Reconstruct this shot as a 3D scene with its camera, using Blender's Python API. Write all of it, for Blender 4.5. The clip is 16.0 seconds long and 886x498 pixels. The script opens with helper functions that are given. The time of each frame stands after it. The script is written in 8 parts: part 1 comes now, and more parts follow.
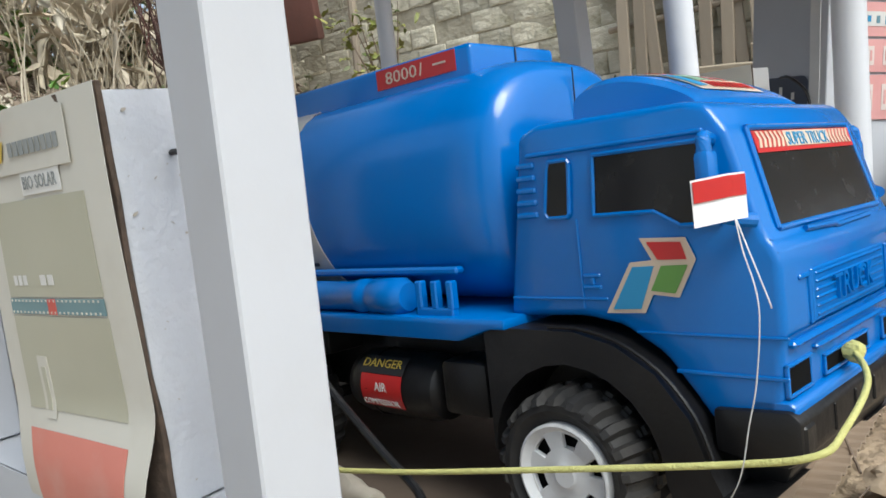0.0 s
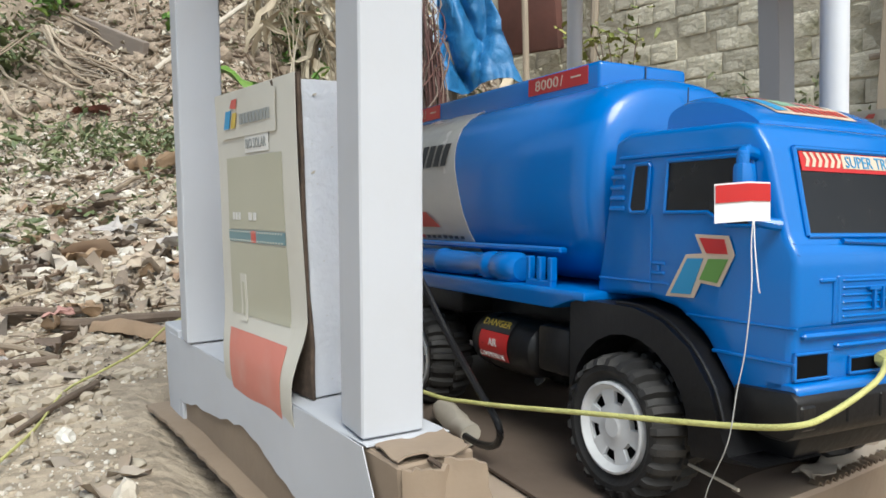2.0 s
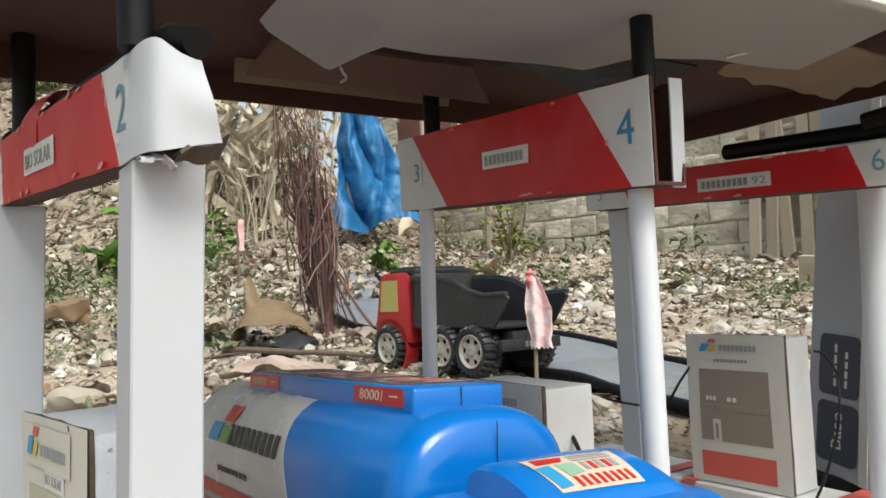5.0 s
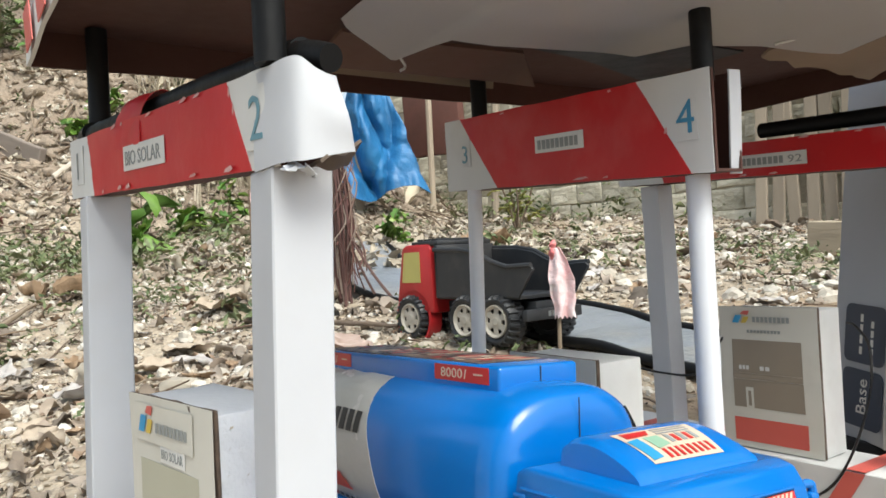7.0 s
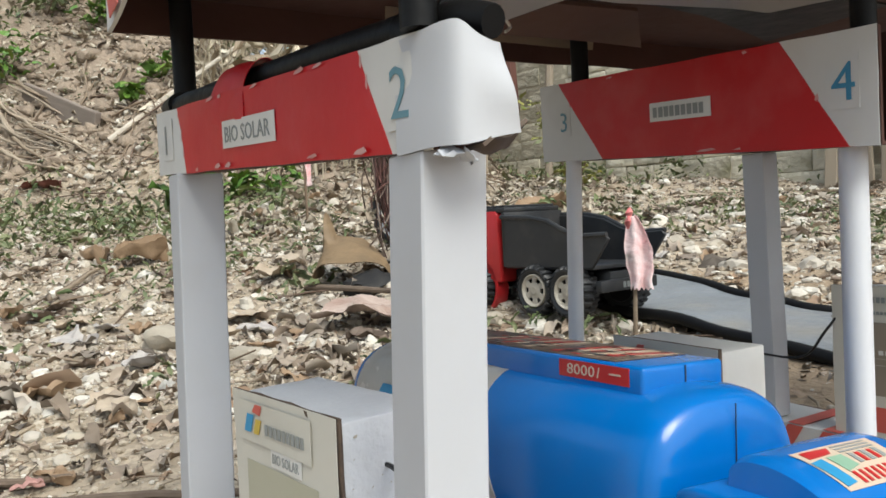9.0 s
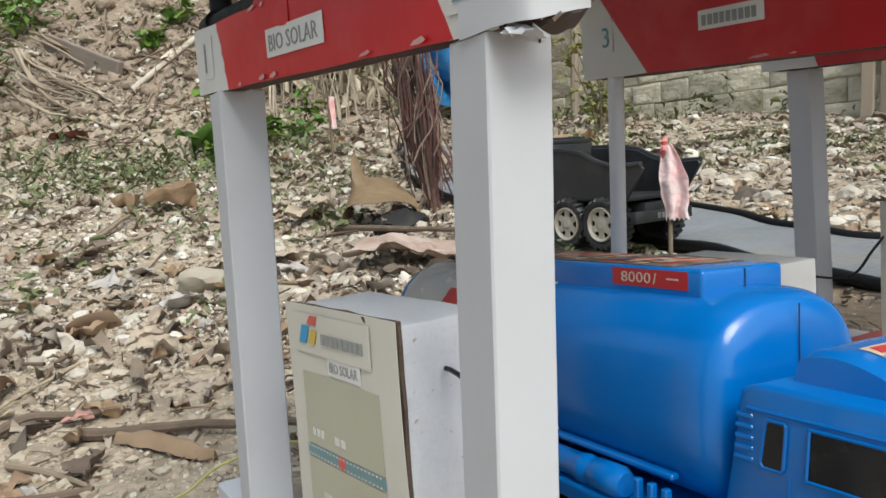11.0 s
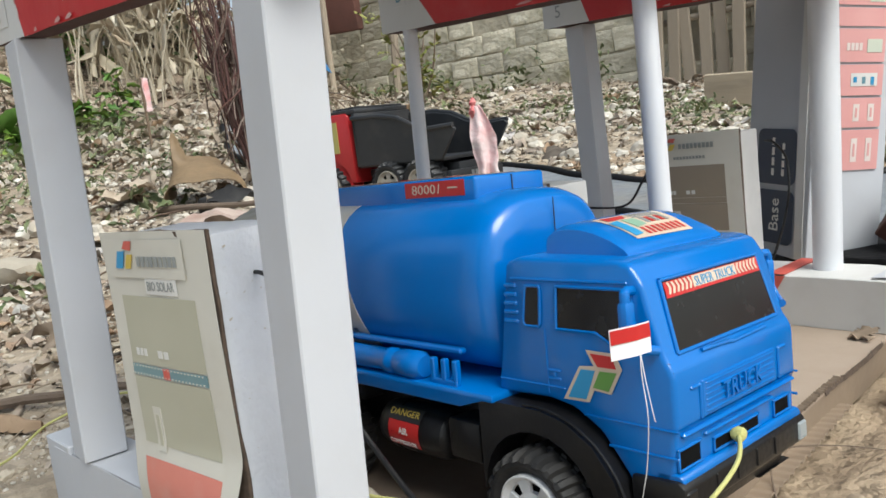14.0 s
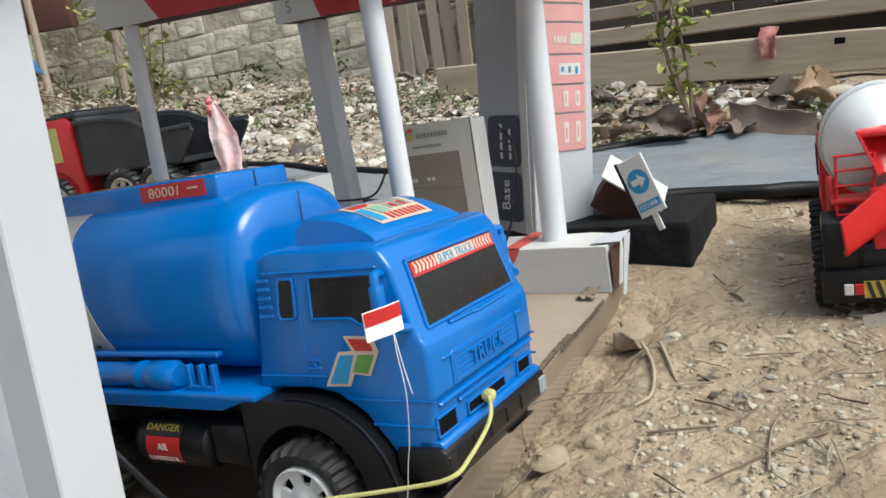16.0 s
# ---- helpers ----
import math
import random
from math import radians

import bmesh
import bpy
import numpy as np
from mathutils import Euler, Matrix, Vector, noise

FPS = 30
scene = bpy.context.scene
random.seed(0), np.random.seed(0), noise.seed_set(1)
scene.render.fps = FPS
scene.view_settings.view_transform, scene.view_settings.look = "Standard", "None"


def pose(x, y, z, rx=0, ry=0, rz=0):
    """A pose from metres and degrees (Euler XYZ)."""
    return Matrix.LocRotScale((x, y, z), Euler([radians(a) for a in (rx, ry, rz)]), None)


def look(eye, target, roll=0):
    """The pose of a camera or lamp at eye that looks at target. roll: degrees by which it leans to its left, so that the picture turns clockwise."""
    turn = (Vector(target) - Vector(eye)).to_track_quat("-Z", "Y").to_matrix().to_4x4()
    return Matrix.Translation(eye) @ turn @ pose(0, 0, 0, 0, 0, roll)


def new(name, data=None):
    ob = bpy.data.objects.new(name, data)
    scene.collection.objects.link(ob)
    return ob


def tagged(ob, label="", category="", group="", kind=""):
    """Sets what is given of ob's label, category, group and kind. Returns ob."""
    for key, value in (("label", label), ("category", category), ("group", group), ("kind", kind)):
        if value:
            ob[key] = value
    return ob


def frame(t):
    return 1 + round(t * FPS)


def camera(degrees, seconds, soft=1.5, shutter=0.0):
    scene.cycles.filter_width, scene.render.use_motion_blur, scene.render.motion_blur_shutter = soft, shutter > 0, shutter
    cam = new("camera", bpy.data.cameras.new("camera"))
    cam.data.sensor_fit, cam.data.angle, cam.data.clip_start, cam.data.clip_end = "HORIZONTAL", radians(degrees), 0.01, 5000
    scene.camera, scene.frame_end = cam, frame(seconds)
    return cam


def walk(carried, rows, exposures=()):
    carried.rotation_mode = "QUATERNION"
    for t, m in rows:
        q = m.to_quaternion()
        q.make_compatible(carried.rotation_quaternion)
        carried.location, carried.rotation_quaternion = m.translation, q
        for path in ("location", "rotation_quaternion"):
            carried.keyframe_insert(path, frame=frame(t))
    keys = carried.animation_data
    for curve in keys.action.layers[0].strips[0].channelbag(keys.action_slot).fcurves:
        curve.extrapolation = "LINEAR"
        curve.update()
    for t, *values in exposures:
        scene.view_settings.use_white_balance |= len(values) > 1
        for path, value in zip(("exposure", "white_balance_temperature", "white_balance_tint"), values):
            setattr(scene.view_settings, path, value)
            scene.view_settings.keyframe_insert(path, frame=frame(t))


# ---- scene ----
cam = camera(59.4, 16.0, 1.6)
PATH = [
    (0, (0.0076, 0.0450, 0.2235), (-1.4659, 1.3770, -0.0104), -7.89),
    (0.5, (0.1253, 0.0750, 0.1910), (-1.5248, 1.1888, -0.0006), -6.53),
    (1, (0.1666, 0.0560, 0.1748), (-1.5785, 1.0181, 0.0042), -4.32),
    (1.5, (0.1521, 0.0570, 0.1986), (-1.6392, 0.9307, 0.0320), -2.77),
    (2, (0.1309, 0.0420, 0.2041), (-1.6610, 0.9150, 0.0405), -1.97),
    (2.5, (0.1174, 0.0420, 0.2318), (-1.6523, 0.9613, 0.0797), -1.85),
    (3, (0.1149, 0.0550, 0.2578), (-1.6365, 1.0109, 0.1201), -1.73),
    (3.5, (0.1258, 0.0880, 0.2600), (-1.5933, 1.1040, 0.1490), -1.49),
    (4, (0.1382, 0.1120, 0.2883), (-1.5535, 1.1787, 0.2818), -1.96),
    (4.5, (0.1554, 0.1220, 0.3306), (-1.5237, 1.2033, 0.4385), -2.95),
    (4.7, (0.1649, 0.1190, 0.3529), (-1.5138, 1.1999, 0.4697), -2.55),
    (6.8, (0.1703, 0.0390, 0.3800), (-1.5043, 1.1309, 0.4399), -3.24),
    (7, (0.1643, 0.0320, 0.3828), (-1.5152, 1.1177, 0.4086), -3.05),
    (7.5, (0.1159, 0.0150, 0.3968), (-1.5989, 1.0440, 0.3759), -3.19),
    (8, (0.0917, 0.0070, 0.4063), (-1.6316, 1.0209, 0.3602), -3.09),
    (8.5, (0.0787, 0.0050, 0.4090), (-1.6531, 1.0038, 0.3498), -3.10),
    (9, (0.0737, 0.0110, 0.4059), (-1.6648, 0.9973, 0.3365), -3.00),
    (9.2, (0.0718, 0.0140, 0.4028), (-1.6702, 0.9932, 0.3224), -2.91),
    (11.3, (0.0483, -0.0140, 0.3764), (-1.7241, 0.8853, 0.1532), -4.55),
    (11.5, (0.0442, -0.0200, 0.3823), (-1.7353, 0.8620, 0.1470), -4.66),
    (12, (0.0482, -0.0310, 0.3824), (-1.7362, 0.8391, 0.1399), -4.67),
    (12.5, (0.0505, -0.0360, 0.3685), (-1.7267, 0.8489, 0.1262), -4.27),
    (13, (0.0758, -0.0420, 0.3510), (-1.6149, 0.9949, 0.0936), -4.77),
    (13.5, (0.0983, -0.0260, 0.3294), (-1.4895, 1.1519, 0.0271), -5.97),
    (14, (0.1374, -0.0290, 0.3273), (-1.3940, 1.2260, 0.0451), -7.04),
    (14.5, (0.1729, -0.0470, 0.3500), (-1.3013, 1.2757, 0.0721), -6.79),
    (15, (0.1867, -0.0530, 0.3603), (-1.2322, 1.3276, 0.0766), -6.96),
    (15.5, (0.1894, -0.0590, 0.3714), (-1.1105, 1.4264, 0.0492), -8.59),
    (16, (0.1465, -0.0330, 0.3234), (-0.9169, 1.6181, -0.0549), -9.37),
]

BASE = 0.57
walk(cam, [(t, look(eye, target, roll)) for t, eye, target, roll in PATH],
     [(t, BASE + s, w, 4) for t, s, w in ((0.0, -0.03, 6130), (1.0, 0.0, 6130), (2.5, 0.0, 6270), (3.5, -0.02, 6450), (4.5, -0.02, 6430), (7.0, 0.22, 6330), (7.6, 0.05, 6320), (8.2, -0.06, 6320), (9.0, -0.08, 6320), (11.5, -0.22, 6330), (12.6, -0.24, 6330), (13.6, -0.1, 6250), (15.0, -0.03, 6200), (16.0, -0.06, 6180))])

# ---- world, sun, exposure ----
world = bpy.data.worlds.new("world")
scene.world = world
world.use_nodes = True
wn = world.node_tree
sky = wn.nodes.new("ShaderNodeTexSky")
sky.sky_type = "NISHITA"
sky.sun_disc = False
sky.sun_elevation = radians(52)
sky.sun_rotation = radians(78)
sky.dust_density = 3.5
wn.nodes["Background"].inputs["Strength"].default_value = 0.142
haze = wn.nodes.new("ShaderNodeHueSaturation")
haze.inputs["Saturation"].default_value = 0.60
wn.links.new(sky.outputs[0], haze.inputs["Color"])
wn.links.new(haze.outputs[0], wn.nodes["Background"].inputs["Color"])
sun_data = bpy.data.lights.new("sun", "SUN")
sun_data.energy = 2.1
sun_data.angle = radians(30)
sun_data.color = (1.0, 0.965, 0.91)
sun = new("sun", sun_data)
sun.matrix_world = look((3.2, -0.12, 4.2), (0, 0.6, 0))


# ---- materials ----
def mat(name, color, rough=0.6, second=None, scale=8.0, mix=0.5, bump=0.0, bump_scale=60.0, metal=0.0,
        island=0.0, random_ob=0.0, spec=0.5, dirt=0.0, dirt_color=(0.12, 0.09, 0.06), dirt_scale=14.0, stretch=(1, 1, 1)):
    """A procedural surface: base colour, broad variation, fine grain with relief, stains."""
    m = bpy.data.materials.new(name)
    m.use_nodes = True
    nt = m.node_tree
    bsdf = nt.nodes["Principled BSDF"]
    bsdf.inputs["Roughness"].default_value = rough
    bsdf.inputs["Metallic"].default_value = metal
    bsdf.inputs["Specular IOR Level"].default_value = spec
    co = nt.nodes.new("ShaderNodeTexCoord")
    mp = nt.nodes.new("ShaderNodeMapping")
    mp.inputs["Scale"].default_value = stretch
    nt.links.new(co.outputs["Object"], mp.inputs[0])
    second = second or tuple(c * 0.8 for c in color)

    def noise_node(sc, detail=4.0):
        n = nt.nodes.new("ShaderNodeTexNoise")
        n.inputs["Scale"].default_value = sc
        n.inputs["Detail"].default_value = detail
        nt.links.new(mp.outputs[0], n.inputs["Vector"])
        return n

    def blend(fac, a, b, kind="MIX"):
        x = nt.nodes.new("ShaderNodeMix")
        x.data_type, x.blend_type = "RGBA", kind
        for sock, v in ((0, fac), (6, a), (7, b)):
            if isinstance(v, (int, float)):
                x.inputs[sock].default_value = v
            elif isinstance(v, tuple):
                x.inputs[sock].default_value = (*v, 1)
            else:
                nt.links.new(v, x.inputs[sock])
        return x.outputs[2]

    def ramp(v, lo, hi):
        r = nt.nodes.new("ShaderNodeMapRange")
        r.inputs[1].default_value, r.inputs[2].default_value = lo, hi
        nt.links.new(v, r.inputs[0])
        return r.outputs[0]

    broad = noise_node(scale)
    fac = ramp(broad.outputs[0], 0.5 - mix / 2, 0.5 + mix / 2)
    col = blend(fac, color, second)
    if island or random_ob:
        if island:
            g = nt.nodes.new("ShaderNodeNewGeometry")
            rnd = g.outputs["Random Per Island"]
        else:
            g = nt.nodes.new("ShaderNodeObjectInfo")
            rnd = g.outputs["Random"]
        hs = nt.nodes.new("ShaderNodeHueSaturation")
        amount = island or random_ob
        v = nt.nodes.new("ShaderNodeMapRange")
        v.inputs[3].default_value, v.inputs[4].default_value = 1 - amount, 1 + amount
        nt.links.new(rnd, v.inputs[0])
        nt.links.new(v.outputs[0], hs.inputs["Value"])
        nt.links.new(col, hs.inputs["Color"])
        col = hs.outputs[0]
    if dirt:
        d = noise_node(dirt_scale, 8.0)
        df = ramp(d.outputs[0], 0.52, 0.75)
        mul = nt.nodes.new("ShaderNodeMath")
        mul.operation = "MULTIPLY"
        mul.inputs[1].default_value = dirt
        nt.links.new(df, mul.inputs[0])
        col = blend(mul.outputs[0], col, dirt_color)
    nt.links.new(col, bsdf.inputs["Base Color"])
    fine = noise_node(bump_scale, 6.0)
    rr = nt.nodes.new("ShaderNodeMapRange")
    rr.inputs[3].default_value, rr.inputs[4].default_value = max(0.05, rough - 0.1), min(1, rough + 0.1)
    nt.links.new(fine.outputs[0], rr.inputs[0])
    nt.links.new(rr.outputs[0], bsdf.inputs["Roughness"])
    if bump:
        b = nt.nodes.new("ShaderNodeBump")
        b.inputs["Strength"].default_value = 1.0
        b.inputs["Distance"].default_value = bump
        nt.links.new(fine.outputs[0], b.inputs["Height"])
        nt.links.new(b.outputs[0], bsdf.inputs["Normal"])
    return m


def palette(name, colors, rough=0.8, bump=0.0, bump_scale=40.0, spread=0.25):
    """Loose pieces, each with a colour of its own out of a few."""
    m = mat(name, colors[0], rough, bump=bump, bump_scale=bump_scale, scale=6.0)
    nt = m.node_tree
    bsdf = nt.nodes["Principled BSDF"]
    g = nt.nodes.new("ShaderNodeNewGeometry")
    r = nt.nodes.new("ShaderNodeValToRGB")
    r.color_ramp.interpolation = "LINEAR"
    while len(r.color_ramp.elements) < len(colors):
        r.color_ramp.elements.new(0.5)
    for n, c in enumerate(colors):
        r.color_ramp.elements[n].position = n / (len(colors) - 1)
        r.color_ramp.elements[n].color = (*c, 1)
    nt.links.new(g.outputs["Random Per Island"], r.inputs[0])
    old = bsdf.inputs["Base Color"].links[0].from_socket
    co = nt.nodes.new("ShaderNodeTexNoise")
    co.inputs["Scale"].default_value = 30.0
    x = nt.nodes.new("ShaderNodeMix")
    x.data_type, x.blend_type = "RGBA", "MULTIPLY"
    x.inputs[0].default_value = spread
    nt.links.new(r.outputs[0], x.inputs[6])
    nt.links.new(co.outputs[0], x.inputs[7])
    nt.links.new(x.outputs[2], bsdf.inputs["Base Color"])
    return m


M_BLUE = mat("blue_plastic", (0.0035, 0.138, 0.475), 0.19, (0.0045, 0.124, 0.425), 5, 0.6, 0.00003, 220, dirt=0.05, dirt_color=(0.16, 0.22, 0.32), dirt_scale=30)
M_BLACK = mat("black_plastic", (0.006, 0.006, 0.007), 0.36, (0.010, 0.0095, 0.0095), 20, 0.5, 0.0003, 200, spec=0.3, dirt=0.08, dirt_color=(0.07, 0.065, 0.06), dirt_scale=40)
M_RUBBER = mat("tyre_rubber", (0.014, 0.014, 0.015), 0.6, (0.03, 0.028, 0.026), 30, 0.5, 0.0004, 260, spec=0.3, dirt=0.22, dirt_color=(0.08, 0.068, 0.052), dirt_scale=50)
M_GLASS = mat("tinted_window_plastic", (0.006, 0.006, 0.006), 0.25, (0.010, 0.009, 0.009), 12, 0.5, spec=0.38, dirt=0.12, dirt_color=(0.07, 0.065, 0.06), dirt_scale=60)
M_RIM = mat("white_rim_plastic", (0.62, 0.62, 0.62), 0.4, (0.5, 0.5, 0.5), 40, 0.5, dirt=0.3, dirt_color=(0.22, 0.19, 0.16), dirt_scale=70)
M_PAPER = mat("white_paper", (0.50, 0.51, 0.54), 0.62, (0.45, 0.46, 0.485), 9, 0.7, 0.0006, 16, dirt=0.10, dirt_color=(0.36, 0.32, 0.27), dirt_scale=22)
M_PRINT = mat("printed_paper", (0.58, 0.56, 0.50), 0.55, (0.50, 0.475, 0.41), 10, 0.7, 0.0008, 14, dirt=0.18, dirt_color=(0.30, 0.25, 0.18), dirt_scale=26)
M_PUMPSCREEN = mat("faded_olive_print", (0.37, 0.355, 0.265), 0.5, (0.44, 0.425, 0.335), 9, 0.6, 0.0006, 18, dirt=0.2, dirt_color=(0.42, 0.40, 0.33), dirt_scale=35)
M_GREYPRINT = mat("faded_brown_print", (0.26, 0.215, 0.16), 0.5, (0.22, 0.18, 0.14), 14, 0.6)
M_WRAP = mat("glossy_tank_print", (0.52, 0.50, 0.46), 0.25, (0.44, 0.42, 0.38), 16, 0.6, 0.0016, 24, dirt=0.2, dirt_color=(0.66, 0.65, 0.62), dirt_scale=20)
M_FOAM = mat("white_styrofoam", (0.60, 0.61, 0.64), 0.45, (0.50, 0.515, 0.55), 18, 0.6, 0.0012, 170, dirt=0.12, dirt_color=(0.42, 0.40, 0.38), dirt_scale=90)
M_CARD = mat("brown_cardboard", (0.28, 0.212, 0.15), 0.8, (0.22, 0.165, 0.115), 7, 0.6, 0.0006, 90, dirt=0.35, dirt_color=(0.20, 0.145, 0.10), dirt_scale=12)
# paler copy of the brown cardboard: sunlight on the top painted in
M_CARDTOP = mat("sunlit_cardboard", (0.37, 0.295, 0.23), 0.85, (0.29, 0.225, 0.17), 6, 0.6, 0.0008, 70, dirt=0.4, dirt_color=(0.24, 0.175, 0.125), dirt_scale=10)
M_CARDEDGE = mat("cardboard_edge", (0.11, 0.075, 0.052), 0.9, (0.05, 0.035, 0.025), 120, 0.5, 0.0012, 160)
M_FLUTE = mat("torn_flutes", (0.21, 0.155, 0.11), 0.9, (0.11, 0.08, 0.055), 90, 0.5, 0.0008, 160)
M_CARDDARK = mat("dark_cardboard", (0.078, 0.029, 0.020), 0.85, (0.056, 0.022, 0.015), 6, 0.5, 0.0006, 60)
# platform brown with the shade under the truck put into the colour
M_CARDFLOOR = mat("worn_shaded_cardboard", (0.125, 0.092, 0.068), 0.8, (0.088, 0.064, 0.048), 7, 0.6, 0.0006, 60, dirt=0.3, dirt_color=(0.12, 0.09, 0.07), dirt_scale=14)
# near-black paint for the darkness inside openings that are not cut
M_VENT = mat("painted_recess_shade", (0.004, 0.004, 0.004), 0.9, spec=0.1)
M_WHITECARD = mat("white_card", (0.62, 0.62, 0.60), 0.6, (0.54, 0.53, 0.51), 6, 0.6, 0.0007, 20, dirt=0.16, dirt_color=(0.35, 0.30, 0.25), dirt_scale=20)
M_RED = mat("red_card", (0.50, 0.009, 0.012), 0.42, (0.42, 0.008, 0.013), 12, 0.6, 0.0014, 18, spec=0.35, dirt=0.16, dirt_color=(0.60, 0.22, 0.21), dirt_scale=15)
M_SCUFF = mat("bare_scuffed_paper", (0.58, 0.40, 0.38), 0.7, (0.52, 0.22, 0.20), 90, 0.6)
M_REDFADE = mat("faded_red_print", (0.55, 0.10, 0.075), 0.5, (0.48, 0.085, 0.065), 12, 0.6, 0.0005, 22)
M_SALMON = mat("sun_bleached_red_print", (0.60, 0.215, 0.165), 0.5, (0.52, 0.17, 0.13), 14, 0.6, 0.0005, 22, dirt=0.2, dirt_color=(0.55, 0.45, 0.38), dirt_scale=30)
M_PALERED = mat("bleached_red_print", (0.63, 0.33, 0.315), 0.5, (0.58, 0.27, 0.255), 12, 0.6, 0.0005, 22)
M_BLACKTAPE = mat("black_tape", (0.004, 0.004, 0.0045), 0.5, (0.007, 0.007, 0.007), 18, 0.5, 0.0015, 40, spec=0.2)
M_TUBE = mat("grey_white_tube", (0.66, 0.67, 0.70), 0.42, (0.60, 0.61, 0.64), 8, 0.6, 0.0003, 60, dirt=0.08)
M_GREYPANEL = mat("grey_card", (0.42, 0.43, 0.46), 0.55, (0.36, 0.37, 0.40), 6, 0.6, 0.0005, 30)
M_INK = mat("black_ink", (0.02, 0.02, 0.022), 0.5)
M_GREYINK = mat("grey_ink", (0.27, 0.285, 0.28), 0.5)
M_TEAL = mat("teal_ink", (0.13, 0.27, 0.33), 0.5)
M_DEEPTEAL = mat("deep_teal_ink", (0.05, 0.24, 0.40), 0.5)
M_FILMTEAL = mat("faded_teal_print", (0.115, 0.215, 0.245), 0.5, (0.17, 0.265, 0.275), 20, 0.6)
M_CYAN = mat("blue_ink", (0.03, 0.27, 0.52), 0.45)
M_NAVY = mat("navy_print", (0.035, 0.05, 0.085), 0.4)
M_GREEN = mat("green_ink", (0.13, 0.30, 0.06), 0.45)
M_YELLOW = mat("yellow_ink", (0.55, 0.40, 0.06), 0.45)
M_STICKRED = mat("red_ink", (0.50, 0.02, 0.02), 0.35)
M_STICKWHITE = mat("white_ink", (0.70, 0.69, 0.66), 0.35)
M_CREAM = mat("cream_ink", (0.62, 0.50, 0.38), 0.4)
M_ROPE = mat("yellow_rope", (0.52, 0.51, 0.19), 0.7, (0.44, 0.42, 0.14), 60, 0.6, 0.0012, 700)
M_THREAD = mat("white_thread", (0.62, 0.62, 0.60), 0.7)
M_BEIGE = mat("beige_plastic", (0.45, 0.41, 0.34), 0.5, (0.36, 0.32, 0.26), 40, 0.5)
M_DUMPRED = mat("red_plastic", (0.42, 0.018, 0.020), 0.35, (0.34, 0.016, 0.018), 12, 0.5, dirt=0.15)
M_MIXRED = mat("bright_red_plastic", (0.62, 0.015, 0.018), 0.35, (0.52, 0.012, 0.015), 10, 0.5)
M_DUMPBLACK = mat("dusty_black_plastic", (0.013, 0.014, 0.016), 0.45, (0.024, 0.025, 0.027), 14, 0.6, dirt=0.22, dirt_color=(0.12, 0.10, 0.08))
M_TARP = mat("blue_tarpaulin", (0.025, 0.18, 0.40), 0.5, (0.012, 0.095, 0.24), 5, 0.6, 0.014, 16, dirt=0.25, dirt_color=(0.16, 0.24, 0.32), dirt_scale=9)
M_MAT = mat("grey_tarpaulin", (0.235, 0.255, 0.275), 0.4, (0.17, 0.18, 0.195), 3, 0.7, 0.02, 9, dirt=0.5, dirt_color=(0.30, 0.26, 0.20), dirt_scale=5)
M_BLOCK = mat("weathered_block", (0.64, 0.59, 0.475), 0.9, (0.42, 0.385, 0.29), 5, 0.4, 0.02, 22, random_ob=0.26, dirt=0.9, dirt_color=(0.18, 0.165, 0.09), dirt_scale=4.5)
M_MORTAR = mat("grey_mortar", (0.50, 0.45, 0.35), 0.95, (0.28, 0.25, 0.185), 4, 0.5, 0.012, 26, dirt=0.8, dirt_color=(0.17, 0.155, 0.085), dirt_scale=3.0)
M_WOOD = mat("weathered_wood", (0.36, 0.30, 0.225), 0.85, (0.25, 0.20, 0.15), 6, 0.6, 0.003, 40, random_ob=0.2, stretch=(1, 1, 0.2), dirt=0.3, dirt_color=(0.10, 0.09, 0.07))
M_BEAM = mat("old_timber_beam", (0.48, 0.395, 0.285), 0.85, (0.31, 0.25, 0.175), 5, 0.6, 0.003, 40, stretch=(0.15, 1, 1), dirt=0.3, dirt_color=(0.12, 0.10, 0.08))
M_DARKWOOD = mat("dark_plank", (0.07, 0.055, 0.045), 0.9, (0.04, 0.033, 0.028), 5, 0.6, 0.004, 30, stretch=(0.2, 1, 1))
M_TWIG = palette("twig_bark", [(0.09, 0.055, 0.04), (0.20, 0.14, 0.09), (0.30, 0.24, 0.17), (0.14, 0.09, 0.065)], 0.85)
M_BRANCH = mat("dark_branch_bark", (0.17, 0.125, 0.09), 0.85, (0.10, 0.072, 0.052), 20, 0.6, 0.003, 90)
M_BRAMBLE = palette("dark_dry_stem", [(0.06, 0.03, 0.025), (0.15, 0.05, 0.04), (0.10, 0.055, 0.04), (0.24, 0.16, 0.12)], 0.7)
M_GREYSTEM = mat("grey_dry_stem", (0.26, 0.205, 0.165), 0.8, (0.15, 0.105, 0.085), 14, 0.6, 0.002, 60)
M_LITTER = palette("dry_leaf_mix", [(0.20, 0.16, 0.125), (0.38, 0.315, 0.25), (0.27, 0.21, 0.155), (0.50, 0.435, 0.36), (0.32, 0.25, 0.185), (0.10, 0.08, 0.062), (0.42, 0.36, 0.295), (0.27, 0.17, 0.10), (0.37, 0.31, 0.25)], 0.75)
M_BANKLEAF = palette("bank_leaf_mix", [(0.40, 0.34, 0.26), (0.52, 0.46, 0.36), (0.30, 0.24, 0.17), (0.58, 0.52, 0.42), (0.22, 0.165, 0.115)], 0.8)
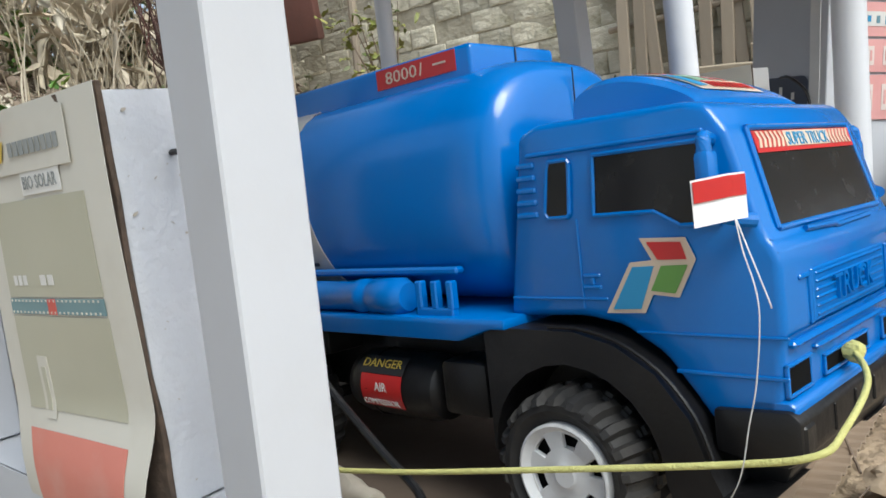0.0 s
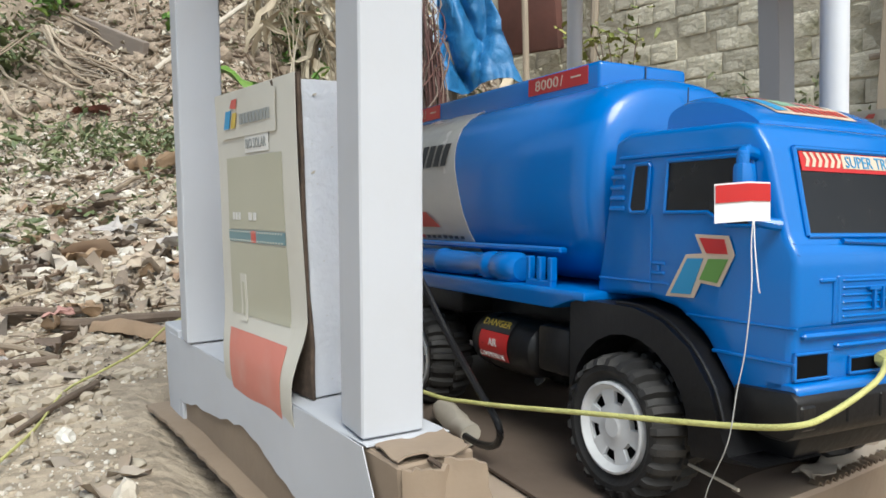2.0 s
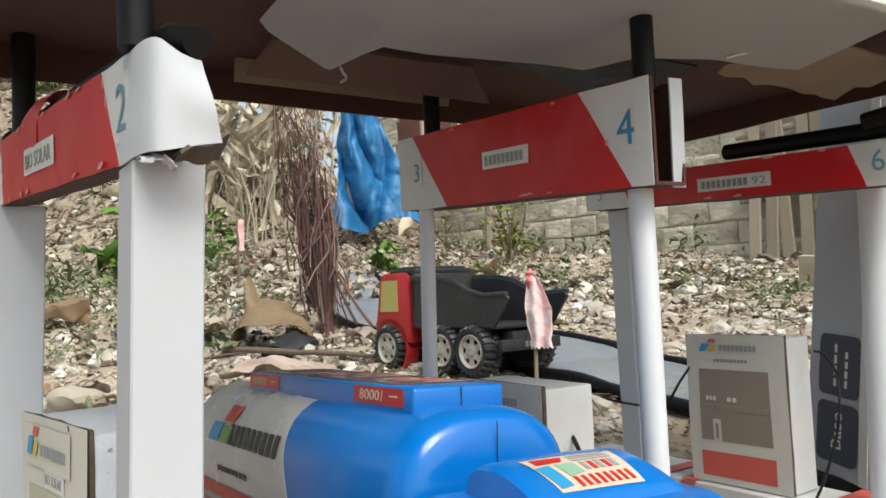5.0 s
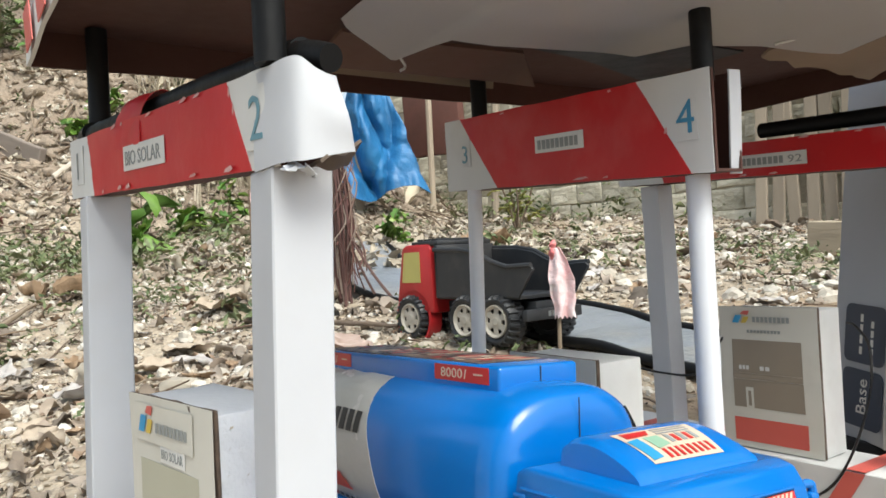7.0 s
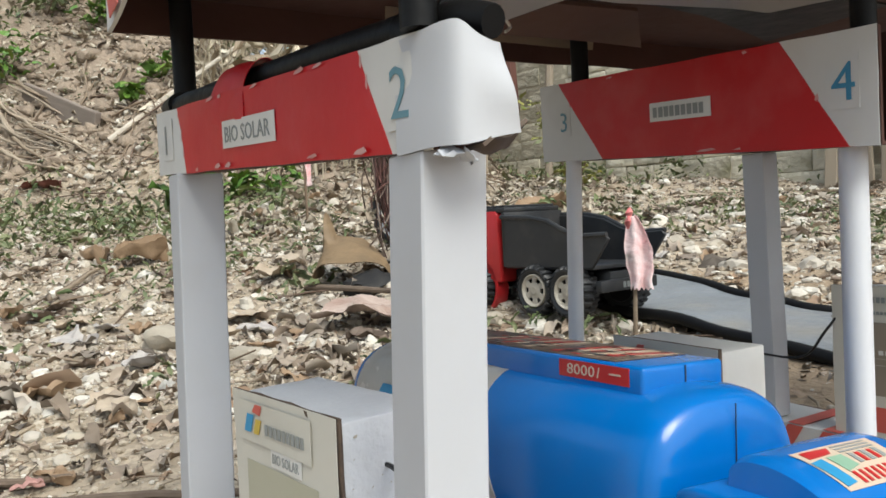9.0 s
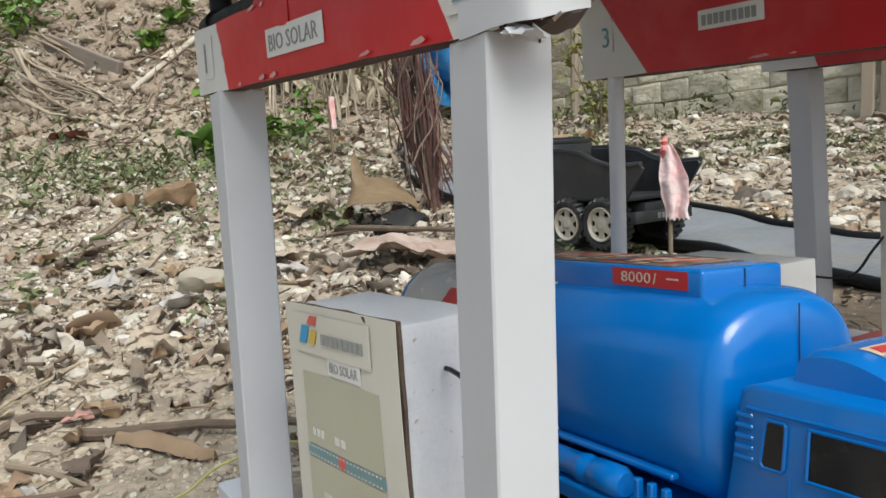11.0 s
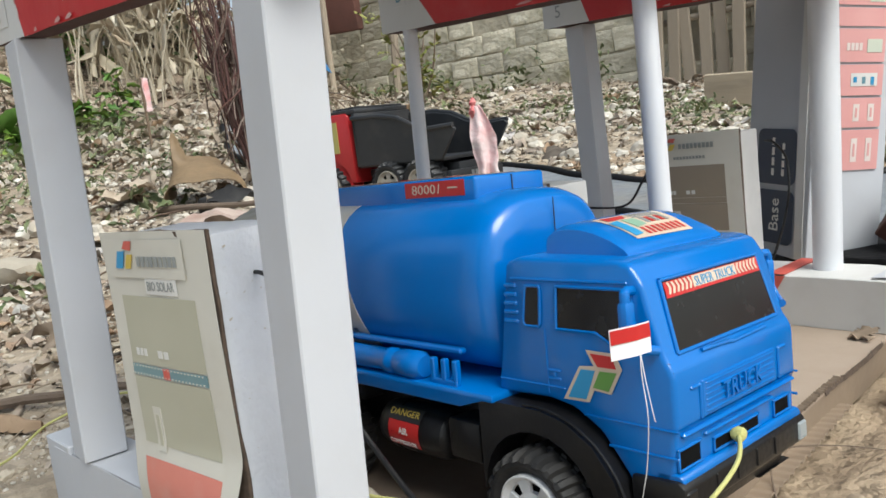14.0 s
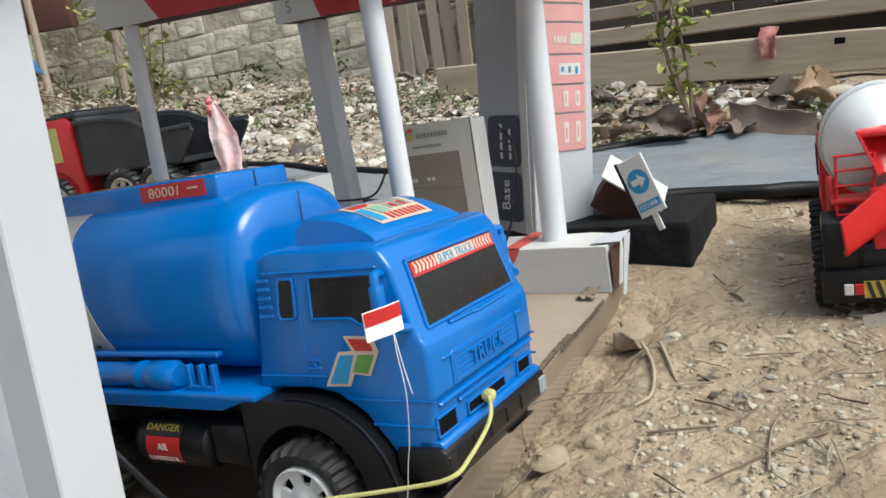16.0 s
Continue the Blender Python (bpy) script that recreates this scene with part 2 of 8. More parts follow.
M_GRAVEL = palette("pale_gravel", [(0.46, 0.41, 0.335), (0.64, 0.585, 0.50), (0.36, 0.315, 0.25), (0.76, 0.72, 0.64), (0.55, 0.49, 0.40), (0.42, 0.365, 0.285)], 0.9, 0.002, 60)
M_CRUMB = palette("soil_crumb", [(0.44, 0.37, 0.28), (0.56, 0.49, 0.385), (0.36, 0.30, 0.22), (0.50, 0.43, 0.335)], 0.95, 0.002, 60)
M_WEED = palette("weed_green", [(0.09, 0.125, 0.045), (0.15, 0.18, 0.07), (0.20, 0.21, 0.10), (0.11, 0.15, 0.075)], 0.6)
M_LEAFGREEN = palette("fresh_leaf_green", [(0.10, 0.22, 0.025), (0.15, 0.27, 0.04), (0.07, 0.16, 0.025), (0.22, 0.30, 0.05)], 0.45)
M_LEAFLIGHT = palette("light_yellow_green_leaf", [(0.26, 0.31, 0.06), (0.34, 0.36, 0.10), (0.18, 0.24, 0.05)], 0.5)
M_LEAFYELLOW = palette("yellow_green_leaf", [(0.20, 0.23, 0.04), (0.27, 0.26, 0.06), (0.13, 0.18, 0.04)], 0.5)
M_DRYLEAF = mat("brown_dry_leaf", (0.34, 0.235, 0.145), 0.7, (0.22, 0.145, 0.085), 14, 0.6, 0.004, 40)
M_PINKLEAF = mat("pinkish_dry_leaf", (0.50, 0.41, 0.35), 0.75, (0.27, 0.18, 0.145), 16, 0.5, 0.005, 50, stretch=(0.5, 2.0, 1))
M_STONE = mat("pale_stone", (0.44, 0.39, 0.31), 0.9, (0.33, 0.29, 0.23), 12, 0.6, 0.004, 40, random_ob=0.2)
M_CLOTHRED = mat("red_white_cloth", (0.76, 0.40, 0.40), 0.8, (0.82, 0.74, 0.73), 16, 0.35, 0.006, 60)
M_SOILSTONE = mat("sandy_stone", (0.36, 0.285, 0.20), 0.95, (0.27, 0.205, 0.14), 30, 0.6, 0.003, 90, dirt=0.4, dirt_color=(0.20, 0.145, 0.095), dirt_scale=40)
M_PALEROOT = mat("pale_root", (0.42, 0.345, 0.25), 0.85, (0.30, 0.24, 0.165), 30, 0.6, 0.001, 120)
M_RUST = mat("rusty_metal", (0.15, 0.06, 0.045), 0.8, (0.10, 0.045, 0.035), 6, 0.6, 0.002, 30)


def ground_material():
    m = mat("sandy_soil", (0.44, 0.365, 0.27), 0.95, (0.32, 0.26, 0.19), 2.2, 0.6, 0.012, 45, dirt=0.5, dirt_color=(0.23, 0.18, 0.125), dirt_scale=9)
    nt = m.node_tree
    bsdf = nt.nodes["Principled BSDF"]
    vor = nt.nodes.new("ShaderNodeTexVoronoi")
    vor.inputs["Scale"].default_value = 70.0
    co = nt.nodes.new("ShaderNodeTexCoord")
    nt.links.new(co.outputs["Object"], vor.inputs["Vector"])
    hs = nt.nodes.new("ShaderNodeMapRange")
    hs.inputs[3].default_value, hs.inputs[4].default_value = 0.6, 1.25
    nt.links.new(vor.outputs["Color"], hs.inputs[0])
    old = bsdf.inputs["Base Color"].links[0].from_socket
    x = nt.nodes.new("ShaderNodeMix")
    x.data_type, x.blend_type = "RGBA", "MULTIPLY"
    x.inputs[0].default_value = 0.75
    nt.links.new(old, x.inputs[6])
    nt.links.new(hs.outputs[0], x.inputs[7])
    nt.links.new(x.outputs[2], bsdf.inputs["Base Color"])
    return m




def thin_paper():
    """White paper that lets some daylight through."""
    m = mat("thin_white_paper", (0.60, 0.59, 0.58), 0.7, (0.52, 0.51, 0.50), 9, 0.7, 0.0008, 16)
    nt = m.node_tree
    bsdf, out = nt.nodes["Principled BSDF"], nt.nodes["Material Output"]
    through_ = nt.nodes.new("ShaderNodeBsdfTranslucent")
    through_.inputs["Color"].default_value = (0.62, 0.59, 0.56, 1)
    mix_ = nt.nodes.new("ShaderNodeMixShader")
    mix_.inputs[0].default_value = 0.45
    nt.links.new(bsdf.outputs[0], mix_.inputs[1])
    nt.links.new(through_.outputs[0], mix_.inputs[2])
    nt.links.new(mix_.outputs[0], out.inputs["Surface"])
    return m


M_LINER = thin_paper()
M_SOIL = ground_material()
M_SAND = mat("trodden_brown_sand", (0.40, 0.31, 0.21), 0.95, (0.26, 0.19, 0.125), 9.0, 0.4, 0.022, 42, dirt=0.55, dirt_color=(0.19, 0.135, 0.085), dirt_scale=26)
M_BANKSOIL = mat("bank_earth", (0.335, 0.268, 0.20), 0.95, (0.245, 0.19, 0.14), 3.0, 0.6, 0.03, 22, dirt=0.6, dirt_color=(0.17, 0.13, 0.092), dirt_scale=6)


# ---- mesh helpers ----
def mesh_of(bm, material, smooth=None):
    me = bpy.data.meshes.new("mesh")
    bmesh.ops.recalc_face_normals(bm, faces=bm.faces)
    bm.to_mesh(me)
    bm.free()
    me.materials.append(material)
    if smooth:
        me.shade_smooth()
        me.set_sharp_from_angle(angle=radians(smooth))
    return me


def part(name, bm, material, parent=None, label="", smooth=35):
    ob = new(name, mesh_of(bm, material, smooth))
    ob.parent = parent
    if label:
        tagged(ob, label)
    return ob


def thing(name, label, category, at=(0, 0, 0), turn=0.0, group="", kind=""):
    ob = new(name)
    ob.empty_display_size = 0.02
    ob.matrix_world = pose(*at, 0, 0, turn)
    return tagged(ob, label, category, group, kind)


def solo(name, bm, material, label, category, group="", kind="", smooth=35, m=None):
    ob = part(name, bm, material, None, "", smooth)
    if m is not None:
        ob.matrix_world = m
    return tagged(ob, label, category, group, kind)


def box(x0, x1, y0, y1, z0, z1, bevel=0.0, seg=2, bm=None):
    own = bmesh.new()
    bmesh.ops.create_cube(own, size=1)
    for v in own.verts:
        v.co = Vector((x0 + (v.co.x + 0.5) * (x1 - x0), y0 + (v.co.y + 0.5) * (y1 - y0), z0 + (v.co.z + 0.5) * (z1 - z0)))
    if bevel:
        bmesh.ops.bevel(own, geom=own.edges[:], offset=bevel, segments=seg, affect="EDGES", profile=0.5)
    return join(bm, own)


def join(bm, own):
    if bm is None:
        return own
    me = bpy.data.meshes.new("tmp")
    own.to_mesh(me)
    own.free()
    bm.from_mesh(me)
    bpy.data.meshes.remove(me)
    return bm


def prism(points, y0, y1, bevel=0.0, axis="y", seg=2, bm=None):
    """A polygon of (a, b) drawn out along an axis. axis y: a is x and b is z; axis x: a is y, b is z; axis z: a is x, b is y."""
    own = bmesh.new()

    def at(a, b, c):
        return {"y": (a, c, b), "x": (c, a, b), "z": (a, b, c)}[axis]

    lo = [own.verts.new(at(a, b, y0)) for a, b in points]
    hi = [own.verts.new(at(a, b, y1)) for a, b in points]
    own.faces.new(lo)
    own.faces.new(hi[::-1])
    n = len(points)
    for i in range(n):
        own.faces.new((lo[i], hi[i], hi[(i + 1) % n], lo[(i + 1) % n]))
    bmesh.ops.recalc_face_normals(own, faces=own.faces)
    if bevel:
        bmesh.ops.bevel(own, geom=own.edges[:], offset=bevel, segments=seg, affect="EDGES", profile=0.5)
    return join(bm, own)


def slab(corners, thick=0.0005, bm=None, lift=0.0):
    """A thin flat piece with the given outline (seen from its face, counterclockwise)."""
    own = bmesh.new()
    pts = [Vector(c) for c in corners]
    n = (pts[1] - pts[0]).cross(pts[2] - pts[1]).normalized()
    lo = [own.verts.new(p + n * lift) for p in pts]
    hi = [own.verts.new(p + n * (thick + lift)) for p in pts]
    own.faces.new(lo[::-1])
    own.faces.new(hi)
    for i in range(len(pts)):
        j = (i + 1) % len(pts)
        own.faces.new((lo[i], lo[j], hi[j], hi[i]))
    return join(bm, own)


def lathe(profile, axis="y", steps=32, bm=None, center=(0, 0, 0)):
    """Turns (radius, along) round an axis."""
    own = bmesh.new()
    rings = []
    for k in range(steps):
        a = 2 * math.pi * k / steps
        ring = []
        for r, s in profile:
            c, d = r * math.cos(a), r * math.sin(a)
            p = {"y": (c, s, d), "x": (s, c, d), "z": (c, d, s)}[axis]
            ring.append(own.verts.new(Vector(p) + Vector(center)))
        rings.append(ring)
    for k in range(steps):
        a, b = rings[k], rings[(k + 1) % steps]
        for i in range(len(profile) - 1):
            own.faces.new((a[i], a[i + 1], b[i + 1], b[i]))
    bmesh.ops.remove_doubles(own, verts=own.verts[:], dist=1e-6)
    bmesh.ops.recalc_face_normals(own, faces=own.faces)
    return join(bm, own)


def rod(a, b, r0, r1=None, sides=12, bm=None):
    return tube([a, b], r0, sides, bm, r1)


def tube(points, radius, sides=8, bm=None, end=None):
    """A round bar along points; end: the radius at its last point."""
    own = bmesh.new()
    pts = [Vector(p) for p in points]
    end = radius if end is None else end
    rings = []
    up = Vector((0.13, 0.21, 0.97))
    for i, p in enumerate(pts):
        d = (pts[min(i + 1, len(pts) - 1)] - pts[max(i - 1, 0)]).normalized()
        s = d.cross(up)
        if s.length < 1e-3:
            s = d.cross(Vector((1, 0, 0)))
        s.normalize()
        t = d.cross(s)
        r = radius + (end - radius) * i / max(1, len(pts) - 1)
        rings.append([own.verts.new(p + s * r * math.cos(2 * math.pi * k / sides) + t * r * math.sin(2 * math.pi * k / sides)) for k in range(sides)])
    for a, b in zip(rings, rings[1:]):
        for k in range(sides):
            own.faces.new((a[k], a[(k + 1) % sides], b[(k + 1) % sides], b[k]))
    own.faces.new(rings[0][::-1])
    own.faces.new(rings[-1])
    return join(bm, own)


def smooth_path(points, steps=6):
    """A curve through the points."""
    p = [Vector(points[0])] + [Vector(q) for q in points] + [Vector(points[-1])]
    out = []
    for i in range(1, len(p) - 2):
        for k in range(steps):
            t = k / steps
            a, b, c, d = p[i - 1], p[i], p[i + 1], p[i + 2]
            out.append(0.5 * ((2 * b) + (c - a) * t + (2 * a - 5 * b + 4 * c - d) * t * t + (3 * b - a - 3 * c + d) * t ** 3))
    out.append(p[-2])
    return out


def sheet(f, nu, nv, thick=0.0, bm=None):
    """A surface f(u, v), u and v from 0 to 1, with a thickness."""
    own = bmesh.new()
    g = [[own.verts.new(f(i / nu, j / nv)) for j in range(nv + 1)] for i in range(nu + 1)]
    for i in range(nu):
        for j in range(nv):
            own.faces.new((g[i][j], g[i + 1][j], g[i + 1][j + 1], g[i][j + 1]))
    if thick:
        bmesh.ops.recalc_face_normals(own, faces=own.faces)
        bmesh.ops.solidify(own, geom=own.faces[:], thickness=thick)
    return join(bm, own)


def words(text, height, thick, origin, right, up, bm=None, width=None):
    """Raised writing; origin is its lower left corner."""
    cu = bpy.data.curves.new("words", "FONT")
    cu.body, cu.size, cu.extrude, cu.resolution_u = text, 1.0, 0.0, 2
    ob = bpy.data.objects.new("words", cu)
    scene.collection.objects.link(ob)
    bpy.context.view_layer.update()
    me = bpy.data.meshes.new_from_object(ob.evaluated_get(bpy.context.evaluated_depsgraph_get()))
    own = bmesh.new()
    own.from_mesh(me)
    bpy.data.objects.remove(ob)
    bpy.data.curves.remove(cu)
    bpy.data.meshes.remove(me)
    xs, ys = [v.co.x for v in own.verts], [v.co.y for v in own.verts]
    sy = height / (max(ys) - min(ys))
    sx = width / (max(xs) - min(xs)) if width else sy
    r, u = Vector(right).normalized(), Vector(up).normalized()
    n = r.cross(u)
    x0, y0 = min(xs), min(ys)
    for v in own.verts:
        v.co = Vector(origin) + r * (v.co.x - x0) * sx + u * (v.co.y - y0) * sy
    got = bmesh.ops.extrude_face_region(own, geom=own.faces[:])
    for v in [e for e in got["geom"] if isinstance(e, bmesh.types.BMVert)]:
        v.co += n * thick
    return join(bm, own)


def bars(count, origin, right, up, height, length, thick, bm=None, seed=1):
    """A row of plain bars in place of writing."""
    rnd = random.Random(seed)
    r, u = Vector(right).normalized(), Vector(up).normalized()
    step = length / count
    for i in range(count):
        a = Vector(origin) + r * step * i
        b = a + r * step * rnd.uniform(0.68, 0.8)
        bm = slab([a, b, b + u * height, a + u * height], thick, bm)
    return bm


def noisy(p, s, amount):
    return Vector(p) + noise.noise_vector(Vector(p) * s) * amount


# ---- ground ----
AHEAD, ASIDE = Vector((-0.78, 0.625)), Vector((-0.625, -0.78))


def step01(a, b, v):
    t = min(1.0, max(0.0, (v - a) / (b - a)))
    return t * t * (3 - 2 * t)


def ground_z(x, y, rough=True):
    u, w = x * AHEAD.x + y * AHEAD.y, x * ASIDE.x + y * ASIDE.y
    left = step01(0.2, 1.1, w)
    z = -0.04 + (0.142 - 0.050 * left) * min(max(0.0, u - 0.85), 1.4) + (0.134 + 0.10 * left) * max(0.0, min(u, 9.0) - 2.25)
    bank = step01(0.36, 0.54, w / max(u, 0.5)) * max(0.0, min(u, 9.5) - 4.3) * 0.62
    z += bank
    if rough:
        steep = step01(4.4, 5.4, u) * step01(1.0, 2.4, w)
        z += steep * (0.18 * noise.noise(Vector((x * 1.9, y * 1.9, 2.2))) + 0.10 * noise.noise(Vector((x * 4.7, y * 4.7, 6.2))) - 0.02)
        soft = step01(0.5, 1.6, u)
        z += noise.noise(Vector((x * 1.7, y * 1.7, 0.3))) * 0.03 * soft
        z += noise.noise(Vector((x * 7, y * 7, 4.3))) * (0.006 + 0.014 * soft)
        z += noise.noise(Vector((x * 21, y * 21, 9.3))) * 0.004
    return z


def on_deck(x, y, margin=0.0):
    """Whether a place lies under the cardboard platform or the foam block."""
    return (-0.92 - margin < x < -0.15 + margin and 0.11 - margin < y < 1.16 + margin)


def axis_steps(lo, hi, centre, fine):
    out, v, s = [centre], centre, fine
    while v < hi:
        v += s
        s *= 1.024
        out.append(v)
    v, s = centre, fine
    while v > lo:
        v -= s
        s *= 1.024
        out.insert(0, v)
    return out


def build_ground():
    xs, ys = axis_steps(-60, 60, -0.7, 0.03), axis_steps(-60, 60, 0.6, 0.03)
    verts = [(x, y, ground_z(x, y) - (0.02 if on_deck(x, y, -0.03) else 0.0)) for x in xs for y in ys]
    ny = len(ys)
    faces = [(i * ny + j, (i + 1) * ny + j, (i + 1) * ny + j + 1, i * ny + j + 1) for i in range(len(xs) - 1) for j in range(ny - 1)]
    me = bpy.data.meshes.new("ground")
    me.from_pydata(verts, [], faces)
    me.materials.append(M_SOIL)
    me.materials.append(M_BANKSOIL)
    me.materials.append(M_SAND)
    for f in me.polygons:
        x, y, z = f.center
        u, w = x * AHEAD.x + y * AHEAD.y, x * ASIDE.x + y * ASIDE.y
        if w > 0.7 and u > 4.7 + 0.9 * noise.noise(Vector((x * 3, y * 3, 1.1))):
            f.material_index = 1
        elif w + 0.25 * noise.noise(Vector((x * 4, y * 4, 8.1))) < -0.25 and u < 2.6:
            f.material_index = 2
    me.shade_smooth()
    tagged(new("ground", me), "pale sandy soil rising to a leaf-strewn bank", "ground", kind="structure")


build_ground()

# ---- cardboard platform ----
DECK = [(-0.205, 0.186), (-0.205, 0.222), (-0.192, 0.30), (-0.206, 0.48), (-0.230, 0.652), (-0.246, 0.813), (-0.252, 0.93), (-0.262, 1.02), (-0.278, 1.18)]
platform = thing("cardboard_platform", "brown corrugated cardboard platform with torn edges on the soil", "platform")


def sag(y, x=-0.5):
    """How far the board has sunk under the tanker's far wheels; its free edge stays straight."""
    low = -max(0.0, 0.0698 * (min(y, 0.555) - 0.353) - 0.0015)
    return low * (1 - step01(0.555, 0.64, y)) * (1 - step01(-0.275, -0.222, x))


def deck_right(y):
    pts = DECK
    for a, b in zip(pts, pts[1:]):
        if a[1] <= y <= b[1]:
            return a[0] + (b[0] - a[0]) * (y - a[1]) / (b[1] - a[1])
    return pts[-1][0]


def deck_at(u, v):
    y = 0.186 + 0.984 * v
    x = -0.87 + (deck_right(y) + 0.87) * u
    return Vector((x, y, sag(y, x)))


# top sheet in the paler tone that carries painted sunlight
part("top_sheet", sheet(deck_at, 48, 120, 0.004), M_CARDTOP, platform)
wall_line = [(deck_right(0.19 + 0.0098 * k) - 0.004, 0.19 + 0.0098 * k) for k in range(100)]
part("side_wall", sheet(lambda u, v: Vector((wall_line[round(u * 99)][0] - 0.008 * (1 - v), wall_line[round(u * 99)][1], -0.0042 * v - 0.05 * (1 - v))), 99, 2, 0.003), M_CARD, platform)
part("back_wall", sheet(lambda u, v: Vector((-0.862, 0.19 + 0.97 * u, -0.05 + 0.034 * v)), 8, 1, 0.003), M_CARD, platform)
# sheet below the truck; its dark tone paints in the truck's shade
part("floor_sheet", sheet(lambda u, v: Vector((-0.80 + (0.60 - 0.022 * v) * u, 0.300 + 0.255 * v, min(0.0046, 0.0045 - 0.0698 * (0.300 + 0.255 * v - 0.353)))), 16, 30, 0.0022), M_CARDFLOOR, platform, "cardboard sheet under the truck, its colour darkened for shade")
part("bottom_flap", sheet(lambda u, v: noisy((-0.800 + 0.52 * u, 0.112 + 0.066 * u + 0.034 * v + (0.0004 * math.sin(u * 90) + 0.0022 * noise.noise(Vector((u * 30, 0.2, 0.4)))) * (1 - v), -0.0355 + 0.002 * math.sin(7 * u)), 16, 0.0015), 80, 3, 0.0035), M_CARD, platform, "frayed corrugated flap under the curb")


def torn(f, nu, nv, seed, thick=0.002, edge=0.006):
    """A ragged piece of board: f(u, v) with its edges pulled about."""
    rnd = random.Random(seed)
    jit = [[rnd.uniform(-1, 1) for _ in range(nv + 1)] for _ in range(nu + 1)]

    def g(u, v):
        i, j = round(u * nu), round(v * nv)
        p = Vector(f(u, v))
        if i in (0, nu) or j in (0, nv):
            p += Vector((jit[i][j], jit[i][-1 - j], jit[-1 - i][j])) * edge
        return p

    return sheet(g, nu, nv, thick)


part("torn_flap", torn(lambda u, v: (-0.245 + 0.052 * u + 0.008 * v, 0.238 + 0.030 * u + 0.020 * v, 0.0035 + 0.006 * math.sin(3.0 * u) + 0.003 * v), 12, 3, 3, 0.0025, 0.003), M_CARD, platform)
part("torn_flap", torn(lambda u, v: (-0.240 + 0.050 * u, 0.250 + 0.028 * u + 0.016 * v, 0.0018 + 0.006 * u * v), 10, 3, 4, 0.002, 0.003), M_CARDEDGE, platform)


def ridge(u):
    """Squarish flutes of a torn corrugated board."""
    return max(-1.0, min(1.0, 2.2 * math.sin(u * 6.283)))


part("corrugated_strip", sheet(lambda u, v: (-0.1983 - 0.0655 * u + 0.024 * v + 0.002 * noise.noise(Vector((u * 40, v, 3.1))), 0.36 + 0.50 * u, -0.036 + 0.003 * v + 0.0015 * ridge(u * 33) * (0.3 + 0.7 * v)), 330, 4, 0.0012), M_CARD, platform, "torn corrugated strip along the front")


def edge_y(u):
    return 0.47 + 0.38 * u


part("flute_edge", sheet(lambda u, v: (deck_right(edge_y(u)) - 0.006 + 0.0075 * v + 0.0012 * noise.noise(Vector((u * 60, 0.4, v))), edge_y(u), 0.0012 + 0.0018 * math.sin(u * 6.283 * 52)), 420, 2, 0.0008), M_FLUTE, platform, "bare wavy flutes of the torn edge")
part("torn_liner", torn(lambda u, v: (deck_right(0.475 + 0.24 * u) - 0.020 + 0.016 * v, 0.475 + 0.24 * u, 0.0034 + 0.0016 * math.sin(9 * u + 2 * v)), 34, 4, 9, 0.0008, 0.0035), mat("pale_torn_liner", (0.46, 0.40, 0.33), 0.85, (0.38, 0.32, 0.25), 40, 0.6, 0.0006, 120), platform, "pale torn paper liner at the edge")
part("edge_liner", torn(lambda u, v: (deck_right(0.80 + 0.2 * u) + 0.0012 * v, 0.80 + 0.2 * u, 0.002 - 0.006 * v), 34, 2, 10, 0.001, 0.0012), M_CARDEDGE, platform, "frayed corrugated front edge")

# ---- fuel islands ----
X, Y, Z = Vector((1, 0, 0)), Vector((0, 1, 0)), Vector((0, 0, 1))


def paper_box(x0, x1, y0, y1, z0, z1, seed=0, wob=0.0015):
    """A box with slightly bowed, uneven sides."""
    own = box(x0, x1, y0, y1, z0, z1, 0.0012, 1)
    bmesh.ops.subdivide_edges(own, edges=[e for e in own.edges if e.calc_length() > 0.03], cuts=7, use_grid_fill=True)
    for v in own.verts:
        v.co = noisy(v.co + Vector((seed, 0, 0)), 9, wob) - Vector((seed, 0, 0))
    return own


# near island: brown carton clad with white paper
curb = thing("fuel_island_curb", "brown carton curb clad with torn white paper", "curb", group="island curbs")


def curb_y(x):
    return 0.1405 + 0.108 * (x + 0.745)


own = prism([(-0.745, 0.1405), (-0.246, 0.1950), (-0.252, 0.2445), (-0.752, 0.1905)], -0.038, 0.054, 0.0015, "z", 1)
bmesh.ops.subdivide_edges(own, edges=[e for e in own.edges if e.calc_length() > 0.03], cuts=7, use_grid_fill=True)
for v in own.verts:
    v.co = noisy(v.co, 11, 0.0014)
part("carton", own, M_CARD, curb)
part("paper_top", sheet(lambda u, v: noisy((-0.748 + 0.467 * u, curb_y(-0.748 + 0.467 * u) - 0.001 + 0.053 * v, 0.0562), 14, 0.0007), 40, 5, 0.0008), M_PAPER, curb)


def curb_side(u, v):
    x = -0.748 + 0.467 * u + 0.036 * step01(0.5, 1.0, u) * (1 - v)
    low = -0.012 + 0.110 * (min(x, -0.50) + 0.72) - 0.036 * min(1.0, max(0.0, (x + 0.50) / 0.16)) + 0.004 * noise.noise(Vector((x * 45, 0.3, 0.1))) - 0.03 * step01(-0.718, -0.722, x)
    return noisy((x, curb_y(x) - 0.0022 - 0.0006 * math.sin(20 * u), low + (0.0565 - low) * v), 12, 0.0006)


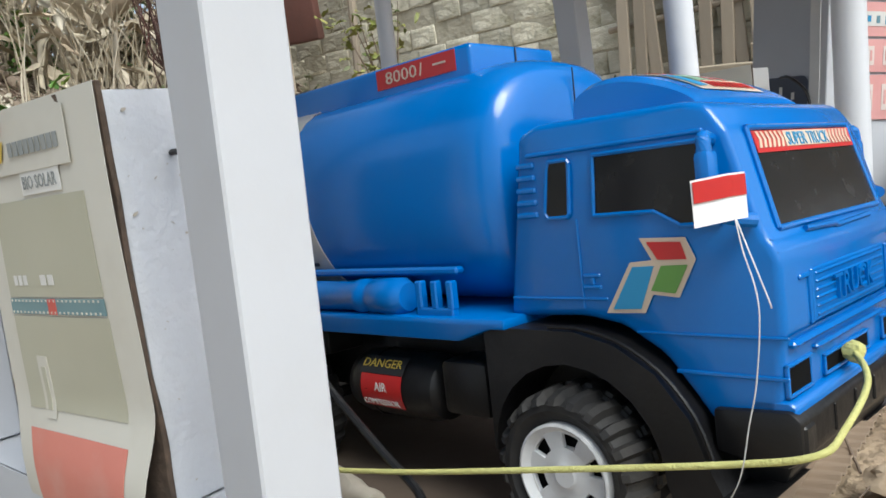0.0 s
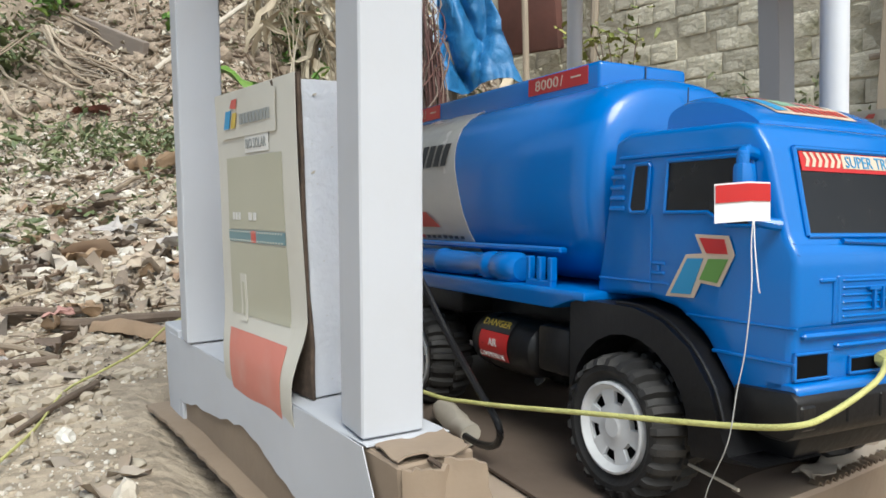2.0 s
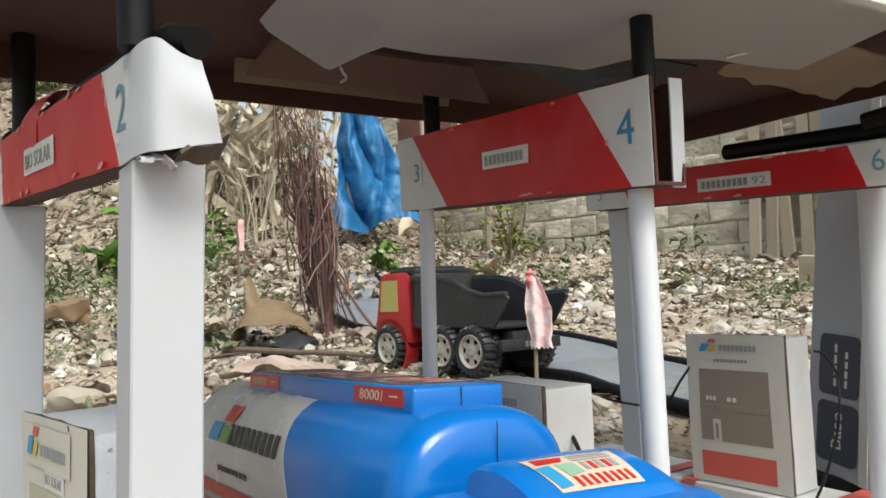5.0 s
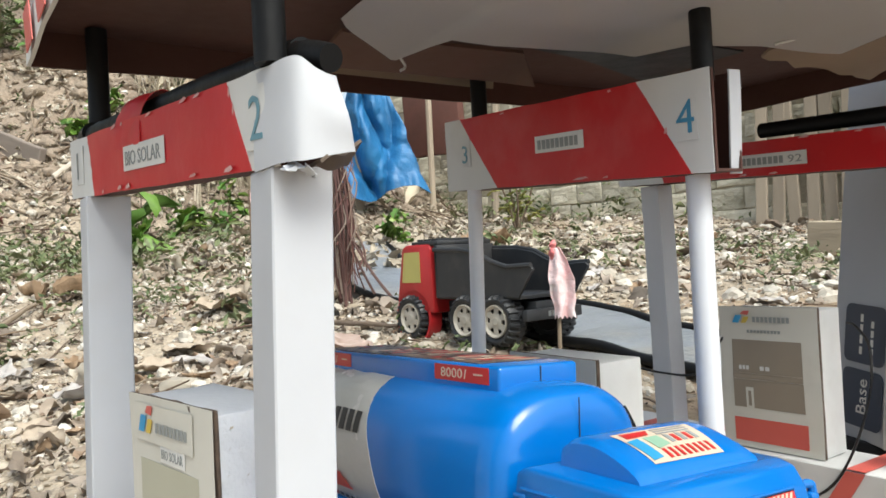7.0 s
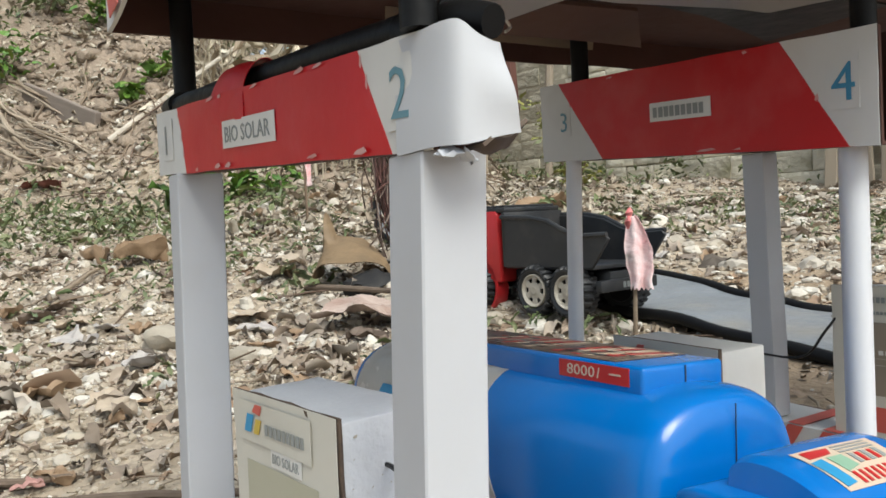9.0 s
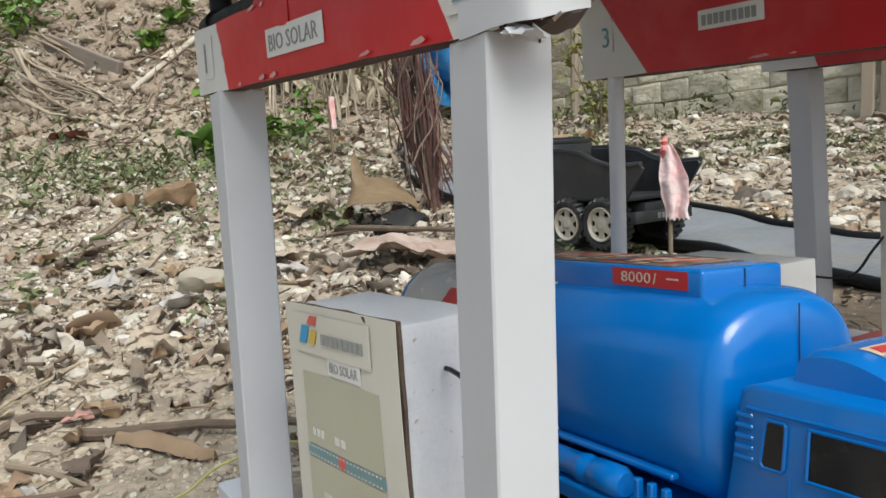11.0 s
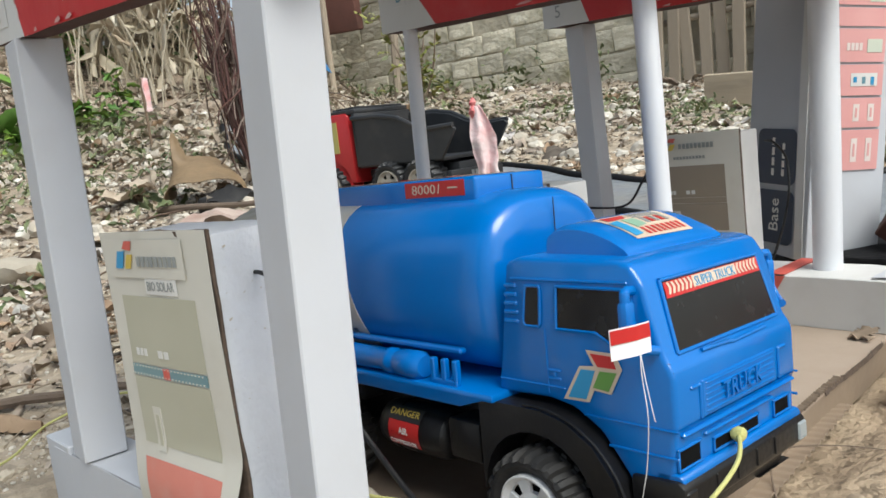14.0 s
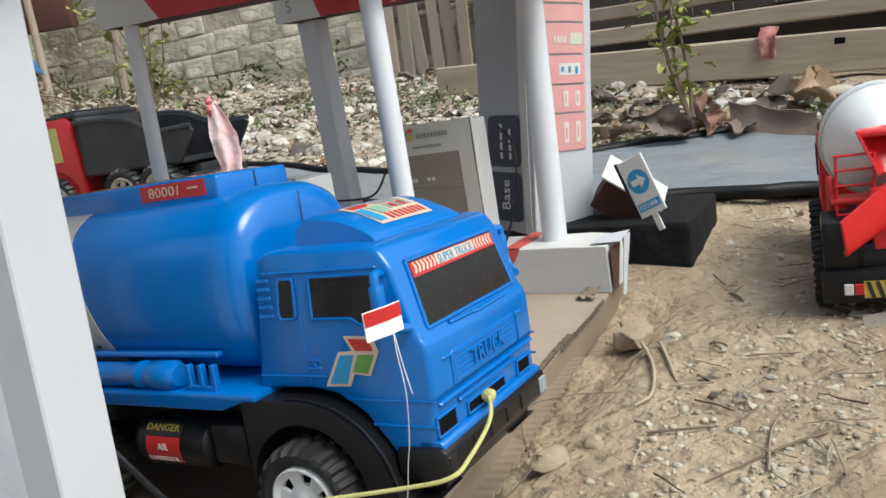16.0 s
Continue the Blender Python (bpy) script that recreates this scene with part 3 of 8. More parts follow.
part("paper_side", sheet(curb_side, 60, 5, 0.0008), M_PAPER, curb)
own = prism([(-0.777, 0.1362), (-0.707, 0.1410), (-0.710, 0.1925), (-0.781, 0.1870)], -0.038, 0.0635, 0.0014, "z", 1)
bmesh.ops.subdivide_edges(own, edges=[e for e in own.edges if e.calc_length() > 0.03], cuts=4, use_grid_fill=True)
for v in own.verts:
    v.co = noisy(v.co, 16, 0.0012)
part("end_block", own, M_PAPER, curb, "small white paper-covered block at the end")
part("end_flap", torn(lambda u, v: (-0.245 + 0.006 * math.sin(2.6 * u) + 0.003 * v, 0.1955 + 0.024 * u, -0.038 + 0.092 * v), 8, 8, 11, 0.003, 0.0012), M_CARD, curb)
part("end_flap", torn(lambda u, v: (-0.240 + 0.012 * u + 0.024 * (1 - v) ** 2, 0.2205 + 0.020 * u + 0.016 * (1 - v) * u + 0.004 * math.sin(6 * v), -0.004 + 0.062 * v - 0.004 * u), 7, 9, 12, 0.003, 0.0016), M_CARD, curb)
part("edge_tape", tube([(-0.248, 0.2135, 0.055), (-0.241, 0.220, 0.050), (-0.239, 0.221, 0.01), (-0.239, 0.2205, -0.034)], 0.0016, 6), M_CARDEDGE, curb)
part("torn_corner", torn(lambda u, v: (-0.281 + 0.034 * u, 0.1945 + 0.045 * v, 0.0565 + 0.0012 * math.sin(7 * v)), 6, 8, 13, 0.001, 0.0015), M_CARD, curb)

# middle island, mostly behind the tanker
curb2 = thing("fuel_island_curb", "white card curb with red stripes under the second pump", "curb", group="island curbs")
part("carton", paper_box(-0.80, -0.34, 0.640, 0.735, 0.0, 0.027, 2), M_WHITECARD, curb2)
for k in range(3):
    x = -0.43 - 0.10 * k
    part("stripe", slab([(x, 0.6384, 0.002), (x + 0.03, 0.6384, 0.002), (x + 0.037, 0.6384, 0.026), (x + 0.007, 0.6384, 0.026)], 0.0008), M_REDFADE, curb2, "faded red stripe")

# far island
curb3 = thing("fuel_island_curb", "white card curb with red tape stripes and a crushed end", "curb", group="island curbs")
own = prism([(-0.90, 1.036), (-0.258, 1.036), (-0.262, 1.118), (-0.32, 1.135), (-0.90, 1.150)], 0.0, 0.0725, 0.0012, "z", 1)
bmesh.ops.subdivide_edges(own, edges=[e for e in own.edges if e.calc_length() > 0.05], cuts=7, use_grid_fill=True)
for v in own.verts:
    v.co = noisy(v.co, 9, 0.0016)
part("carton", own, M_WHITECARD, curb3)
# the carton is closed; this dark sheet paints the shade of an open end
part("hollow_end", sheet(lambda u, v: noisy((-0.2555 + 0.001 * v, 1.0375 + 0.046 * u * (0.45 + 0.55 * v), 0.004 + 0.064 * v), 30, 0.001), 5, 6, 0.0008), M_CARDDARK, curb3, "dark sheet drawn as the shade of a hollow end")
part("top_fold", sheet(lambda u, v: noisy((-0.285 + 0.042 * u, 1.040 + 0.052 * v + 0.010 * u, 0.0752 + 0.006 * u * v), 20, 0.001), 8, 6, 0.0008), M_PAPER, curb3, "white paper lifting at the corner")
part("end_strip", sheet(lambda u, v: noisy((-0.251 + 0.006 * v + 0.003 * u, 1.076 + (0.004 + 0.016 * v) * u - 0.014 * (1 - v), -0.010 + 0.089 * v), 24, 0.001), 4, 10, 0.001), M_PAPER, curb3, "narrow paper strip hanging at the end")
for x in (-0.47, -0.68, -0.738, -0.86):
    own = slab([(x, 1.0344, 0.003), (x + 0.028, 1.0344, 0.003), (x + 0.070, 1.0344, 0.072), (x + 0.044, 1.0344, 0.072)], 0.0008)
    own = slab([(x + 0.044, 1.0344, 0.0743), (x + 0.070, 1.0344, 0.0743), (x + 0.066, 1.151, 0.0743), (x + 0.040, 1.151, 0.0743)], 0.0008, own)
    part("stripe", own, M_REDFADE, curb3, "faded red tape stripe")
part("torn_scrap", torn(lambda u, v: (-0.300 + 0.030 * u, 1.000 + 0.030 * v - 0.012 * u, 0.004 + 0.012 * u * v), 6, 6, 16, 0.0015, 0.004), M_CARD, curb3, "torn brown scrap at the foot")


def square_post(name, x0, x1, y0, y1, z0, z1, lean, label):
    own = paper_box(x0, x1, y0, y1, z0, z1, x0 * 7, 0.0008)
    for v in own.verts:
        t = (v.co.z - z0) / (z1 - z0)
        v.co.x += lean[0] * t
        v.co.y += lean[1] * t
    return solo(name, own, M_PAPER, label, "post", "canopy posts", smooth=30)


square_post("post", -0.3268, -0.2885, 0.1897, 0.2290, 0.0575, 0.443, (0.0178, 0.0070), "square white paper-covered post beside the diesel pump")
square_post("post", -0.695, -0.6555, 0.1435, 0.1845, 0.0575, 0.462, (0.004, 0.0085), "square white paper-covered post at the back of the island")
square_post("post", -0.757, -0.718, 1.040, 1.075, 0.0750, 0.488, (-0.012, 0.005), "square white paper-covered post on the far island")


def round_post(at, top, r, label):
    own = lathe([(0.0001, 0.0), (r, 0.0), (r, 0.5), (r * 0.99, 1.0), (0.0001, 1.0)], "z", 24)
    a, b = Vector(at), Vector(top)
    for v in own.verts:
        p = a.lerp(b, v.co.z)
        v.co = Vector((p.x + v.co.x, p.y + v.co.y, p.z))
    return solo("post", own, M_TUBE, label, "post", "canopy posts", smooth=60)


round_post((-0.3405, 0.661, 0.001), (-0.337, 0.6575, 0.4515), 0.0119, "round grey-white tube post beside the platform")
round_post((-0.738, 0.660, 0.028), (-0.7040, 0.650, 0.476), 0.0100, "slim round white tube post under the red beam")
round_post((-0.366, 1.097, 0.073), (-0.352, 1.093, 0.470), 0.0200, "round white tube post at the end of the far island")


# ---- pumps ----
def pump(at, label, turn, near, w, d, h):
    """A pump: foam or card block with a card front and a printed sheet. Local: face towards -y."""
    p = thing("toy_fuel_pump", label, "fuel pump", at, turn, "fuel pumps")
    own = box(0.002, w - 0.002, 0.0036 if near else 0.0056, d, 0, h, 0.002, 2)
    bmesh.ops.subdivide_edges(own, edges=[e for e in own.edges if e.calc_length() > 0.02], cuts=9, use_grid_fill=True)
    for v in own.verts:
        v.co = noisy(v.co, 40, 0.0009 if near else 0.0005)
    part("body", own, M_FOAM if near else M_WHITECARD, p)
    if near:
        # small flat beige specks scattered on the foam side
        rs = random.Random(12)
        for k in range(22):
            y, z, r = rs.uniform(0.008, d - 0.006), rs.uniform(0.01, h - 0.008), 0.0005 + 0.0014 * rs.random() ** 3
            part("dent", slab([(w - 0.0013, y + r * math.cos(a), z + r * 0.7 * math.sin(a + k)) for a in (0, 1.2, 2.1, 3.3, 4.4, 5.5)], 0.0004), M_BEIGE, p)
    own = box(-0.001, w, 0.0, 0.0030 if near else 0.005, 0, h + 0.004, 0.0006, 1)
    bmesh.ops.subdivide_edges(own, edges=[e for e in own.edges if e.calc_length() > 0.05], cuts=11, use_grid_fill=True)
    for v in own.verts:
        v.co = noisy(noisy(v.co, 30, 0.0016), 140, 0.0010) if near else noisy(v.co, 30, 0.0006)
    part("front_board", own, M_CARDEDGE, p, "cut brown card board behind the print")

    def face(u, v, lift=0.0, tail=near):
        z = h + 0.004 - v * (h + 0.004 + (0.028 if tail else 0.0))
        out = -0.0016 - lift
        if tail:
            out -= step01(0.66, 0.86, v) * (0.0045 + 0.0100 * u) - 0.003 * step01(0.9, 1.0, v)
        return Vector((w * u, out + 0.0008 * math.sin(7 * v + 3 * u), z))

    part("printed_sheet", sheet(lambda u, v: face(u, v), 16, 40, 0.0004), M_PRINT, p, "printed paper sheet stuck on the front")
    screen = M_PUMPSCREEN if near else M_GREYPRINT

    def panel(name, u0, u1, v0, v1, material, lift=0.0006, label=""):
        return part(name, sheet(lambda u, v: face(u0 + (u1 - u0) * u, v0 + (v1 - v0) * v, lift), 8, 12, 0.0003), material, p, label)

    panel("display_print", 0.13, 0.84, 0.205 if near else 0.235, 0.428 if near else 0.47, screen, label="faded display print")
    panel("display_print", 0.13, 0.84, 0.473 if near else 0.515, 0.700 if near else 0.715, screen, 0.0006, "faded lower print")
    panel("stripe_print", 0.13, 0.84, 0.432 if near else 0.472, 0.468 if near else 0.512, M_FILMTEAL if near else M_GREYPRINT, 0.0009, "teal film-strip band")
    panel("red_print", 0.12, 0.86, 0.750 if near else 0.79, 0.960 if near else 0.955, M_SALMON if near else M_REDFADE, 0.0007, "faded red block")
    if near:
        for k in range(22):
            u = 0.14 + 0.69 * k / 22
            for v0 in (0.434, 0.461):
                panel("stripe_mark", u, u + 0.010, v0, v0 + 0.005, M_PRINT, 0.0012)
        panel("stripe_mark", 0.44, 0.50, 0.432, 0.468, M_REDFADE, 0.0012)
        panel("logo_card", 0.10, 0.80, 0.025, 0.145, M_PRINT, 0.0016, "taped card with a coloured mark")
    panel("hose_print", 0.26, 0.34, 0.57, 0.72, M_PRINT, 0.0010)
    panel("hose_print", 0.285, 0.315, 0.595, 0.70, screen, 0.0013)

    def on_face(u, v, lift):
        return face(u, v, lift)

    def patch(name, outline, material, lift=0.0026):
        pts = [on_face(u, v, lift) for u, v in outline]
        return part(name, slab(pts, 0.0003), material, p)

    patch("mark", [(0.15, 0.115), (0.22, 0.115), (0.26, 0.06), (0.19, 0.06)], M_CYAN)
    patch("mark", [(0.245, 0.115), (0.30, 0.115), (0.335, 0.07), (0.28, 0.07)], M_YELLOW)
    patch("mark", [(0.24, 0.052), (0.275, 0.028), (0.34, 0.028), (0.32, 0.058)], M_REDFADE)
    o = on_face(0.37, 0.108, 0.0026)
    part("label_print", bars(9, o, X, Z, 0.008, 0.060, 0.0003), M_GREYINK, p)
    if near:
        panel("fuel_label", 0.40, 0.70, 0.143, 0.196, M_STICKWHITE, 0.0010, "small white label reading the diesel grade")
        part("fuel_lettering", words("BIO SOLAR", 0.0075, 0.0003, on_face(0.425, 0.184, 0.0016), X, Z, width=0.039), M_GREYINK, p)
    else:
        part("label_print", bars(10, on_face(0.30, 0.185, 0.001), X, Z, 0.0045, 0.055, 0.0003, seed=3), M_GREYINK, p)
    for u0, n in ((0.20, 3), (0.42, 2)):
        part("label_print", bars(n, on_face(u0, 0.400 if near else 0.445, 0.001), X, Z, 0.006, 0.018, 0.0003, seed=4), M_STICKWHITE, p)
    return p


pump((-0.5430, 0.1640, 0.0575), "styrofoam toy fuel pump with a faded printed front", 9.6, True, 0.1555, 0.076, 0.2225)
pump((-0.643, 0.650, 0.0285), "white card toy fuel pump behind the tanker", 0, False, 0.158, 0.074, 0.226)
pump((-0.6225, 1.046, 0.0745), "white card toy fuel pump with a brownish printed front", 3, False, 0.157, 0.062, 0.2085)

wire = tube([(-0.402, 0.226, 0.2455), (-0.392, 0.227, 0.2455), (-0.381, 0.228, 0.2435), (-0.371, 0.230, 0.238)], 0.0018, 6)
solo("wire_stub", wire, M_BLACK, "short black wire stuck into the styrofoam pump", "wire")
hose = tube(smooth_path([(-0.47, 0.232, 0.225), (-0.462, 0.262, 0.200), (-0.445, 0.290, 0.150), (-0.40, 0.300, 0.094), (-0.352, 0.300, 0.060), (-0.322, 0.300, 0.040), (-0.328, 0.302, 0.024), (-0.352, 0.303, 0.016), (-0.385, 0.305, 0.014)]), 0.0027, 8)
pump_hose = thing("pump_hose", "black rubber hose with a beige nozzle on the cardboard", "hose")
part("hose", hose, M_BLACK, pump_hose)
own = tube(smooth_path([(-0.380, 0.310, 0.014), (-0.404, 0.313, 0.014), (-0.430, 0.316, 0.016), (-0.450, 0.318, 0.015)], 4), 0.009, 12)
for v in own.verts:
    v.co = noisy(v.co, 60, 0.003)
part("nozzle", own, M_BEIGE, pump_hose, "scuffed beige plug")
hose3 = tube(smooth_path([(-0.443, 1.085, 0.265), (-0.425, 1.075, 0.262), (-0.400, 1.062, 0.235), (-0.398, 1.052, 0.175), (-0.415, 1.035, 0.100), (-0.455, 1.035, 0.040), (-0.52, 1.035, 0.006)]), 0.0019, 6)
solo("pump_hose", hose3, M_BLACK, "thin black hose hanging from the far pump", "hose")
hose2 = tube(smooth_path([(-0.505, 0.700, 0.204), (-0.487, 0.692, 0.199), (-0.465, 0.685, 0.178), (-0.448, 0.680, 0.150), (-0.445, 0.672, 0.090), (-0.470, 0.665, 0.036)]), 0.0026, 6)
solo("pump_hose", hose2, M_BLACK, "thin black hose on the middle pump", "hose")
wire5 = tube(smooth_path([(-0.79, 1.03, 0.18), (-0.73, 1.03, 0.175), (-0.66, 1.03, 0.18), (-0.63, 1.04, 0.22), (-0.60, 1.06, 0.27)]), 0.002, 6)
solo("wire", wire5, M_BLACK, "black wire looped round the far posts", "wire")


# ---- red number beams ----
def beam(at, right_end, z_left, z_right, h, d, label, marks, bar_words, skew=0.0):
    """A card beam along x; marks: its two numbers."""
    x0, x1 = at[0], right_end
    y = at[1]
    b = thing("number_beam", label, "sign", (0, 0, 0), 0, "number beams")

    def p(x, z, out=0.0, depth=0.0):
        t = (x - x0) / (x1 - x0)
        return Vector((x, y + skew * (x - x0) - out + depth, z_left + (z_right - z_left) * t + z))

    own = bmesh.new()
    n = 16
    front = [[own.verts.new(noisy(p(x0 + (x1 - x0) * i / n, h * j / 3), 20, 0.0012)) for j in range(4)] for i in range(n + 1)]
    back = [[own.verts.new(noisy(p(x0 + (x1 - x0) * i / n, h * j / 3, 0, d), 20, 0.0012)) for j in range(4)] for i in range(n + 1)]
    for i in range(n):
        for j in range(3):
            own.faces.new((front[i][j], front[i + 1][j], front[i + 1][j + 1], front[i][j + 1]))
            own.faces.new((back[i][j], back[i][j + 1], back[i + 1][j + 1], back[i + 1][j]))
    for j in range(3):
        own.faces.new((front[0][j], front[0][j + 1], back[0][j + 1], back[0][j]))
    for i in range(n):
        own.faces.new((front[i][0], back[i][0], back[i + 1][0], front[i + 1][0]))
    bmesh.ops.recalc_face_normals(own, faces=own.faces)
    bmesh.ops.solidify(own, geom=own.faces[:], thickness=0.003)
    part("carton", own, M_CARDDARK, b)
    L = x1 - x0
    cuts = marks[2]

    def clad(name, f0, f1, g0, g1, material, lift, text=""):
        """Front paper between slanting edges: f0, f1 at the foot, g0, g1 at the top."""
        def f(u, v):
            a, c = f0 + (f1 - f0) * u, g0 + (g1 - g0) * u
            x = x0 + L * (a + (c - a) * v)
            q = noisy(p(x, h * v), 20, 0.0012)
            return q + Vector((0, -lift + 0.0006 * noise.noise(q * 60), 0.0006 * (1 if v > 0.9 else -1 if v < 0.1 else 0)))
        return part(name, sheet(f, 18, 5, 0.0006), material, b, text)

    clad("white_paper", 0.0, cuts[0] + 0.01, 0.0, cuts[1] + 0.01, M_WHITECARD, 0.0022, "white paper end")
    clad("red_paper", cuts[0], cuts[2], cuts[1], cuts[3], M_RED, 0.0026, "scuffed red paper")
    clad("white_paper", cuts[2] - 0.01, 1.0, cuts[3] - 0.01, 1.0, M_WHITECARD, 0.0022, "white paper end")
    rs = random.Random(round(L * 1000))
    for k in range(15 if h < 0.06 and d < 0.03 else 6):
        v = (0.02, 0.965, 0.5 + 0.4 * rs.uniform(-1, 1))[k % 3]
        side = cuts[0] + (cuts[1] - cuts[0]) * v, cuts[2] + (cuts[3] - cuts[2]) * v
        a = rs.uniform(side[0] + 0.02, side[1] - 0.05) if k % 3 < 2 else side[k % 2] - 0.006
        w_, h_ = (rs.uniform(0.006, 0.026), rs.uniform(0.0012, 0.003)) if k % 3 < 2 else (rs.uniform(0.002, 0.005), rs.uniform(0.004, 0.010))
        c0 = noisy(p(x0 + L * a, h * v), 20, 0.0012) - Y * 0.0031
        part("scuff", slab([c0, c0 + X * w_ * 0.6 - Z * h_ * 0.4, c0 + X * w_, c0 + X * w_ * 0.8 + Z * h_, c0 + X * w_ * 0.25 + Z * h_ * 0.7], 0.0002), M_SCUFF, b)
    for text, f, zz, size, ink in marks[:2]:
        o = p(x0 + L * f, zz, 0.0042)
        d_ = p(x0 + L * (f + 0.02), zz, 0.0042) - o
        cw = size * 0.95
        c0 = p(x0 + L * f - size * 0.18, zz - size * 0.22, 0.0031)
        cr = (p(x0 + L * f + cw, zz - size * 0.22, 0.0031) - c0).normalized()
        part("number_card", slab([c0, c0 + cr * cw, c0 + cr * cw + Z * size * 1.45, c0 + Z * size * 1.45], 0.0005), M_WHITECARD, b, "small pale card with the number")
        part("number", words(text, size, 0.0003, o, d_, Z), ink, b)
    f, zz, w_, hh, text = bar_words
    o = p(x0 + L * f, zz, 0.0044)
    r = (p(x0 + L * (f + 0.1), zz, 0.0044) - o).normalized()
    part("label", slab([o, o + r * w_, o + r * w_ + Z * hh, o + Z * hh], 0.0004), M_STICKWHITE, b, "small pale label strip")
    o2 = o + r * w_ * 0.06 + Z * hh * 0.2 - Y * 0.0006
    if text == "BIO SOLAR":
        part("label_lettering", words(text, hh * 0.58, 0.0003, o2, r, Z, width=w_ * 0.86), M_GREYINK, b)
    else:
        part("label_print", bars(9, o2, r, Z, hh * 0.55, w_ * (0.86 if text != "92" else 0.66), 0.0003), M_GREYINK, b)
        if text == "92":
            part("label_lettering", words("92", hh * 0.55, 0.0003, o2 + r * w_ * 0.70, r, Z, width=w_ * 0.18), M_GREYINK, b)
    return b, p


nb, np1 = beam((-0.7165, 0.1515), -0.262, 0.4655, 0.4425, 0.058, 0.022, "torn red and white card beam reading 1 and 2", [("1", 0.062, 0.018, 0.026, M_GREYINK), ("2", 0.925, 0.017, 0.027, M_TEAL), (0.182, 0.140, 0.915, 0.850)], (0.390, 0.0155, 0.0985, 0.021, "BIO SOLAR"), 0.11)
END = smooth_path([(-0.292, 0.1955, 0), (-0.268, 0.1975, 0), (-0.2500, 0.2000, 0), (-0.2415, 0.2045, 0), (-0.2395, 0.2130, 0), (-0.2385, 0.2260, 0)], 4)


def end_paper(u, v):
    q = END[min(len(END) - 1, round(u * (len(END) - 1)))]
    far = step01(0.55, 1.0, u)
    top, foot = 0.5010 - 0.0105 * far, 0.4420 + 0.006 * far
    crease = 0.0014 * math.sin(7 * v + 5 * u)
    return noisy((q.x + crease * far, q.y + 0.010 * far * (1 - v), foot + (top - foot) * v), 26, 0.0016)


part("end_paper", sheet(end_paper, 20, 10, 0.0007), M_PAPER, nb, "creased white paper wrapped round the end")
part("end_scrap", sheet(lambda u, v: noisy((-0.260 + 0.020 * u, 0.2140 + 0.026 * v, 0.4430 + 0.010 * u * v + 0.002 * math.sin(8 * v)), 60, 0.003), 8, 8, 0.002), M_CARDFLOOR, nb, "torn brown card edge")
part("end_scrap", torn(lambda u, v: (-0.262 + 0.016 * u, 0.2000 + 0.016 * v, 0.4415 - 0.004 * u + 0.003 * math.sin(5 * v)), 7, 6, 41, 0.0007, 0.003), M_PAPER, nb, "torn white paper shreds")
OVER = smooth_path([(0, -0.0036, 0.4955), (0, -0.0036, 0.512), (0, -0.0005, 0.526), (0, 0.0065, 0.5375), (0, 0.017, 0.5425), (0, 0.028, 0.538)], 3)


def red_fold(u, v):
    q = OVER[min(len(OVER) - 1, round(v * (len(OVER) - 1)))]
    x = -0.566 + (0.070 - 0.012 * v) * u + 0.006 * v
    return noisy((x, 0.1515 + 0.11 * (x + 0.7165) + q.y, q.z - 0.003 - 0.056 * (x + 0.545)), 34, 0.0025)


part("red_patch", sheet(red_fold, 10, 15, 0.0006), M_RED, nb, "red paper folded over the pipe")
pipe = thing("top_pipe", "black taped pipe lying along the card beam", "pipe")
part("pipe", tube([noisy(p, 30, 0.001) for p in smooth_path([(-0.742, 0.172, 0.5345), (-0.56, 0.188, 0.5255), (-0.41, 0.206, 0.5190), (-0.275, 0.222, 0.5125)], 8)], 0.0102, 14), M_BLACKTAPE, pipe)
part("tape_wrap", tube([noisy(p, 40, 0.003) for p in smooth_path([(-0.315, 0.214, 0.512), (-0.285, 0.218, 0.509), (-0.262, 0.221, 0.506), (-0.243, 0.224, 0.502)], 5)], 0.0135, 14, None, 0.0085), M_BLACKTAPE, pipe, "lumpy black tape round the end")
part("cap", lathe([(0.0001, -0.02), (0.0122, -0.02), (0.0122, 0.014), (0.0001, 0.014)], "x", 18, None, (-0.732, 0.173, 0.5345)), M_BLACKTAPE, pipe)

mb, np2 = beam((-0.7497, 0.6400), -0.298, 0.4776, 0.4505, 0.096, 0.040, "red and white card beam reading 3 and 4", [("3", 0.092, 0.036, 0.024, M_TEAL), ("4", 0.912, 0.038, 0.032, M_DEEPTEAL), (0.257, 0.086, 0.942, 0.800)], (0.439, 0.037, 0.0840, 0.020, ""), -0.01)
part("end_board", sheet(lambda u, v: noisy((-0.3045 + 0.012 * v + 0.002 * u, 0.664 + 0.014 * u - 0.012 * v, 0.449 + 0.096 * v), 20, 0.001), 4, 6, 0.002), M_PAPER, mb, "white board at the open end")
fb, np3 = beam((-0.8015, 1.032), -0.280, 0.4925, 0.4660, 0.050, 0.045, "red and white card beam reading 5 and 6", [("5", 0.055, 0.014, 0.020, M_GREYINK), ("6", 0.925, 0.016, 0.026, M_TEAL), (0.19, 0.155, 0.91, 0.872)], (0.446, 0.012, 0.118, 0.019, "92"))
pipe2 = thing("top_pipe", "black taped pipe over the far card beam", "pipe")
part("pipe", tube([(-0.53, 1.045, 0.545), (-0.25, 1.05, 0.532)], 0.011, 12), M_BLACKTAPE, pipe2)
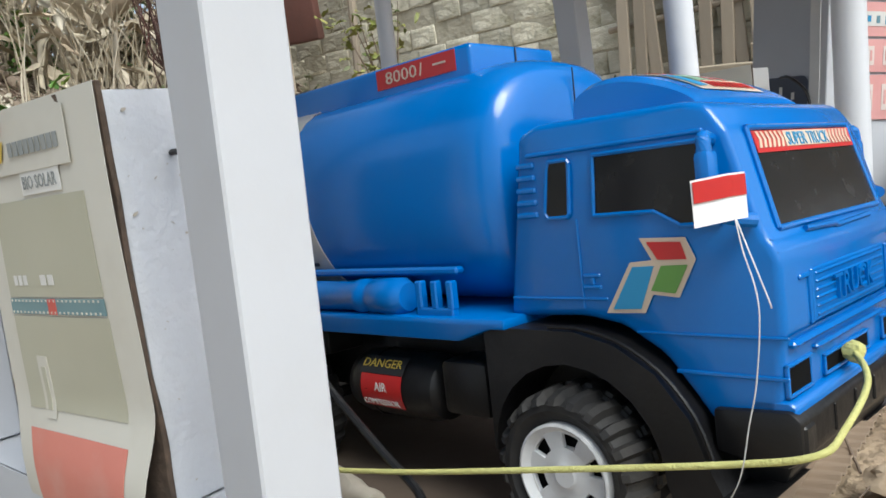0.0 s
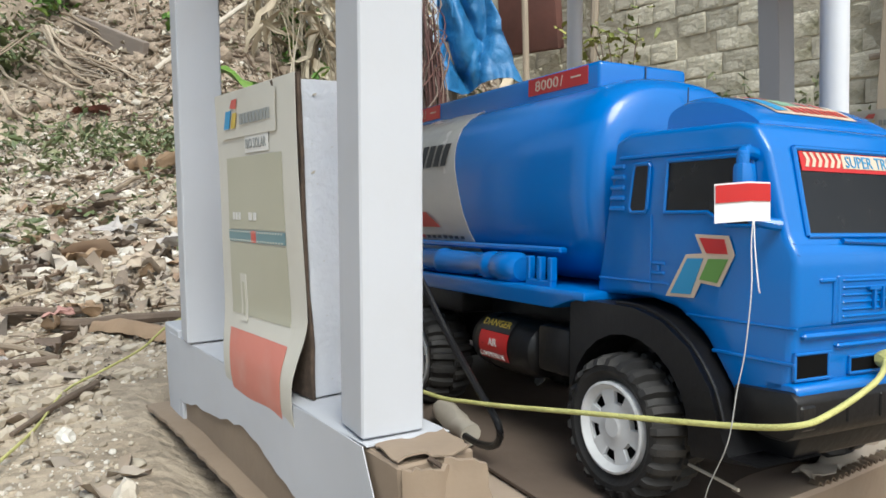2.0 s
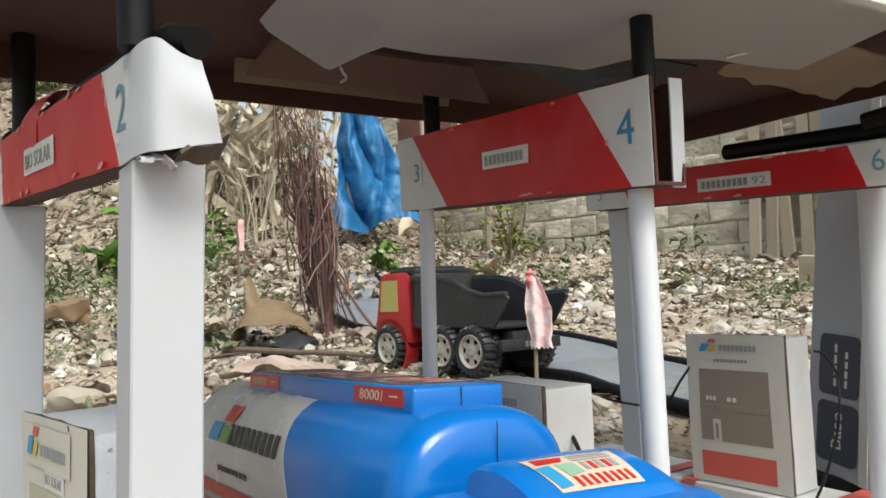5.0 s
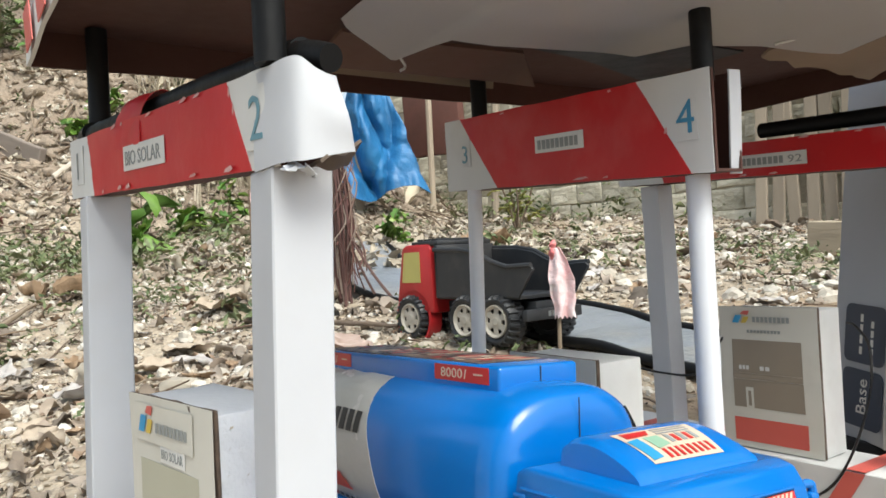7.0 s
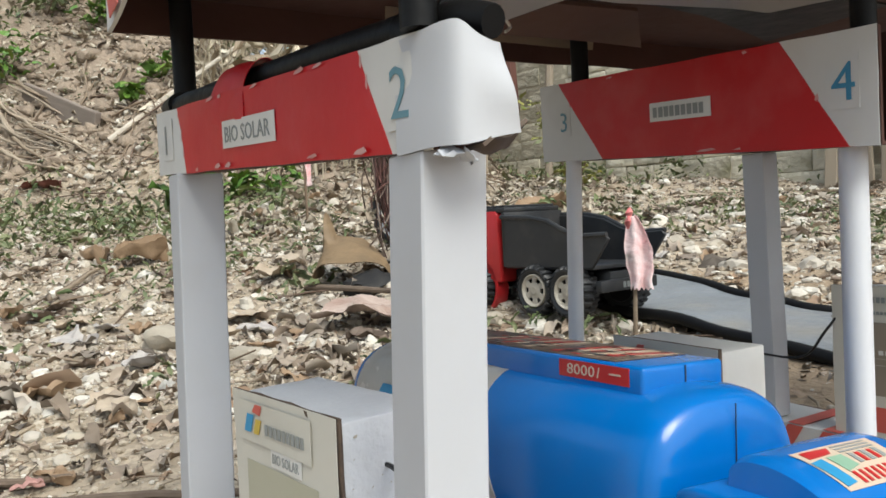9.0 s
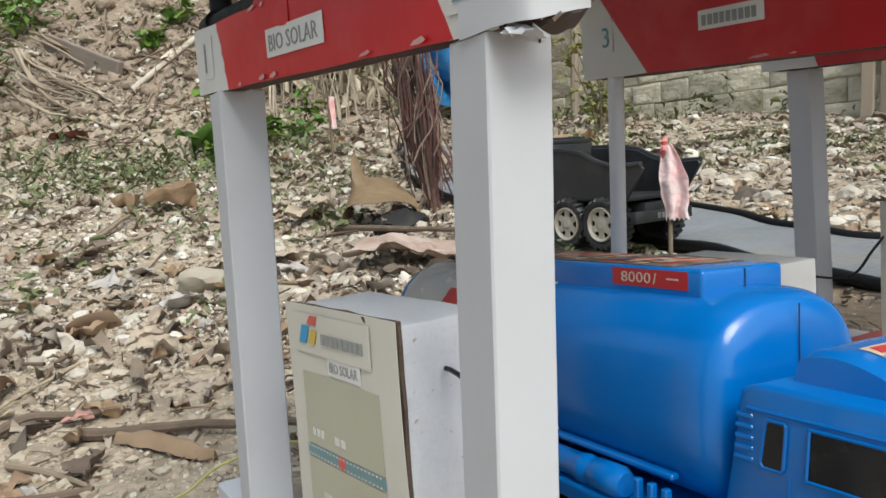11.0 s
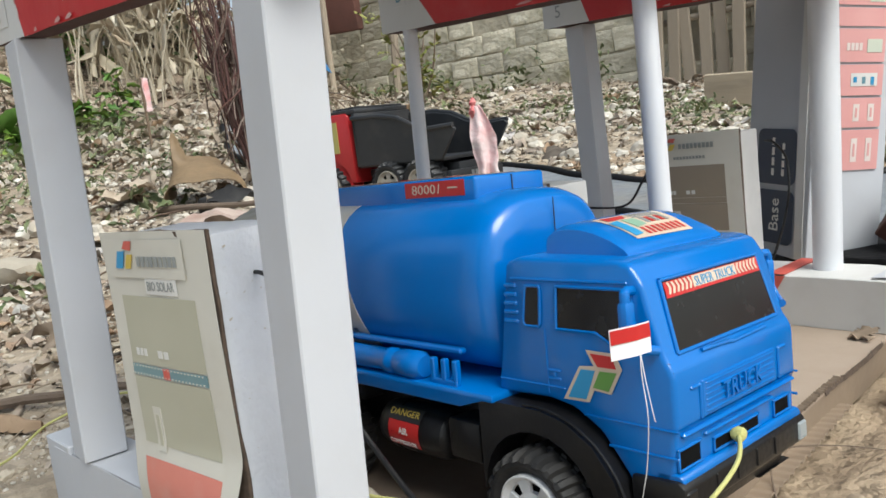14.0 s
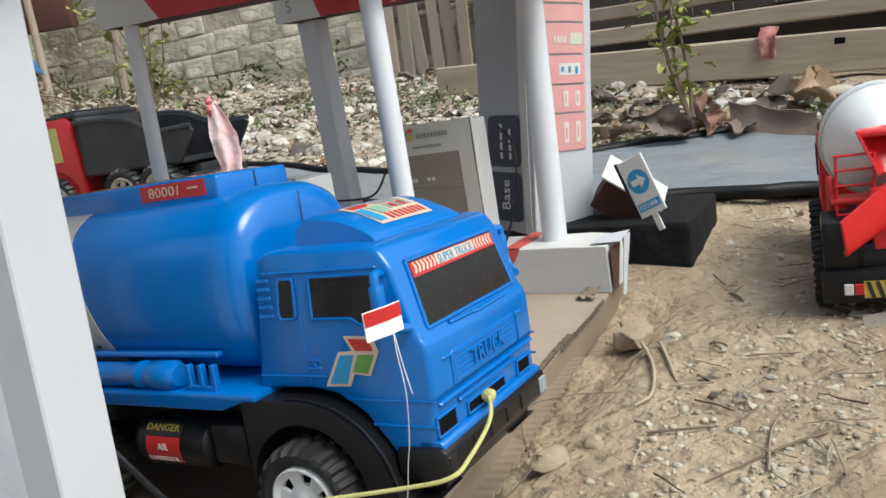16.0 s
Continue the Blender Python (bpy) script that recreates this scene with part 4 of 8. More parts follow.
part("cap", tube([(-0.33, 1.04, 0.545), (-0.275, 1.045, 0.552), (-0.245, 1.05, 0.575)], 0.012, 10), M_BLACKTAPE, pipe2)

# ---- canopy ----
canopy = thing("canopy_roof", "sagging cardboard canopy with white liner and red-white rim", "roof")
RX0, RX1, RY0, RY1, RZ = -0.775, -0.215, 0.122, 1.22, 0.652
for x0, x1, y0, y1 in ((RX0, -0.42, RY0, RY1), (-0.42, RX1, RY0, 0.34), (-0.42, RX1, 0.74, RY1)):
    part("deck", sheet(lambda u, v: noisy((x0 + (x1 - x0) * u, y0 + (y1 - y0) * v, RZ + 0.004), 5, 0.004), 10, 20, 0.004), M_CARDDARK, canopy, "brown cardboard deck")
part("roof_paper", sheet(lambda u, v: noisy((RX0 - 0.004 + (RX1 - RX0 + 0.008) * u, RY0 - 0.004 + (RY1 - RY0 + 0.008) * v, RZ + 0.0125), 5, 0.004), 14, 26, 0.001), M_LINER, canopy, "thin white paper on the top")
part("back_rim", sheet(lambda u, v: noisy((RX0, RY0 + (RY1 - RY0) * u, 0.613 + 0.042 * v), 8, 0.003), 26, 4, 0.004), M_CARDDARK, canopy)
part("near_rim", sheet(lambda u, v: noisy((RX0 + (RX1 - RX0) * u, RY0, 0.613 + 0.048 * v), 8, 0.003), 14, 4, 0.004), M_WHITECARD, canopy)
for k in range(5):
    a = RX0 + 0.055 + 0.11 * k
    part("rim_stripe", slab([(a, RY0 - 0.008, 0.6145), (a + 0.055, RY0 - 0.008, 0.6145), (a + 0.035, RY0 - 0.008, 0.660), (a - 0.02, RY0 - 0.008, 0.660)], 0.0012), M_REDFADE, canopy, "faded red rim stripe")
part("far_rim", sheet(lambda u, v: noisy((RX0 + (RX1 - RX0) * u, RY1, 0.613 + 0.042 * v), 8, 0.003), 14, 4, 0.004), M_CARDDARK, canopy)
part("front_rim", sheet(lambda u, v: noisy((RX1, RY0 + (RY1 - RY0) * u, 0.620 + 0.040 * v), 8, 0.003), 26, 4, 0.003), M_WHITECARD, canopy)


LINER_BACK = [(0.335, -0.450), (0.350, -0.470), (0.445, -0.552), (0.455, -0.458), (0.515, -0.468), (0.624, -0.464), (0.705, -0.453), (0.724, -0.391), (0.80, -0.353), (0.92, -0.335)]


def liner(u, v):
    """Loose paper whose back edge is cut in zigzags."""
    y, back = 0.335 + 0.585 * u, -0.335
    for (ya, xa), (yb, xb) in zip(LINER_BACK, LINER_BACK[1:]):
        if ya <= y <= yb:
            back = xa + (xb - xa) * (y - ya) / (yb - ya)
    x = RX1 + 0.01 + (back - RX1 - 0.01) * v
    z = 0.616 - 0.016 * v - 0.004 * math.sin(9 * u) * v
    return noisy((x, y, z), 7, 0.0025)


part("liner", sheet(liner, 90, 14, 0.0008), M_LINER, canopy, "loose white paper hanging under the deck")
part("black_strap", sheet(lambda u, v: noisy((-0.40 - (0.062 + 0.09 * u * u) * v, 0.40 + 0.43 * u, 0.609 - 0.003 * v), 9, 0.002), 20, 4, 0.002), M_BLACKTAPE, canopy, "black strap under the deck")
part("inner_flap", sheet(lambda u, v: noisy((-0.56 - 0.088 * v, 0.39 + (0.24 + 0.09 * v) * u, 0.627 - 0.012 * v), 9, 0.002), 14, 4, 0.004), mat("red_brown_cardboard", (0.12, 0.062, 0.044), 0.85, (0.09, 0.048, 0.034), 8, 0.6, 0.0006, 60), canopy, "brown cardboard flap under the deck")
part("loose_flap", torn(lambda u, v: (-0.30 - 0.10 * u, 0.86 + 0.24 * v, 0.622 - 0.018 * u - 0.006 * v), 6, 10, 33, 0.003, 0.004), M_CARD, canopy, "hanging brown cardboard flap")
part("inner_fold", sheet(lambda u, v: noisy((-0.72 + 0.006 * v, 0.40 + 0.30 * u, 0.622 + 0.028 * v), 8, 0.002), 12, 3, 0.003), M_CARD, canopy, "brown folded inner flap")
for (x, y, z0, z1, r) in ((-0.742, 0.183, 0.526, 0.652, 0.0113), (-0.272, 0.200, 0.503, 0.640, 0.0098), (-0.690, 0.655, 0.566, 0.652, 0.0110), (-0.322, 0.655, 0.540, 0.640, 0.0105), (-0.735, 1.055, 0.565, 0.652, 0.014), (-0.272, 1.055, 0.560, 0.645, 0.0155)):
    part("upright", lathe([(0.0001, z0), (r, z0), (r, z1), (0.0001, z1)], "z", 16, None, (x, y, 0)), M_BLACKTAPE, canopy, "black taped upright")
part("hanging_wire", tube(smooth_path([(-0.60, 0.48, 0.632), (-0.60, 0.482, 0.616), (-0.60, 0.488, 0.606), (-0.598, 0.480, 0.600)]), 0.0016, 6), M_THREAD, canopy)
part("hanging_wire", tube(smooth_path([(-0.26, 0.90, 0.628), (-0.30, 0.86, 0.612), (-0.34, 0.80, 0.596)]), 0.0018, 6), M_THREAD, canopy)

# ---- price totem on a black foam block ----
own = prism([(-0.62, 1.255), (-0.315, 1.262), (-0.200, 1.275), (-0.213, 1.545), (-0.62, 1.56)], -0.0325, 0.055, 0.006, "z", 2)
bmesh.ops.subdivide_edges(own, edges=[e for e in own.edges if e.calc_length() > 0.04], cuts=10, use_grid_fill=True)
for v in own.verts:
    v.co = noisy(v.co, 22, 0.003)
solo("foam_block", own, mat("black_foam", (0.008, 0.008, 0.009), 0.8, (0.014, 0.014, 0.015), 30, 0.5, 0.003, 70, spec=0.15), "black painted foam block under the price totem", "block")

solo("cardboard_sheet", prism([(-0.62, 1.248), (-0.315, 1.252), (-0.190, 1.266), (-0.203, 1.554), (-0.62, 1.564)], -0.043, -0.0335, 0.001, "z", 1), M_CARD, "pale cardboard sheet under the black foam block", "cardboard")
totem = thing("price_totem", "tall grey and white card price totem with red panels", "sign", (-0.508, 1.342, 0.047), -22, "")
totem.matrix_world = Matrix.Translation(totem.matrix_world.translation) @ Matrix.Rotation(radians(5.9), 4, Vector((-0.49, 0.87, 0))) @ Matrix.Rotation(radians(-22), 4, "Z")
TW, TD, TH = 0.155, 0.150, 0.75
part("body", paper_box(-TD / 2, TD / 2, -TW / 2, TW / 2, 0.0, TH, 5, 0.0012), M_PAPER, totem)
part("grey_face", sheet(lambda u, v: noisy((-TD / 2 + 0.004 + (TD - 0.028) * u, -TW / 2 - 0.002, 0.002 + (TH - 0.004) * v), 12, 0.0008), 8, 20, 0.0008), M_GREYPANEL, totem, "grey printed side")
part("edge_fold", sheet(lambda u, v: noisy((TD / 2 - 0.022 + 0.018 * u, -TW / 2 - 0.006 - 0.006 * math.sin(3 * v), 0.002 + (TH - 0.004) * v), 12, 0.0008), 3, 20, 0.0008), M_WHITECARD, totem, "loose white fold along the edge")
FACE_X, YR = TD / 2 + 0.0022, TW / 2 - 0.020


def on_face(y0, y1, z0, z1, out):
    return slab([(FACE_X + out, y0, z0), (FACE_X + out, y1, z0), (FACE_X + out, y1, z1), (FACE_X + out, y0, z1)], 0.0005)


M_MARK = mat("pale_printed_mark", (0.66, 0.60, 0.56), 0.5, (0.60, 0.50, 0.47), 30, 0.6)
M_MARKGREEN = mat("pale_green_mark", (0.56, 0.60, 0.50), 0.5)
LEVELS = (0.150, 0.2205, 0.2725, 0.3260, 0.3825, 0.4155, 0.4520, 0.4900, 0.5430, 0.5960, 0.6490, 0.7020)
for k, (z0, z1) in enumerate(zip(LEVELS, LEVELS[1:])):
    z1 -= 0.004
    panel = part("price_panel", on_face(-TW / 2 + 0.028, YR, z0, z1, 0.0), M_PALERED, totem, "faded red price panel")
    mid, tall = (z0 + z1) / 2, z1 - z0
    if k < 2:
        for y in (YR - 0.059, YR - 0.028):
            part("price_mark", on_face(y, y + 0.0125, mid - 0.29 * tall, mid + 0.29 * tall, 0.0008), M_MARK, panel, "pale digit")
            part("price_gap", on_face(y + 0.004, y + 0.008, mid - 0.16 * tall, mid + 0.16 * tall, 0.0014), M_PALERED, panel)
    elif k == 2:
        part("price_mark", on_face(YR - 0.068, YR - 0.013, mid - 0.010, mid + 0.011, 0.0008), M_STICKWHITE, panel, "white label")
        for j, ink in enumerate((M_CYAN, M_TEAL, M_CYAN)):
            y = YR - 0.063 + 0.018 * j
            part("label_print", on_face(y, y + 0.007, mid - 0.004 - 0.002 * j, mid + 0.005, 0.0014), ink, panel)
    elif k != 4:
        part("price_mark", on_face(YR - 0.038, YR - 0.007, mid - 0.011, mid + 0.010, 0.0008), M_MARKGREEN, panel, "pale green label")
        part("label_print", bars(4, (FACE_X + 0.0008, YR - 0.080, mid - 0.008), Y, Z, 0.012, 0.034, 0.0004, seed=k), M_MARK, panel)


def round_panel(x0, x1, z0, z1, y, r):
    pts = []
    for cx, cz, a0 in ((x1 - r, z0 + r, -90), (x1 - r, z1 - r, 0), (x0 + r, z1 - r, 90), (x0 + r, z0 + r, 180)):
        for k in range(5):
            a = radians(a0 + 22.5 * k)
            pts.append((cx + r * math.cos(a), y, cz + r * math.sin(a)))
    return slab(pts, 0.0006)


for z0, z1 in ((0.022, 0.115), (0.125, 0.220)):
    part("navy_panel", round_panel(-0.045, 0.045, z0, z1, -TW / 2 - 0.0042, 0.012), M_NAVY, totem, "dark blue rounded print")
part("panel_word", words("Base", 0.022, 0.0004, (0.012, -TW / 2 - 0.0052, 0.045), Z, -X), M_STICKWHITE, totem)
for k, (xx, ln) in enumerate(((0.020, 0.06), (-0.004, 0.07))):
    part("label_print", bars(4, (xx, -TW / 2 - 0.0052, 0.140), Z, -X, 0.006, ln, 0.0004, seed=k), M_STICKWHITE, totem)

arrow = thing("exit_sign", "small white exit sign with a blue arrow leaning on the block", "sign", (-0.236, 1.232, 0.062), -14)
tip = Matrix.Rotation(radians(-22), 4, "Y")


def tipped(own):
    for v in own.verts:
        v.co = tip @ v.co
    return own


part("board", tipped(box(-0.026, 0.026, -0.002, 0.002, 0.018, 0.120, 0.001, 1)), M_STICKWHITE, arrow)
part("stake", tipped(box(-0.006, 0.006, -0.001, 0.003, -0.012, 0.030, 0.001, 1)), M_WHITECARD, arrow)
part("back_edge", tipped(box(-0.0295, -0.0262, -0.004, 0.006, 0.02, 0.122)), M_BLACKTAPE, arrow)
disc = [(0.021 * math.cos(radians(15 * k)), -0.0024, 0.078 + 0.021 * math.sin(radians(15 * k))) for k in range(24)]
part("blue_disc", tipped(slab(disc, 0.0004)), M_CYAN, arrow, "blue disc")
part("arrow_mark", tipped(slab([(-0.014, -0.003, 0.073), (0.001, -0.003, 0.073), (0.001, -0.003, 0.066), (0.015, -0.003, 0.078), (0.001, -0.003, 0.090), (0.001, -0.003, 0.083), (-0.014, -0.003, 0.083)], 0.0004)), M_STICKWHITE, arrow, "white arrow")
part("word_strip", tipped(slab([(-0.022, -0.0024, 0.028), (0.022, -0.0024, 0.028), (0.022, -0.0024, 0.042), (-0.022, -0.0024, 0.042)], 0.0004)), M_CYAN, arrow, "blue strip")
part("exit_word", tipped(words("KELUAR", 0.008, 0.0004, (-0.018, -0.003, 0.031), X, Z, width=0.036)), M_STICKWHITE, arrow)
carton = thing("fallen_carton", "tipped brown carton with a white printed lid", "carton", (-0.325, 1.36, 0.098), 20)
tilt = pose(0, 0, 0, 20, 38, 0)
own = box(-0.05, 0.05, -0.04, 0.04, -0.045, 0.02, 0.002, 1)
for v in own.verts:
    v.co = tilt @ v.co
part("body", own, M_CARDDARK, carton)
own = box(-0.062, 0.062, -0.05, 0.05, 0.021, 0.025, 0.001, 1)
for v in own.verts:
    v.co = tilt @ v.co
part("lid", own, M_STICKWHITE, carton, "white lid with a faint red print")

# ---- blue tanker truck ----
TX, TY = -0.45, 0.442
truck = thing("toy_tanker_truck", "blue plastic toy tanker truck with a grey print on its tank", "toy truck", (TX, TY, 0.003), 0)
LEAN_AT = Vector((TX, 0.36, 0.13))
truck.matrix_world = Matrix.Translation(LEAN_AT + Vector((0.0015, -0.004, -0.0010))) @ Matrix.Rotation(radians(2.2), 4, "Z") @ Matrix.Rotation(radians(-1.1), 4, "Y") @ Matrix.Rotation(radians(-3.3), 4, "X") @ Matrix.Translation(-LEAN_AT) @ Matrix.Translation((TX, TY, 0.003))
truck_shift = Matrix.Translation((-TX, -TY, 0))


def tpart(name, own, material, label="", parent=None, smooth=35):
    """A part of the truck, drawn in the place's own coordinates."""
    for v in own.verts:
        v.co = truck_shift @ v.co
    return part(name, own, material, parent or truck, label, smooth)


TANK_A, TANK_B, TANK_Z = 0.082, 0.0775, 0.2000


def tank_point(x, a, grow=0.0, power=2.7):
    """A place on the tank's skin; a: the angle from its near side upwards, in radians."""
    c, s = math.cos(a), math.sin(a)
    k = (abs(c) ** power + abs(s) ** power) ** (-1 / power)
    return Vector((x, TY - (TANK_A + grow) * k * c, TANK_Z + (TANK_B + grow) * k * s))


def build_tank():
    own = bmesh.new()
    prof = [(-0.772, 0.02), (-0.771, 0.7), (-0.768, 0.86), (-0.762, 0.94), (-0.752, 0.985), (-0.742, 1.0), (-0.53, 1.0), (-0.325, 1.0), (-0.314, 0.985), (-0.304, 0.94), (-0.298, 0.86), (-0.2955, 0.7), (-0.294, 0.02)]
    rings = []
    for x, s in prof:
        ring = []
        for k in range(64):
            p = tank_point(x, 2 * math.pi * k / 64)
            ring.append(own.verts.new((x, TY + (p.y - TY) * s, TANK_Z + (p.z - TANK_Z) * s)))
        rings.append(ring)
    for a, b in zip(rings, rings[1:]):
        for k in range(64):
            own.faces.new((a[k], a[(k + 1) % 64], b[(k + 1) % 64], b[k]))
    own.faces.new(rings[0])
    own.faces.new(rings[-1][::-1])
    return own


tank = tpart("tank", build_tank(), M_BLUE, "glossy blue tank", smooth=60)
tpart("seam", box(-0.2943, -0.2934, TY - 0.0003, TY + 0.0003, 0.13, 0.268), M_NAVY, "mould seam", tank)
hatch = tpart("top_box", box(-0.671, -0.3385, 0.3975, 0.4855, 0.262, 0.2915, 0.0035, 3), M_BLUE, "raised blue walkway box")
tpart("seam", box(-0.3387, -0.3375, TY - 0.0005, TY + 0.0005, 0.266, 0.290), M_NAVY, "", hatch)
tpart("top_print", slab([(-0.662, 0.4035, 0.2917), (-0.372, 0.4035, 0.2917), (-0.372, 0.4825, 0.2917), (-0.662, 0.4825, 0.2917)], 0.0005), mat("dark_flame_print", (0.05, 0.042, 0.04), 0.3, (0.16, 0.10, 0.075), 40, 0.25, dirt=0.5, dirt_color=(0.30, 0.22, 0.17), dirt_scale=45), "dark patterned sticker", hatch)
for k in range(15):
    x = -0.58 + 0.0135 * k
    w = 0.006 + 0.004 * math.sin(k * 2.1)
    off = 0.004 * math.sin(k * 1.7)
    if k in (7, 8):
        continue
    y0 = 0.412 + 0.010 * (k % 3)
    tpart("print_stripe", slab([(x, y0, 0.2924), (x + w, y0, 0.2924), (x + w + 0.020 + off, 0.474, 0.2924), (x + 0.014, 0.474, 0.2924)], 0.0003), (M_CREAM, M_STICKRED)[k % 2], "", hatch)
rs = random.Random(17)
for k in range(46):
    x, y = rs.uniform(-0.655, -0.385), rs.uniform(0.407, 0.474)
    w, h = rs.uniform(0.004, 0.014), rs.uniform(0.002, 0.007)
    sl = rs.uniform(-0.006, 0.008)
    tpart("print_mark", slab([(x, y, 0.2928), (x + w, y, 0.2928), (x + w + sl, y + h, 0.2928), (x + sl, y + h, 0.2928)], 0.0002), (M_CREAM, M_INK, M_STICKRED, M_INK, M_NAVY, M_GREYINK)[k % 6], "", hatch)
for x0 in (-0.4300, -0.6680):
    lab = tpart("capacity_label", slab([(x0, 0.3973, 0.2758), (x0 + 0.0785, 0.3973, 0.2758), (x0 + 0.0785, 0.3973, 0.2895), (x0, 0.3973, 0.2895)], 0.0005), M_STICKRED, "red capacity label", hatch)
    tpart("capacity_lettering", words("8000", 0.0085, 0.0003, (x0 + 0.010, 0.3967, 0.2785), X, Z, width=0.032), M_CREAM, "", hatch)
    tpart("capacity_lettering", words("l", 0.0085, 0.0003, (x0 + 0.0445, 0.3967, 0.2785), (1, 0, 0), (0.25, 0, 1)), M_CREAM, "", hatch)
    tpart("capacity_lettering", slab([(x0 + 0.058, 0.3967, 0.2825), (x0 + 0.070, 0.3967, 0.2825), (x0 + 0.070, 0.3967, 0.2838), (x0 + 0.058, 0.3967, 0.2838)], 0.0003), M_CREAM, "", hatch)


# the print wrapped over the near side of the tank
def wrap(u, v, lift=0.0009):
    a = radians(-46) + radians(122) * v
    edge = -0.464 - 0.034 * step01(0.0, 1.0, v) - 0.010 * math.sin(3.1 * v)
    x = -0.742 + (edge + 0.742) * u
    wrinkle = 0.0018 * step01(0.55, 0.75, v) * noise.noise(Vector((x * 40, v * 22, 2.0))) + 0.0004 * noise.noise(Vector((x * 25, v * 9, 1.0)))
    return tank_point(x, a, lift + max(-lift * 0.6, wrinkle))


wrap_ob = tpart("tank_print", sheet(wrap, 44, 44, 0.0005), M_WRAP, "wrinkled grey-white print taped on the tank", smooth=80)


def on_wrap(x, v):
    edge = -0.464 - 0.034 * step01(0.0, 1.0, v) - 0.010 * math.sin(3.1 * v)
    return wrap((x + 0.742) / (edge + 0.742), v, 0.0022)


def wrap_patch(name, outline, material, n=6):
    def f(u, v):
        a, b, c, d = outline
        top = [b[i] + (c[i] - b[i]) * v for i in (0, 1)]
        low = [a[i] + (d[i] - a[i]) * v for i in (0, 1)]
        return on_wrap(low[0] + (top[0] - low[0]) * u, low[1] + (top[1] - low[1]) * u)
    return tpart(name, sheet(f, n, n, 0.0004), material, "", wrap_ob, 80)


wrap_patch("mark", [(-0.655, 0.62), (-0.625, 0.62), (-0.617, 0.72), (-0.647, 0.72)], M_STICKRED)
wrap_patch("mark", [(-0.690, 0.50), (-0.662, 0.50), (-0.650, 0.61), (-0.678, 0.61)], M_CYAN)
wrap_patch("mark", [(-0.655, 0.50), (-0.632, 0.50), (-0.624, 0.60), (-0.647, 0.60)], M_GREEN)
for k in range(9):
    x = -0.632 + 0.0145 * k
    wrap_patch("letter_bar", [(x, 0.50), (x + 0.0095, 0.50), (x + 0.0125, 0.615), (x + 0.003, 0.615)], M_INK, 3)
for k in range(8):
    x = -0.655 + 0.0105 * k
    wrap_patch("letter_bar", [(x, 0.335), (x + 0.0075, 0.335), (x + 0.008, 0.365), (x + 0.0005, 0.365)], M_INK, 2)
wrap_patch("red_band", [(-0.735, 0.175), (-0.520, 0.175), (-0.545, 0.255), (-0.735, 0.255)], M_STICKRED, 12)
for k in range(24):
    x = -0.735 + 0.0108 * k
    wrap_patch("dash", [(x, 0.115), (x + 0.006, 0.115), (x + 0.006, 0.130), (x, 0.130)], M_STICKRED if k < 17 else M_INK, 2)

